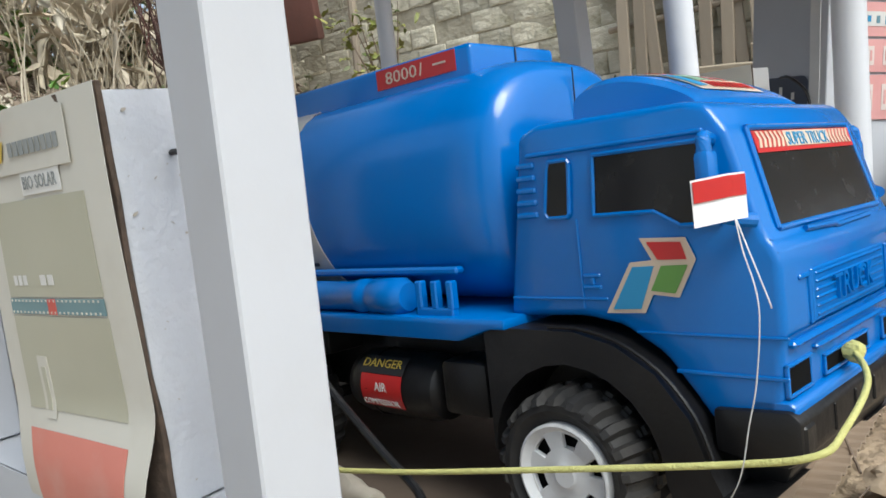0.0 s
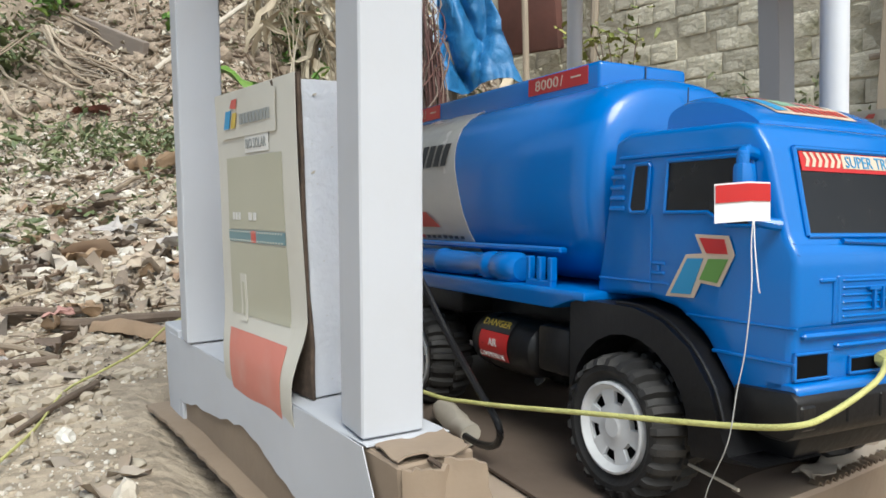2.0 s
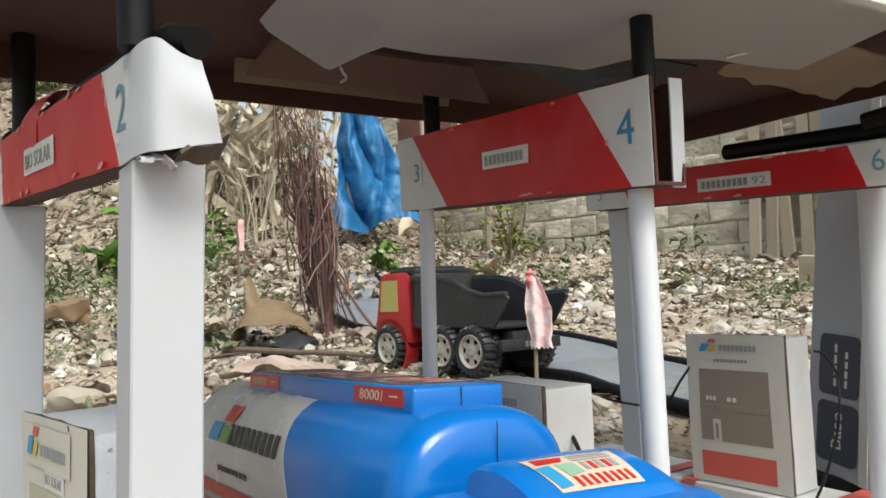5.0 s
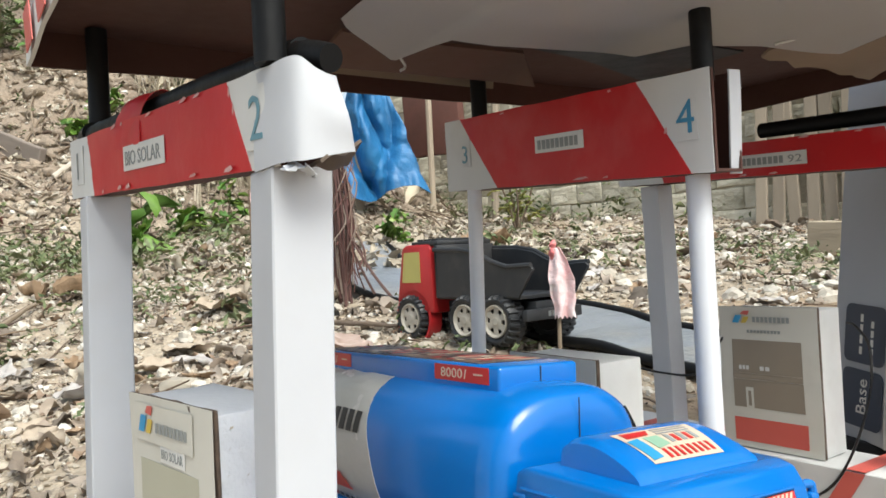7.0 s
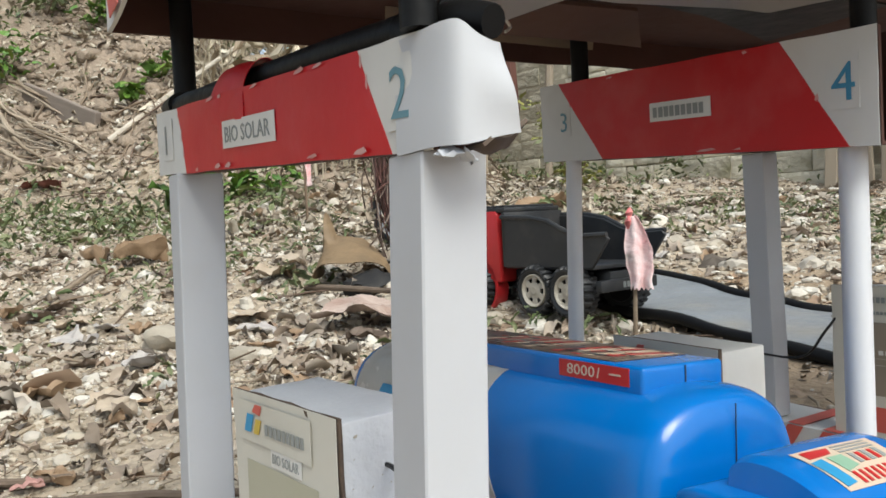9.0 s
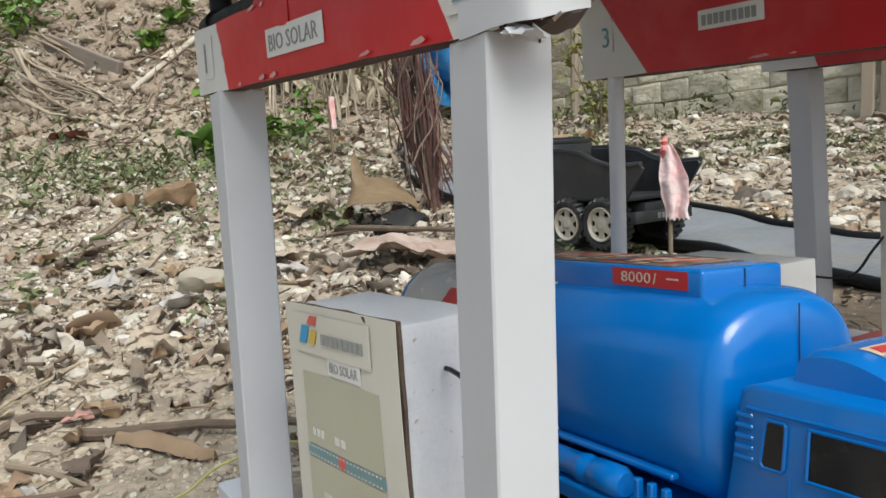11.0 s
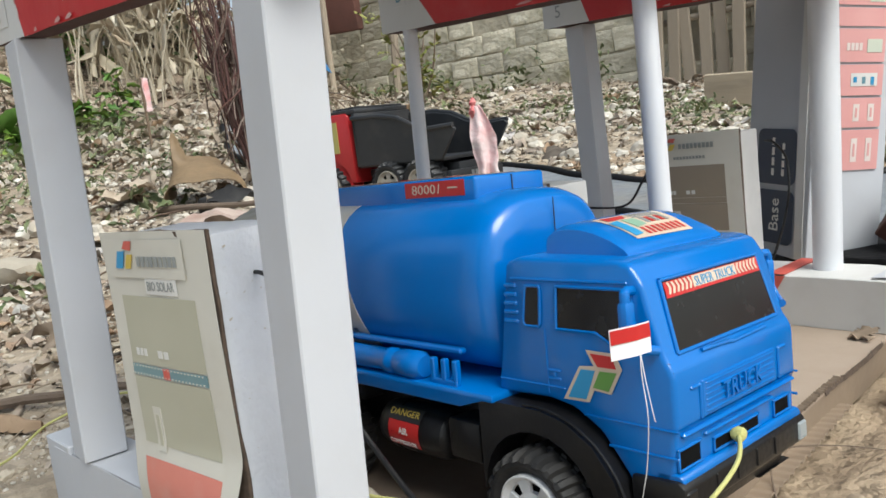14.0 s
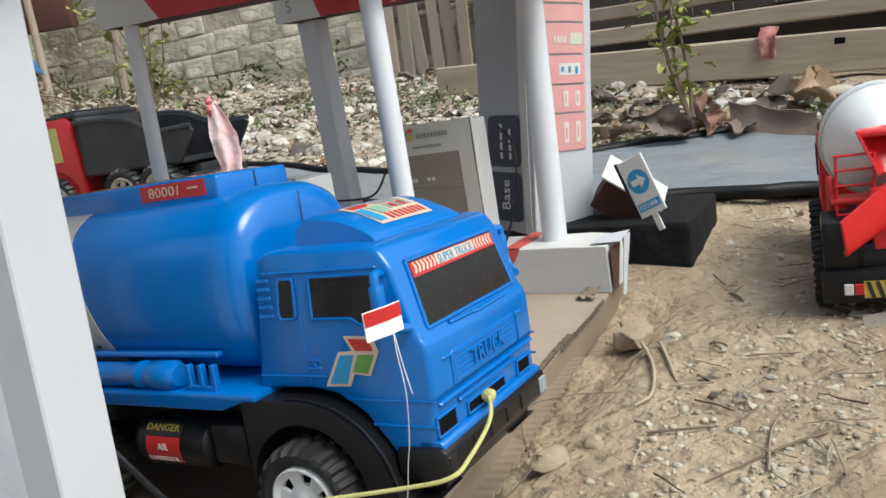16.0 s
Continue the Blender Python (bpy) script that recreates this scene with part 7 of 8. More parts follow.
# ---- vegetation and litter ----
def scatter_leaves(spots, size, material, name, label, category, seed, kind="stuff", curl=0.35, long=1.8, up=0.0, bend=2):
    """Many curled leaves in one mesh; spots: places and, if wanted, a size factor."""
    rnd = random.Random(seed)
    verts, faces = [], []
    for spot in spots:
        p, k = Vector(spot[:3]), (spot[3] if len(spot) > 3 else 1.0)
        s = size * k * rnd.uniform(0.55, 1.35)
        q = Euler((rnd.uniform(-curl, curl) + up, rnd.uniform(-curl, curl), rnd.uniform(0, 6.283))).to_matrix()
        lift = rnd.uniform(-0.25, 0.6)
        base = len(verts)
        n = 6
        fold, wide, skew = rnd.uniform(-0.2, 0.7), rnd.uniform(0.55, 1.0), rnd.uniform(-0.25, 0.25)
        crush = 0.10 * bend
        for i in range(n):
            t = i / (n - 1)
            w = 0.5 * math.sin(math.pi * (0.015 + 0.97 * t)) ** 0.8 * (1 - 0.25 * t) * wide
            z = lift * math.sin(math.pi * t * 0.9) * 0.5
            for side in (-1, -0.5, 0, 0.5, 1):
                jag = 1 + (rnd.uniform(-0.3, 0.18) if abs(side) == 1 else 0)
                verts.append(p + q @ Vector(((t - 0.3) * long * s, (side * w * jag * 0.85 + skew * math.sin(3 * t)) * s, (z + abs(side) * fold * w + rnd.uniform(-crush, crush) * (0.3 + abs(side))) * s)))
        for i in range(n - 1):
            for j in range(4):
                a = base + i * 5 + j
                faces.append((a, a + 1, a + 6, a + 5))
    me = bpy.data.meshes.new(name)
    me.from_pydata([tuple(v) for v in verts], [], faces)
    me.materials.append(material)
    me.shade_smooth()
    ob = new(name, me)
    return tagged(ob, label, category, kind=kind) if label else ob


rnd = random.Random(11)


def free_spot(umin, umax, wmin, wmax, mat_ok=0.15):
    while True:
        u = umin + (umax - umin) * rnd.random() ** 1.25
        w = rnd.uniform(wmin, wmax) * (0.35 + 0.65 * u / umax)
        x, y = AHEAD.x * u + ASIDE.x * w, AHEAD.y * u + ASIDE.y * w
        if on_deck(x, y, 0.02) or (-0.64 < x < -0.17 and 1.1 < y < 1.64):
            continue
        near = min((Vector((x, y)) - q.to_2d()).length - q.z for q in LINE[::2])
        if near < 0.03 and rnd.random() > mat_ok:
            continue
        return x, y, ground_z(x, y), u, w


litter = []
while len(litter) < 12000:
    x, y, z, u, w = free_spot(0.45, 8.5, -4.6, 5.6, 0.06)
    thin = 0.12 + 0.88 * step01(0.85, 1.7, u) if w > -0.2 else step01(1.6, 2.1, u)
    patch_ = 0.35 + 0.65 * step01(-0.25, 0.35, noise.noise(Vector((x * 1.4, y * 1.4, 7.7))))
    if rnd.random() < (0.015 + 0.985 * thin) * patch_:
        litter.append((x, y, z + 0.006, 0.36 + 1.45 * rnd.random() ** 3))
scatter_leaves(litter, 0.034, M_LITTER, "leaf_litter", "dry brown and tan fallen leaves covering soil", "leaves", 3, bend=3)


def stones(count, r0, r1, name, label, seed, near=False, material=M_GRAVEL, detail=1, smooth=False, keep=1.0):
    rs = random.Random(seed)
    ico = bmesh.new()
    bmesh.ops.create_icosphere(ico, subdivisions=detail, radius=1.0)
    base = [v.co.copy() for v in ico.verts]
    tri = [tuple(v.index for v in f.verts) for f in ico.faces]
    ico.free()
    verts, faces = [], []
    n = 0
    while n < count:
        x, y, z, u, w = free_spot(0.35, 2.2 if near else 6.5, -2.2 if near else -4.4, 1.6 if near else 5.6, 0.03)
        if not near and rs.random() > (0.30 + 0.70 * step01(0.9, 1.7, u) if w > -0.1 else 0.08 + 0.92 * step01(1.1, 1.9, u)):
            continue
        if x > -1.3 and y > 2.0 and rs.random() < 0.7:
            continue
        if noise.noise(Vector((x * 2.3, y * 2.3, 1.7))) < rs.uniform(-0.9, 0.25) * keep:
            continue
        if near and w < -0.1 and rs.random() < (0.96 if material is M_GRAVEL else 0.5):
            continue
        r = (r0 + (r1 - r0) * rs.random() ** 3.5) * (1 if near else 0.35 + 0.65 * step01(0.9, 2.0, u))
        q = Euler((rs.uniform(0, 6), rs.uniform(0, 6), rs.uniform(0, 6))).to_matrix()
        sx, sy, sz = rs.uniform(0.7, 1.3), rs.uniform(0.6, 1.0), rs.uniform(0.45, 0.8)
        off = Vector((rs.uniform(0, 90), 0, 0))
        k = len(verts)
        for b in base:
            g = 1 + (0.45 * noise.noise(b * 1.3 + off) + 0.22 * noise.noise(b * 3.1 + off) if detail > 1 else rs.uniform(-0.2, 0.15))
            p = q @ (b * g)
            verts.append((x + p.x * r * sx, y + p.y * r * sy, z + 0.15 * r + p.z * r * sz))
        faces += [tuple(k + i for i in t) for t in tri]
        n += 1
    me = bpy.data.meshes.new(name)
    me.from_pydata(verts, [], faces)
    me.materials.append(material)
    if smooth:
        me.shade_smooth()
    tagged(new(name, me), label, "gravel", kind="stuff")


stones(29000, 0.004, 0.018, "gravel", "pale limestone gravel strewn on the ground", 21)
stones(3500, 0.012, 0.042, "gravel_stones", "pale broken limestone pieces lying among dry leaves", 23, detail=2)
stones(4500, 0.0016, 0.007, "fine_gravel", "small pale grit on the sandy soil", 22, True)
stones(9000, 0.0012, 0.0055, "soil_crumbs", "small crumbs and lumps of dry sandy soil", 24, True, M_CRUMB, 1, True, 0.3)
def bank_clods():
    rs = random.Random(26)
    ico = bmesh.new()
    bmesh.ops.create_icosphere(ico, subdivisions=2, radius=1.0)
    base = [v.co.copy() for v in ico.verts]
    tri = [tuple(v.index for v in f.verts) for f in ico.faces]
    ico.free()
    verts, faces = [], []
    for _ in range(1500):
        u, w = rs.uniform(4.5, 8.2), rs.uniform(0.7, 4.6)
        x, y = AHEAD.x * u + ASIDE.x * w, AHEAD.y * u + ASIDE.y * w
        z, r = ground_z(x, y), 0.015 + 0.075 * rs.random() ** 4
        off, k = Vector((rs.uniform(0, 90), 0, 0)), len(verts)
        for b in base:
            p = b * r * (1 + 0.8 * noise.noise(b * 1.6 + off) + 0.5 * noise.noise(b * 3.7 + off))
            verts.append((x + p.x, y + p.y, z + p.z * 0.7))
        faces += [tuple(k + i for i in t) for t in tri]
    me = bpy.data.meshes.new("bank_clods")
    me.from_pydata(verts, [], faces)
    me.materials.append(M_BANKSOIL)
    me.shade_smooth()
    tagged(new("bank_clods", me), "brown lumps of earth on the bank", "soil", kind="stuff")


bank_clods()
def near_lumps():
    rs = random.Random(27)
    ico = bmesh.new()
    bmesh.ops.create_icosphere(ico, subdivisions=1, radius=1.0)
    base = [v.co.copy() for v in ico.verts]
    tri = [tuple(v.index for v in f.verts) for f in ico.faces]
    ico.free()
    verts, faces = [], []
    n = 0
    while n < 11500:
        x, y = (rs.uniform(-2.6, -0.7), rs.uniform(-0.6, 0.75)) if n < 7000 else (rs.uniform(-0.30, 0.75), rs.uniform(0.25, 2.1))
        if on_deck(x, y, 0.03) or noise.noise(Vector((x * 3.3, y * 3.3, 2.7))) < rs.uniform(-0.6, 0.3):
            continue
        z, r = ground_z(x, y), 0.0018 + 0.0105 * rs.random() ** 3 if n < 7000 else 0.0012 + 0.0058 * rs.random() ** 5
        off, k = Vector((rs.uniform(0, 90), 0, 0)), len(verts)
        sx, sy = rs.uniform(0.7, 1.3), rs.uniform(0.7, 1.3)
        for b in base:
            p = b * r * (1 + 0.7 * noise.noise(b * 1.4 + off))
            verts.append((x + p.x * sx, y + p.y * sy, z + (0.25 if n < 7000 else 0.0) * r + p.z * 0.7))
        faces += [tuple(k + i for i in t) for t in tri]
        n += 1
    me = bpy.data.meshes.new("soil_lumps")
    me.from_pydata(verts, [], faces)
    me.materials.append(M_CRUMB)
    tagged(new("soil_lumps", me), "crumbly lumps of dry sandy soil", "soil", kind="stuff")


near_lumps()
stones(7000, 0.005, 0.024, "soil_clods", "lumps and clods of dry sandy soil", 25, False, M_CRUMB, 1, False, 0.5)


def twig_mess(count, name, label, seed, umin, umax, wmin, wmax, length, radius, up=0.12, material=M_TWIG):
    rs = random.Random(seed)
    verts, faces = [], []
    for _ in range(count):
        x, y, z, u, w = free_spot(umin, umax, wmin, wmax, 0.1)
        a, L = rs.uniform(0, 6.283), length * rs.uniform(0.3, 1.4)
        r = radius * rs.uniform(0.5, 1.5)
        pts = []
        for i in range(5):
            t = i / 4
            px, py = x + math.cos(a) * L * (t - 0.5), y + math.sin(a) * L * (t - 0.5)
            pts.append(Vector((px + rs.uniform(-1, 1) * L * 0.03, py + rs.uniform(-1, 1) * L * 0.03, ground_z(px, py) + 0.006 + up * L * t * rs.random())))
        base = len(verts)
        for i, p in enumerate(pts):
            d = (pts[min(i + 1, 4)] - pts[max(i - 1, 0)]).normalized()
            s = d.cross(Vector((0.1, 0.2, 1))).normalized()
            tt = d.cross(s)
            rr = r * (1 - 0.12 * i)
            for k in range(5):
                verts.append(p + s * rr * math.cos(k * 1.2566) + tt * rr * math.sin(k * 1.2566))
        for i in range(4):
            for k in range(5):
                faces.append((base + i * 5 + k, base + i * 5 + (k + 1) % 5, base + i * 5 + 5 + (k + 1) % 5, base + i * 5 + 5 + k))
    me = bpy.data.meshes.new(name)
    me.from_pydata([tuple(v) for v in verts], [], faces)
    me.materials.append(material)
    me.shade_smooth()
    tagged(new(name, me), label, "twigs", kind="stuff")


twig_mess(420, "twig_litter", "thin dry twigs lying among the leaves", 31, 1.3, 6.0, -4.0, 3.8, 0.22, 0.0035)
twig_mess(420, "bank_twigs", "thin dry twigs and stalks on the bank", 34, 4.3, 8.4, 0.4, 5.2, 0.36, 0.005, 0.25)
twig_mess(170, "near_twigs", "thin dry twigs and straws on the soil", 35, 0.75, 2.2, -0.1, 1.5, 0.10, 0.0016, 0.08)
twig_mess(120, "sand_twigs", "short dry straws and twigs on the sand", 36, 0.2, 1.6, -1.9, -0.4, 0.05, 0.0010, 0.03)
twig_mess(90, "branch_litter", "dry broken branches on the bank", 32, 4.4, 8.6, 0.2, 5.0, 0.6, 0.010, 0.12)
twig_mess(90, "straw_litter", "fine pale straw on the bare sand", 33, 0.3, 1.4, -1.9, -0.4, 0.05, 0.0009, 0.02, palette("straw", [(0.46, 0.38, 0.26), (0.30, 0.235, 0.155), (0.54, 0.46, 0.33)], 0.85))

bank_leaves, bank_weeds = [], []
for _ in range(7000):
    u, w = rnd.uniform(3.4, 9.6), rnd.uniform(-0.4, 5.5)
    x, y = AHEAD.x * u + ASIDE.x * w, AHEAD.y * u + ASIDE.y * w
    z = ground_z(x, y)
    if noise.noise(Vector((x * 0.9, y * 0.9, 5.5))) > 0.16:
        bank_weeds.append((x, y, z + rnd.uniform(0, 0.12), 1.4))
    else:
        bank_leaves.append((x, y, z + 0.015, rnd.uniform(0.7, 1.8)))
scatter_leaves(bank_leaves, 0.036, M_BANKLEAF, "bank_litter", "dry leaves and debris covering the bank", "leaves", 91, curl=0.8, bend=3)
scatter_leaves(bank_weeds, 0.028, M_WEED, "bank_weeds", "green weeds growing on the bank", "weeds", 92, curl=1.0)
crumbs = []
while len(crumbs) < 9000:
    x, y, z, u, w = free_spot(0.5, 5.0, -3.6, 4.4, 0.03)
    if u < 1.5 and rnd.random() < (0.92 if w < -0.2 else 0.6):
        continue
    crumbs.append((x, y, z + 0.003, 0.5 + rnd.random()))
scatter_leaves(crumbs, 0.016, M_LITTER, "leaf_crumbs", "small broken bits of dry leaf on the soil", "leaves", 93, curl=0.6)
weeds = []
while len(weeds) < 4600:
    x, y, z, u, w = free_spot(1.3, 7.0, -4.4, 5.4, 0.0)
    if noise.noise(Vector((x * 1.1, y * 1.1, 3.1))) > 0.04:
        for _ in range(4):
            weeds.append((x + rnd.uniform(-0.05, 0.05), y + rnd.uniform(-0.05, 0.05), z + rnd.uniform(0.0, 0.06), 0.7))
for cx, cy, spread, count in ((-5.0, 0.42, 0.30, 130), (-4.6, 0.72, 0.30, 130), (-4.2, 0.50, 0.22, 90), (-3.9, 0.80, 0.25, 110), (-4.75, 1.10, 0.25, 110), (-3.4, 0.62, 0.16, 50), (-2.62, 0.93, 0.09, 36), (-4.4, 0.10, 0.22, 80), (-3.1, 0.10, 0.14, 40), (-2.5, -0.1, 0.12, 36), (-1.75, 0.32, 0.04, 10), (-1.95, 0.42, 0.05, 10)):
    for _ in range(count):
        x, y = rnd.gauss(cx, spread), rnd.gauss(cy, spread)
        weeds.append((x, y, ground_z(x, y) + rnd.uniform(0.0, 0.07), rnd.uniform(0.6, 1.1)))
for k in range(420):
    f = rnd.random()
    x, y = -6.4 + 3.7 * f + rnd.gauss(0, 0.05), 3.66 + 0.59 * f + rnd.gauss(0, 0.07)
    if noise.noise(Vector((x * 2.2, 1.0, 1.0))) > -0.1:
        weeds.append((x, y, ground_z(x, y) + abs(rnd.gauss(0, 0.10)), rnd.uniform(0.8, 1.5)))
scatter_leaves(weeds, 0.030, M_WEED, "weeds", "low green weeds between the dry leaves", "weeds", 8, curl=0.9)


def leafy(name, label, at, height, spread, count, size, material, seed, stems=4, lean=(0, 0)):
    """A sapling: bent stems and a crown of single leaves."""
    rs = random.Random(seed)
    x, y = at
    z = ground_z(x, y) - 0.02
    t = thing(name, label, "plant", (x, y, z))
    spots = []
    for k in range(stems):
        a = rs.uniform(0, 6.283)
        top = Vector((math.cos(a) * spread * rs.uniform(0.3, 1) + lean[0], math.sin(a) * spread * rs.uniform(0.3, 1) + lean[1], height * rs.uniform(0.7, 1.0)))
        path = smooth_path([(0, 0, 0), top * 0.4 + Vector((rs.uniform(-1, 1), rs.uniform(-1, 1), 0)) * spread * 0.2, top], 5)
        part("stem", tube(path, height * 0.010 + 0.002, 6, None, 0.002), M_TWIG, t)
        for _ in range(count // stems):
            q = path[rs.randrange(len(path) // 3, len(path))]
            spots.append(tuple(q + Vector((rs.gauss(0, 1), rs.gauss(0, 1), rs.gauss(0, 0.7))) * spread * 0.28))
    crown = scatter_leaves(spots, size, material, "crown", "", "", seed + 1, curl=0.7)
    crown.parent = t
    tagged(crown, "loose green leaves")


leafy("broadleaf_plant", "young plant with glossy broad green leaves", (-4.45, 0.97), 0.42, 0.13, 12, 0.150, M_LEAFGREEN, 41, 4)
leafy("sapling", "thin sapling with yellow-green leaves by the wall", (-3.9, 3.25), 0.80, 0.30, 120, 0.045, M_LEAFYELLOW, 43, 6)
leafy("sapling", "thin sapling with green leaves by the timber", (-0.50, 2.60), 0.68, 0.18, 96, 0.036, M_LEAFLIGHT, 44, 3, (0.05, 0))
leafy("low_plant", "small bright green plant among the litter", (-3.7, 2.2), 0.22, 0.13, 26, 0.07, M_LEAFGREEN, 45, 3)
leafy("low_plant", "small bright green plant among the litter", (-4.6, 1.6), 0.25, 0.2, 40, 0.06, M_LEAFGREEN, 46, 3)
for k, (x, y) in enumerate(((-6.02, 0.92), (-6.07, 1.12), (-5.87, 1.75), (-4.60, 1.33))):
    leafy("low_plant", "small bright green plant on the bank", (x, y), (0.20, 0.22, 0.30, 0.16)[k], 0.12, 22, 0.085, M_LEAFGREEN, 140 + k, 3)
for k, (x, y, h) in enumerate(((-6.2, 1.9, 0.6), (-5.9, 2.6, 0.8), (-7.4, -0.6, 0.5), (-7.9, 0.5, 0.5), (-7.2, 0.15, 0.4), (-6.5, -0.25, 0.3), (-7.3, 0.9, 0.35), (-6.9, 1.95, 1.2), (-7.4, 2.9, 1.1))):
    leafy("bank_bush", "green bush growing on the dry bank", (x, y), h, 0.35, 160, 0.06, (M_LEAFGREEN, M_WEED)[k % 2], 50 + k, 5)

# far trees that close the view over the bank and the wall
def far_tree(x, y, h, r, seed):
    rs = random.Random(seed)
    z = ground_z(x, y, False) - 0.1
    t = thing("tree", "leafy green tree standing behind the wall and bank", "tree", (x, y, z), group="background trees")
    trunk = tube(smooth_path([(0, 0, 0), (0.1, 0.05, h * 0.35), (-0.05, 0.1, h * 0.7)], 5), 0.12, 10, None, 0.05)
    spots = []
    for k in range(6):
        a = rs.uniform(0, 6.283)
        tip_ = Vector((math.cos(a) * r * 0.7, math.sin(a) * r * 0.7, h * rs.uniform(0.45, 0.95)))
        trunk = tube(smooth_path([(0.05, 0.05, h * 0.35), tip_ * 0.6 + Vector((0, 0, h * 0.15)), tip_], 4), 0.05, 6, trunk, 0.01)
        for _ in range(170):
            spots.append(tuple(tip_ + Vector((rs.gauss(0, 1), rs.gauss(0, 1), rs.gauss(0, 0.8))) * r * 0.33))
    part("trunk", trunk, M_WOOD, t)
    crown = scatter_leaves(spots, 0.13, M_LEAFGREEN if seed % 2 else M_LEAFYELLOW, "crown", "", "", seed, curl=1.0)
    crown.parent = t
    tagged(crown, "uneven crown of green leaves")


for n, (x, y, h) in enumerate(((-8.6, 1.2, 3.2), (-8.8, 2.5, 3.4), (-7.6, 5.6, 3.4), (-5.6, 6.4, 3.6), (-3.4, 6.8, 3.6), (-1.0, 7.2, 3.8), (1.4, 7.2, 3.6), (-9.0, -1.4, 3.0), (-7.6, -3.2, 3.0), (-12.6, 3.4, 2.6))):
    far_tree(x, y, h, 1.3, 70 + n)

# tied bundle of dark dry stems
bundle = thing("stem_bundle", "tied bundle of dark red-brown dry climbing stems", "plant", (-2.54, 1.33, ground_z(-2.54, 1.33) - 0.03))
rs = random.Random(77)


def bundle_axis(z):
    """The middle of the bundle at a height: it leans away as it rises."""
    return Vector((-0.06 * z, -0.076 * z, z))


for k in range(52):
    a, r0 = rs.uniform(0, 6.283), 0.066 * rs.random() ** 0.5
    lo, h = rs.uniform(0.0, 0.10), rs.uniform(0.42, 0.74)
    pts = []
    for t in (0, 0.2, 0.4, 0.6, 0.8, 1.0):
        z = lo + (h - lo) * t
        r = r0 * (0.30 + 0.85 * step01(0.08, 0.34, z))
        pts.append(bundle_axis(z) + Vector((math.cos(a + 0.5 * t) * r + rs.uniform(-1, 1) * 0.006, math.sin(a + 0.5 * t) * r + rs.uniform(-1, 1) * 0.006, 0)))
    part("stem", tube(smooth_path(pts, 3), rs.uniform(0.004, 0.0095), 6, None, 0.004), (M_BRAMBLE, M_GREYSTEM, M_BRAMBLE)[k % 3], bundle)
for k in range(56):
    a, r0 = rs.uniform(0, 6.283), rs.uniform(0.02, 0.10)
    h0, h = rs.uniform(0.02, 0.42), rs.uniform(0.65, 1.30)
    pts = []
    for t in (0, 0.12, 0.25, 0.38, 0.5, 0.62, 0.75, 0.88, 1.0):
        z = h0 + (h - h0) * t
        pts.append(bundle_axis(z) + Vector((math.cos(a + 4 * t) * r0 * (1 + 0.5 * math.sin(6 * t + k)) + rs.uniform(-1, 1) * 0.03, math.sin(a + 4 * t) * r0 + rs.uniform(-1, 1) * 0.03, 0)))
    part("vine", tube(smooth_path(pts, 3), rs.uniform(0.0018, 0.0042), 5, None, 0.0014), (M_BRAMBLE, M_BRAMBLE, M_GREYSTEM)[k % 3], bundle)
for foot, r in (((0.11, 0.10, 0.0), 0.006), ((0.20, 0.13, 0.0), 0.007), ((0.03, -0.02, 0.0), 0.009)):
    part("prop", tube(smooth_path([foot, (foot[0] * 0.5, foot[1] * 0.5, 0.14), tuple(bundle_axis(0.40))], 5), r, 6, None, 0.004), M_BRAMBLE, bundle)

# dry reeds on the bank
rs = random.Random(78)
reed_v, reed_f = [], []
for k in range(430):
    x, y = rs.gauss(-6.1, 0.5), rs.gauss(2.22, 0.33)
    h, a = rs.uniform(0.35, 1.25), rs.uniform(0, 6.283)
    lean_ = rs.uniform(0.05, 0.75) * h
    z = ground_z(x, y) - 0.03
    base = len(reed_v)
    wd = rs.uniform(0.005, 0.012)
    for i in range(6):
        t = i / 5
        c = Vector((x + math.cos(a) * lean_ * t * t, y + math.sin(a) * lean_ * t * t, z + h * t * (1 - 0.25 * t * lean_ / h)))
        r = wd * (1 - 0.8 * t)
        for j in range(3):
            reed_v.append((c.x + r * math.cos(2.094 * j), c.y + r * math.sin(2.094 * j), c.z))
    for i in range(5):
        for j in range(3):
            reed_f.append((base + i * 3 + j, base + i * 3 + (j + 1) % 3, base + i * 3 + 3 + (j + 1) % 3, base + i * 3 + 3 + j))
me = bpy.data.meshes.new("dry_reeds")
me.from_pydata(reed_v, [], reed_f)
me.materials.append(palette("dry_reed", [(0.60, 0.52, 0.38), (0.46, 0.38, 0.265), (0.70, 0.62, 0.48), (0.36, 0.28, 0.19)], 0.8))
tagged(new("dry_reeds", me), "pale dry reeds and grass standing on the bank", "reeds", kind="stuff")

rs = random.Random(79)
brush = []
for _ in range(520):
    x, y = rs.gauss(-6.1, 0.55), rs.gauss(2.25, 0.42)
    brush.append((x, y, ground_z(x, y) + 0.05 + 1.1 * rs.random() ** 1.4, rs.uniform(0.6, 1.5)))
scatter_leaves(brush, 0.10, palette("dry_blade", [(0.62, 0.54, 0.40), (0.48, 0.39, 0.27), (0.70, 0.63, 0.50), (0.36, 0.27, 0.18)], 0.8), "dry_brush", "drooping pale dry leaves among the reeds", "dry leaves", 80, curl=1.2, long=3.0, up=0.5)

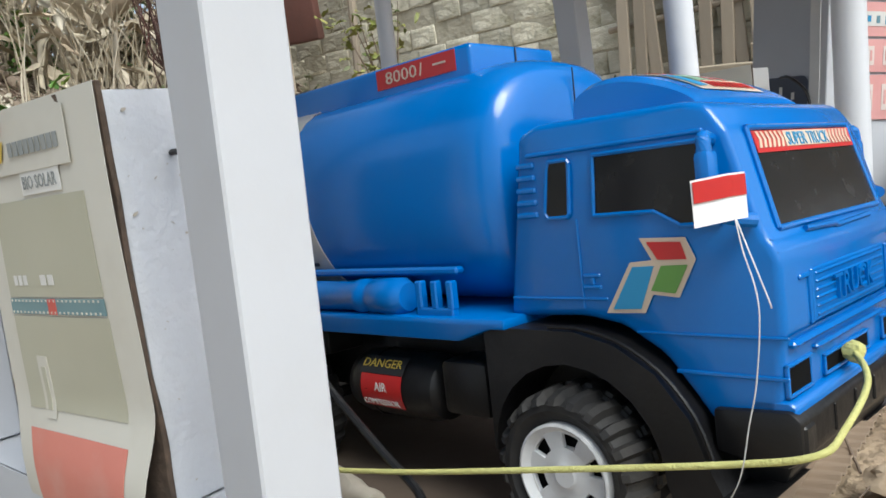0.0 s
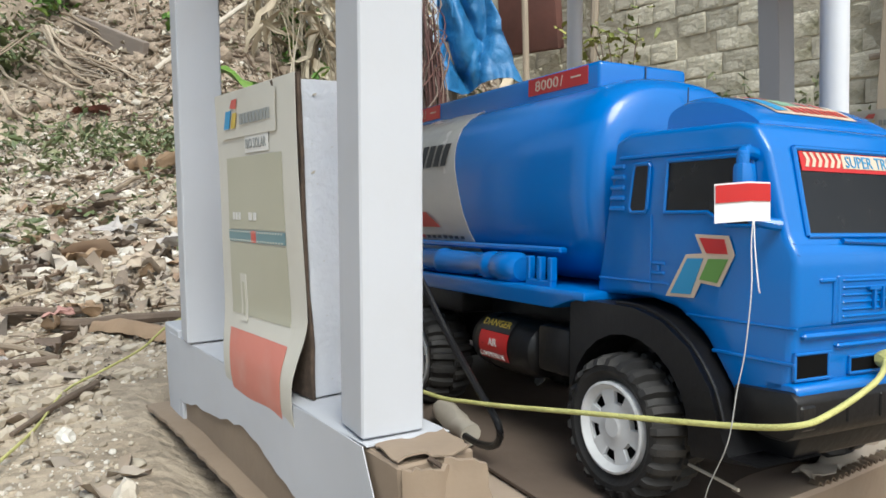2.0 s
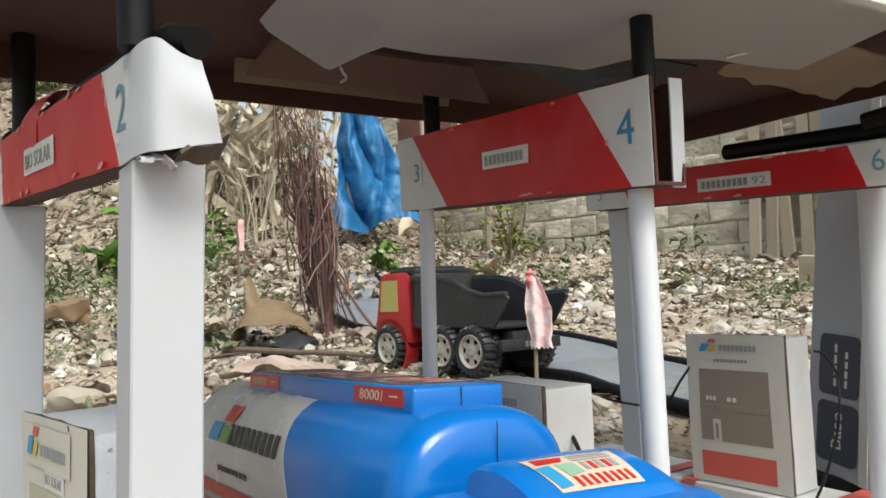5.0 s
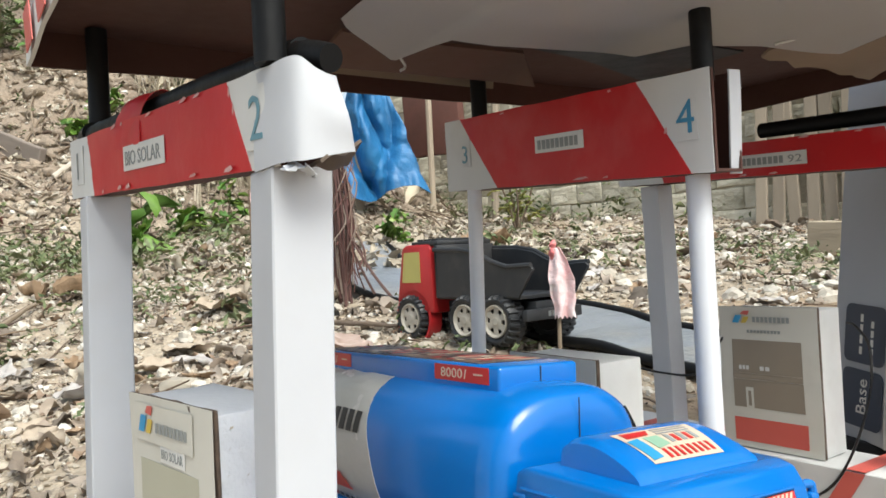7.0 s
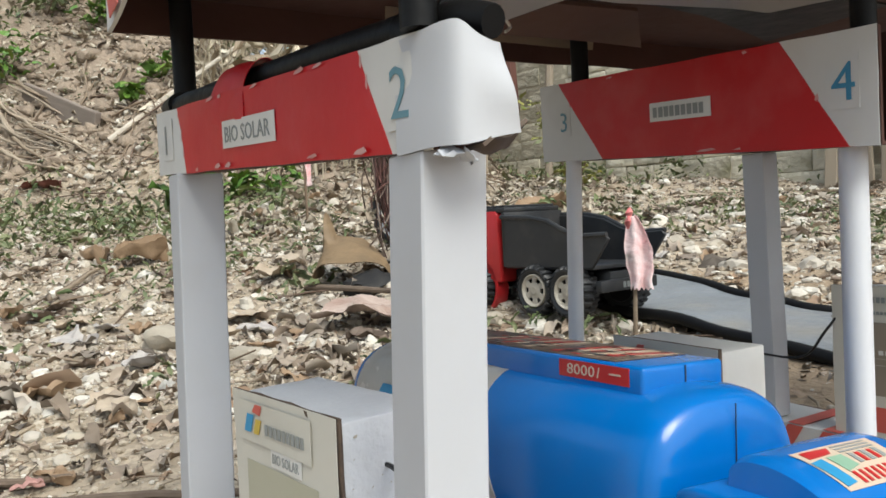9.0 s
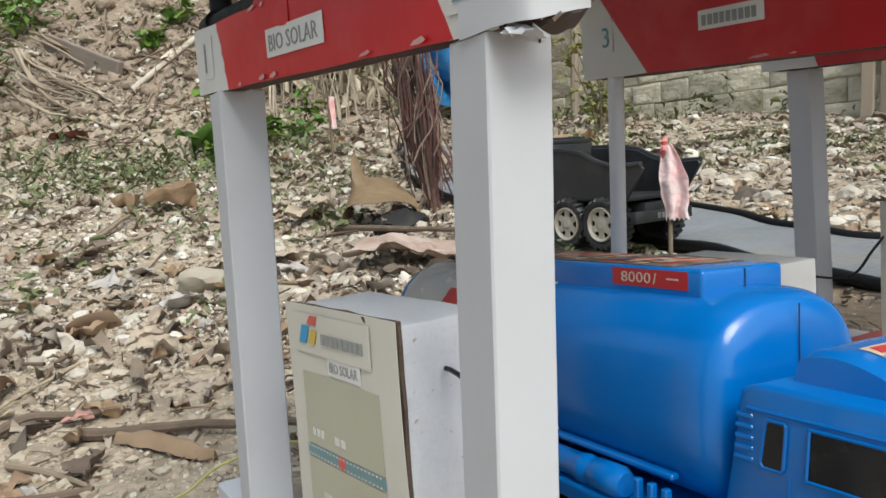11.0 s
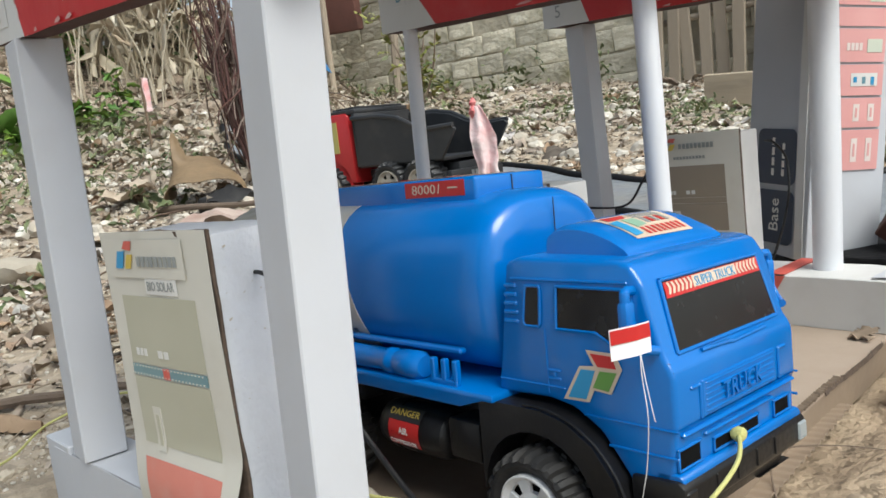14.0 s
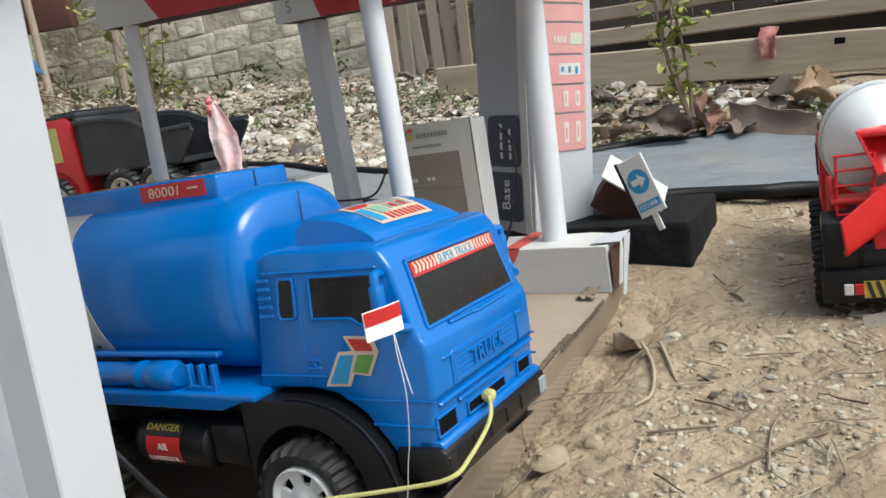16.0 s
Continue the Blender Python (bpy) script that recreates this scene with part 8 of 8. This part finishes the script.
# large single leaves, stones and branches
def big_leaf(name, label, at, turn, size, material, curl, tilt_=(0, 0)):
    off = Vector((at[0] * 7, at[1] * 7, 0))

    def f(u, v):
        edge = max(0.05, math.sin(math.pi * (0.03 + 0.94 * u)) ** 0.8) * (1 + 0.25 * noise.noise(Vector((u * 5, v * 3, at[0] * 9))))
        p = Vector(((u - 0.5) * size * 1.6, (v - 0.5) * size * 0.85 * edge + 0.06 * size * math.sin(4 * u), size * (curl * ((2 * v - 1) ** 2) * (0.4 + 0.6 * u) + 0.12 * math.sin(3 * u))))
        return p + noise.noise_vector(p * (2.2 / size) + off) * size * 0.20 + noise.noise_vector(p * (6.0 / size) + off) * size * 0.07
    own = sheet(f, 22, 14, 0.0009)
    return solo(name, own, material, label, "leaf", smooth=60, m=pose(*at, tilt_[0], tilt_[1], turn))


def curled(u, v):
    a = math.pi * (0.03 + 0.94 * v)
    tip_ = 0.14 * step01(0.4, 1.0, u) * math.exp(-((v - 0.20) / 0.07) ** 2)
    rim = 0.012 * math.sin(9 * v) * (1 - u)
    return noisy((-0.145 * math.cos(a) * (1 - 0.12 * u), 0.20 * u - 0.03 * math.sin(a), (0.125 + 0.095 * u + rim) * math.sin(a) ** 0.6 * (1 - 0.30 * v) + tip_), 11, 0.016)


own = sheet(curled, 22, 16, 0.002)
solo("curled_leaf", own, mat("tan_dry_leaf", (0.235, 0.160, 0.085), 0.65, (0.13, 0.088, 0.048), 10, 0.6, 0.004, 40), "large arched tan dry leaf standing on the litter", "leaf", smooth=60, m=pose(-2.47, 1.08, ground_z(-2.47, 1.08) + 0.005, 0, 0, 62))
big_leaf("fallen_leaf", "large pinkish dry leaf lying on gravel", (-1.95, 0.93, ground_z(-1.95, 0.93) + 0.03), 62, 0.23, M_PINKLEAF, 0.10, (8, 6))
M_GREYLEAF = mat("grey_dry_leaf", (0.33, 0.30, 0.28), 0.75, (0.44, 0.41, 0.38), 14, 0.6, 0.003, 40)
M_PALELEAF = mat("pale_tan_leaf", (0.46, 0.385, 0.295), 0.75, (0.33, 0.26, 0.19), 14, 0.6, 0.003, 40)


def bark_curl(u, v):
    """A long curved flake of bark, arched across and drooping at one end."""
    x, y = -1.275 + 0.185 * u, 0.075 + 0.115 * u
    side = (v - 0.5) * 0.044 * math.sin(math.pi * (0.12 + 0.80 * u))
    z = ground_z(x, y, False) + 0.016 * math.sin(math.pi * v) + 0.012 * math.sin(math.pi * u) + 0.001
    return noisy((x + 0.53 * side, y - 0.85 * side, z), 30, 0.004)


solo("bark_piece", sheet(bark_curl, 22, 10, 0.0016), M_DRYLEAF, "long curved brown bark flake beside a branch", "bark", smooth=60)
big_leaf("fallen_leaf", "small pinkish dry leaf beside a branch", (-1.405, 0.025, ground_z(-1.405, 0.025) + 0.012), 70, 0.034, mat("rosy_dry_leaf", (0.42, 0.24, 0.21), 0.75, (0.34, 0.18, 0.15), 20, 0.6, 0.002, 60), 0.3, (12, 0))
for k, (x, y, s, t) in enumerate(((-3.68, 0.36, 0.11, 20), (-3.50, 0.53, 0.14, 100), (-2.60, 0.19, 0.10, 60), (-2.30, 0.47, 0.10, 30), (-2.80, 0.93, 0.17, 140), (-2.95, 1.03, 0.15, 10), (-1.95, 0.62, 0.08, 75), (-2.15, 0.33, 0.09, 120), (-1.70, 0.20, 0.07, 40), (-2.45, 0.70, 0.13, 200))):
    big_leaf("fallen_leaf", ("brown curled dry leaf on the gravel", "crumpled grey dry leaf on the gravel", "pale tan dry leaf on the gravel")[(0, 0, 1, 0, 2, 2, 0, 1, 2, 2)[k]], (x, y, ground_z(x, y) + 0.12 * s), t, s, (M_DRYLEAF, M_GREYLEAF, M_PALELEAF)[(0, 0, 1, 0, 2, 2, 0, 1, 2, 2)[k]], (0.7, 0.8, 0.15, 0.3, 0.1, 0.2, 0.2, 0.3, 0.2, 0.15)[k], (15 * (k % 3) - 10, 8))
LEAVES = []
for k in range(9):
    ob = big_leaf("fallen_leaf", "crumpled dry leaf lying on the gravel", (-2.1 - 0.13 * k, 0.75 - 0.09 * k, ground_z(-2.1 - 0.13 * k, 0.75 - 0.09 * k) + 0.012), 41 * k, 0.075 + 0.008 * (k % 4), (M_DRYLEAF, M_GREYLEAF, M_PALELEAF, mat("dark_brown_leaf", (0.10, 0.072, 0.055), 0.7, (0.17, 0.125, 0.09), 14, 0.6, 0.003, 40))[k % 4], 0.1 + 0.09 * (k % 5), (8 * (k % 3) - 6, 6))
    LEAVES.append(ob)
rs = random.Random(404)
n = 0
while n < 90:
    u, w = rs.uniform(1.45, 4.4), rs.uniform(-1.6, 2.6)
    x, y = AHEAD.x * u + ASIDE.x * w, AHEAD.y * u + ASIDE.y * w
    if on_deck(x, y, 0.1) or min((Vector((x, y)) - q.to_2d()).length - q.z for q in LINE[::2]) < 0.04 or (Vector((x, y)) - Vector((-1.6, 1.33))).length < 0.35:
        continue
    src = LEAVES[rs.randrange(9)]
    ob = new("fallen_leaf", src.data)
    ob.matrix_world = pose(x, y, ground_z(x, y) + 0.010, rs.uniform(-22, 22), rs.uniform(-22, 22), rs.uniform(0, 360)) @ Matrix.Scale(rs.uniform(0.35, 0.95), 4)
    tagged(ob, "crumpled dry leaf lying on the gravel", "leaf", "fallen leaves")
    n += 1
big_leaf("fallen_leaf", "dark red-brown dry leaf on the bank", (-5.54, 0.25, ground_z(-5.54, 0.25) + 0.02), 50, 0.17, mat("dark_red_leaf", (0.13, 0.035, 0.02), 0.6, (0.09, 0.03, 0.02), 9), 0.3)
big_leaf("fallen_leaf", "brown dry leaf lying behind the mat", (-3.2, 2.5, ground_z(-3.2, 2.5) + 0.03), 100, 0.22, M_DRYLEAF, 0.3)
rs = random.Random(415)
for k in range(46):
    x, y = rs.uniform(-1.3, 0.6), rs.uniform(2.25, 3.1)
    ob = new("fallen_leaf", LEAVES[rs.randrange(9)].data)
    ob.matrix_world = pose(x, y, ground_z(x, y) + 0.012, rs.uniform(-35, 35), rs.uniform(-35, 35), rs.uniform(0, 360)) @ Matrix.Scale(rs.uniform(0.4, 1.1), 4)
    tagged(ob, "crumpled dry leaf lying on the gravel", "leaf", "fallen leaves")
for k, (x, y, s) in enumerate(((-0.42, 2.30, 0.075), (-0.28, 2.24, 0.085), (-0.12, 2.30, 0.07), (-0.62, 2.26, 0.06), (-0.36, 2.50, 0.065), (0.02, 2.62, 0.08))):
    big_leaf("fallen_leaf", "dark brown curled dry leaf by the tarpaulin", (x, y, ground_z(x, y) + 0.025), 60 * k + 15, s, (M_DRYLEAF, mat("dark_dry_leaf", (0.12, 0.085, 0.065), 0.7, (0.20, 0.14, 0.10), 14, 0.6, 0.003, 40))[k % 2], 0.5, (12, 10))
big_leaf("fallen_leaf", "brown curled dry leaf near the timber", (-0.16, 2.72, ground_z(-0.16, 2.72) + 0.03), 150, 0.10, M_DRYLEAF, 0.5, (25, 10))
big_leaf("fallen_leaf", "brown curled dry leaf near the timber", (-0.55, 2.36, ground_z(-0.55, 2.36) + 0.02), 30, 0.08, M_DRYLEAF, 0.5, (40, 0))


def rock(at, r, label, seed, material=None):
    own = bmesh.new()
    bmesh.ops.create_icosphere(own, subdivisions=3, radius=r)
    for v in own.verts:
        v.co = noisy(noisy(v.co + Vector((seed, 0, 0)), 0.9 / r, r * 0.5), 3.0 / r, r * 0.16) - Vector((seed, 0, 0))
        v.co.z *= 0.6
    x, y = at
    return solo("rock", own, material or M_STONE, label, "rock", "rocks", smooth=40, m=pose(x, y, ground_z(x, y) + r * 0.12))


# no real stone: black lump added as the shade inside the curled leaf
rock((-2.40, 1.11), 0.095, "added black lump for the shaded hollow under the curled leaf", 3, M_RUBBER)
for k, (x, y, r) in enumerate(((-0.150, 0.945, 0.012), (-0.617, 0.083, 0.013), (-1.10, 0.30, 0.020), (-2.21, 0.29, 0.045), (-2.42, 0.44, 0.085), (-1.95, 0.55, 0.05), (-0.10, 2.85, 0.07), (-1.0, 2.9, 0.05), (0.25, 2.9, 0.09), (-0.10, 0.80, 0.007), (-0.02, 0.70, 0.006))):
    rock((x, y), r, "pale weathered stone lying on the soil", k * 3.1)


def branch(points, r, label, material=M_TWIG):
    pts = smooth_path([(x, y, ground_z(x, y) + up) for x, y, up in points], 6)
    own = tube([noisy(p, 12, r * 0.6) for p in pts], r, 8, None, r * 0.5)
    solo("branch", own, material, label, "branch", "branches")


branch([(-1.46, -0.20, 0.012), (-1.45, -0.13, 0.014), (-1.45, -0.06, 0.020), (-1.43, 0.01, 0.018), (-1.41, 0.10, 0.010)], 0.012, "rough dry branch lying on the soil", M_BRANCH)
branch([(-1.33, 0.03, 0.010), (-1.24, 0.13, 0.013), (-1.15, 0.26, 0.014), (-1.06, 0.38, 0.012)], 0.011, "rough dry branch lying on the soil", M_BRANCH)
branch([(-0.93, 0.065, 0.006), (-0.85, 0.028, 0.007), (-0.76, -0.018, 0.005)], 0.0055, "thin dry stick lying on the soil", M_BRANCH)
branch([(-1.30, -0.08, 0.008), (-1.19, -0.012, 0.008), (-1.12, 0.02, 0.006)], 0.007, "thin dry stick lying on the soil")
branch([(-2.52, 0.07, 0.01), (-2.39, 0.16, 0.012), (-2.25, 0.27, 0.01)], 0.006, "thin dry stick lying on the soil")
branch([(-3.19, 0.19, 0.02), (-3.35, 0.28, 0.03), (-3.52, 0.39, 0.03)], 0.014, "pale split stick lying on the litter")
branch([(-2.56, 0.94, 0.02), (-2.22, 1.09, 0.035), (-1.93, 1.21, 0.02)], 0.012, "rough dry branch behind the pumps", M_BRANCH)
solo("dead_stalk", tube([(-5.73, 0.70, ground_z(-5.73, 0.70) + 0.02), (-5.86, 1.32, 1.57), (-6.04, 1.77, 1.91), (-6.2, 2.1, 2.14)], 0.022, 8, None, 0.014), mat("bleached_stalk", (0.55, 0.50, 0.42), 0.8, (0.42, 0.37, 0.30), 8, 0.6, 0.003, 30), "long pale dead stalk leaning on the bank", "branch", "branches")
timber((-7.0, 0.25, ground_z(-6.9, 0.3) + 0.10), (-5.98, 0.66, ground_z(-6.0, 0.66) + 0.06), 0.05, 0.16, "old grey plank lying on the bank", mat("grey_old_plank", (0.27, 0.225, 0.185), 0.9, (0.15, 0.12, 0.10), 5, 0.7, 0.006, 30, stretch=(0.15, 1, 1)), 9)
for k in range(14):
    rs = random.Random(300 + k)
    x, y = rs.uniform(-7.6, -6.2), rs.uniform(-0.2, 1.6)
    a = rs.uniform(-0.5, 0.9)
    branch([(x, y, 0.03), (x + 0.3 * math.cos(a), y + 0.3 * math.sin(a), 0.05), (x + 0.62 * math.cos(a + 0.1), y + 0.62 * math.sin(a + 0.1), 0.03)], 0.012, "dry pale stalk lying on the bank")
for k in range(9):
    branch([(-4.2 - 0.05 * k, -1.35 + 0.02 * k, 0.05 + 0.03 * k), (-4.6, -0.95 + 0.05 * k, 0.15 + 0.03 * k), (-5.1, -0.75 + 0.09 * k, 0.30 + 0.05 * k)], 0.009, "dry grey palm stalk heaped on the bank")
for k in range(26):
    rs = random.Random(500 + k)
    x, y = rs.uniform(-6.7, -5.6), rs.uniform(-0.1, 0.45)
    branch([(x - 0.45, y - 0.22, 0.10 + 0.08 * rs.random()), (x - 0.2, y - 0.1 + rs.uniform(-0.04, 0.04), 0.08 + 0.05 * rs.random()), (x + 0.3 * rs.random(), y + 0.16, 0.02)], rs.uniform(0.007, 0.016), "dry grey palm stalk heaped on the bank", M_WOOD if k % 3 else M_TWIG)
own = prism([(-0.222, 0.925), (-0.182, 0.915), (-0.178, 0.960), (-0.198, 1.000), (-0.228, 0.975)], -0.046, -0.022, 0.004, "z", 2)
bmesh.ops.subdivide_edges(own, edges=[e for e in own.edges if e.calc_length() > 0.012], cuts=4, use_grid_fill=True)
for v in own.verts:
    v.co = noisy(noisy(v.co, 40, 0.006), 120, 0.002)
solo("rock", own, M_SOILSTONE, "flat sandy brown stone beside the cardboard platform", "rock", "rocks", smooth=40)
rock((-0.182, 0.605), 0.017, "broken sandy brown stone beside the platform", 7.7, M_SOILSTONE)
rock((-0.152, 0.648), 0.012, "broken sandy brown stone beside the platform", 9.1, M_SOILSTONE)
branch([(-0.18, 0.912, 0.004), (-0.141, 0.835, 0.006), (-0.124, 0.765, 0.006), (-0.135, 0.735, 0.003)], 0.0028, "thin pale curved root on the sand", M_PALEROOT)
branch([(-0.157, 0.916, 0.004), (-0.13, 0.86, 0.006), (-0.108, 0.812, 0.003)], 0.0028, "thin pale curved root on the sand", M_PALEROOT)
branch([(-0.106, 0.678, 0.003), (-0.07, 0.688, 0.005), (-0.039, 0.703, 0.003)], 0.0018, "thin dark stick on the sand", M_BRANCH)
branch([(-0.200, 0.600, 0.004), (-0.232, 0.660, 0.020), (-0.205, 0.72, 0.018), (-0.16, 0.76, 0.006)], 0.0011, "thin dark wiry stem by the platform edge", M_BRANCH)
branch([(-0.226, 0.515, 0.012), (-0.205, 0.500, 0.003), (-0.188, 0.525, 0.003), (-0.185, 0.575, 0.006)], 0.0010, "thin dark wiry stem by the platform edge", M_BRANCH)
branch([(0.02, 0.62, 0.003), (0.012, 0.70, 0.004), (0.02, 0.76, 0.003)], 0.0018, "pale dry stick on the sand")
branch([(0.06, 0.70, 0.003), (0.02, 0.66, 0.004), (-0.03, 0.60, 0.003)], 0.0016, "pale dry stick on the sand")
# debris behind the tarpaulin road and a rag on the timber
M_BARK = mat("dark_bark_sheet", (0.115, 0.082, 0.066), 0.8, (0.19, 0.14, 0.11), 10, 0.6, 0.006, 30)
own = sheet(lambda u, v: noisy((-0.315 + 0.225 * u, 2.215 - 0.02 * u + 0.05 * math.sin(1.9 * v) + 0.012 * math.sin(5 * u), ground_z(-0.315 + 0.225 * u, 2.22) - 0.005 + (0.125 - 0.030 * u) * v), 16, 0.012), 18, 10, 0.004)
solo("bark_piece", own, M_BARK, "dark curved piece of dry bark by the tarpaulin", "bark", smooth=60)
big_leaf("fallen_leaf", "large dark brown pointed dry leaf standing by the tarpaulin", (-0.475, 2.14, ground_z(-0.475, 2.14) + 0.055), 35, 0.10, M_BARK, 0.5, (66, 25))
big_leaf("fallen_leaf", "reddish brown crumpled dry leaf by the sapling", (-0.40, 2.27, ground_z(-0.40, 2.27) + 0.045), 110, 0.11, mat("russet_leaf", (0.20, 0.105, 0.07), 0.7, (0.30, 0.18, 0.125), 12, 0.6, 0.004, 40), 0.6, (40, -10))
big_leaf("fallen_leaf", "russet upright dry leaf before the timber", (-0.15, 2.76, ground_z(-0.15, 2.76) + 0.06), 70, 0.14, M_DRYLEAF, 0.35, (58, 12))
big_leaf("fallen_leaf", "tan upright dry leaf before the timber", (-0.23, 2.74, ground_z(-0.23, 2.74) + 0.05), 150, 0.13, M_PALELEAF, 0.4, (50, -14))
rag = sheet(lambda u, v: noisy(noisy((-0.385 + (0.085 - 0.03 * v) * u + 0.02 * (1 - v) * math.sin(4 * u), 3.262 - 0.012 * math.sin(7 * u + 2 * v) + 0.05 * (1 - step01(0.0, 0.35, v)), 0.378 - 0.095 * v - 0.02 * v * math.sin(3 * u) + 0.012 * (1 - v)), 14, 0.012), 40, 0.004), 18, 18, 0.003)
solo("cloth_rag", rag, mat("faded_pink_rag", (0.29, 0.07, 0.065), 0.85, (0.42, 0.21, 0.18), 12, 0.5, 0.004, 60), "faded pinkish red rag draped over the timber", "cloth", smooth=60)
# leaves, pebbles and sticks in front of the first island
rs = random.Random(611)
n = 0
while n < 46:
    x, y = rs.uniform(-2.3, -0.95), rs.uniform(-0.35, 0.55)
    if on_deck(x, y, 0.06) or (x > -1.15 and y > 0.05):
        continue
    src = LEAVES[rs.randrange(9)]
    ob = new("fallen_leaf", src.data)
    ob.matrix_world = pose(x, y, ground_z(x, y) + 0.006, rs.uniform(-25, 25), rs.uniform(-25, 25), rs.uniform(0, 360)) @ Matrix.Scale(rs.uniform(0.22, 0.62), 4)
    tagged(ob, "small crumpled dry leaf lying on the soil", "leaf", "fallen leaves")
    n += 1
for k, (x, y, r) in enumerate(((-2.25, -0.10, 0.035), (-1.84, -0.03, 0.022), (-1.66, 0.12, 0.020), (-1.20, 0.02, 0.018), (-1.45, 0.30, 0.016), (-1.52, -0.12, 0.017), (-1.10, 0.12, 0.012), (-1.34, 0.02, 0.011))):
    rock((x, y), r, "pale weathered stone lying on the soil", 50 + k * 3.1)
branch([(-1.90, 0.19, 0.012), (-1.69, -0.02, 0.014), (-1.53, -0.16, 0.010), (-1.46, -0.22, 0.008)], 0.0045, "long thin straw-coloured stick on the soil", M_PALEROOT)
branch([(-1.17, -0.16, 0.008), (-1.13, -0.05, 0.010), (-1.10, 0.025, 0.008)], 0.011, "rough broken stick lying on the soil", M_BRANCH)
own = torn(lambda u, v: (-0.545 + 0.03 * u, 0.46 + 0.02 * v, 0.004 + 0.02 * u * v + 0.004 * math.sin(6 * u)), 6, 5, 61, 0.0006, 0.003)
solo("paper_scrap", own, M_STICKWHITE, "crumpled white paper scrap under the truck", "paper")
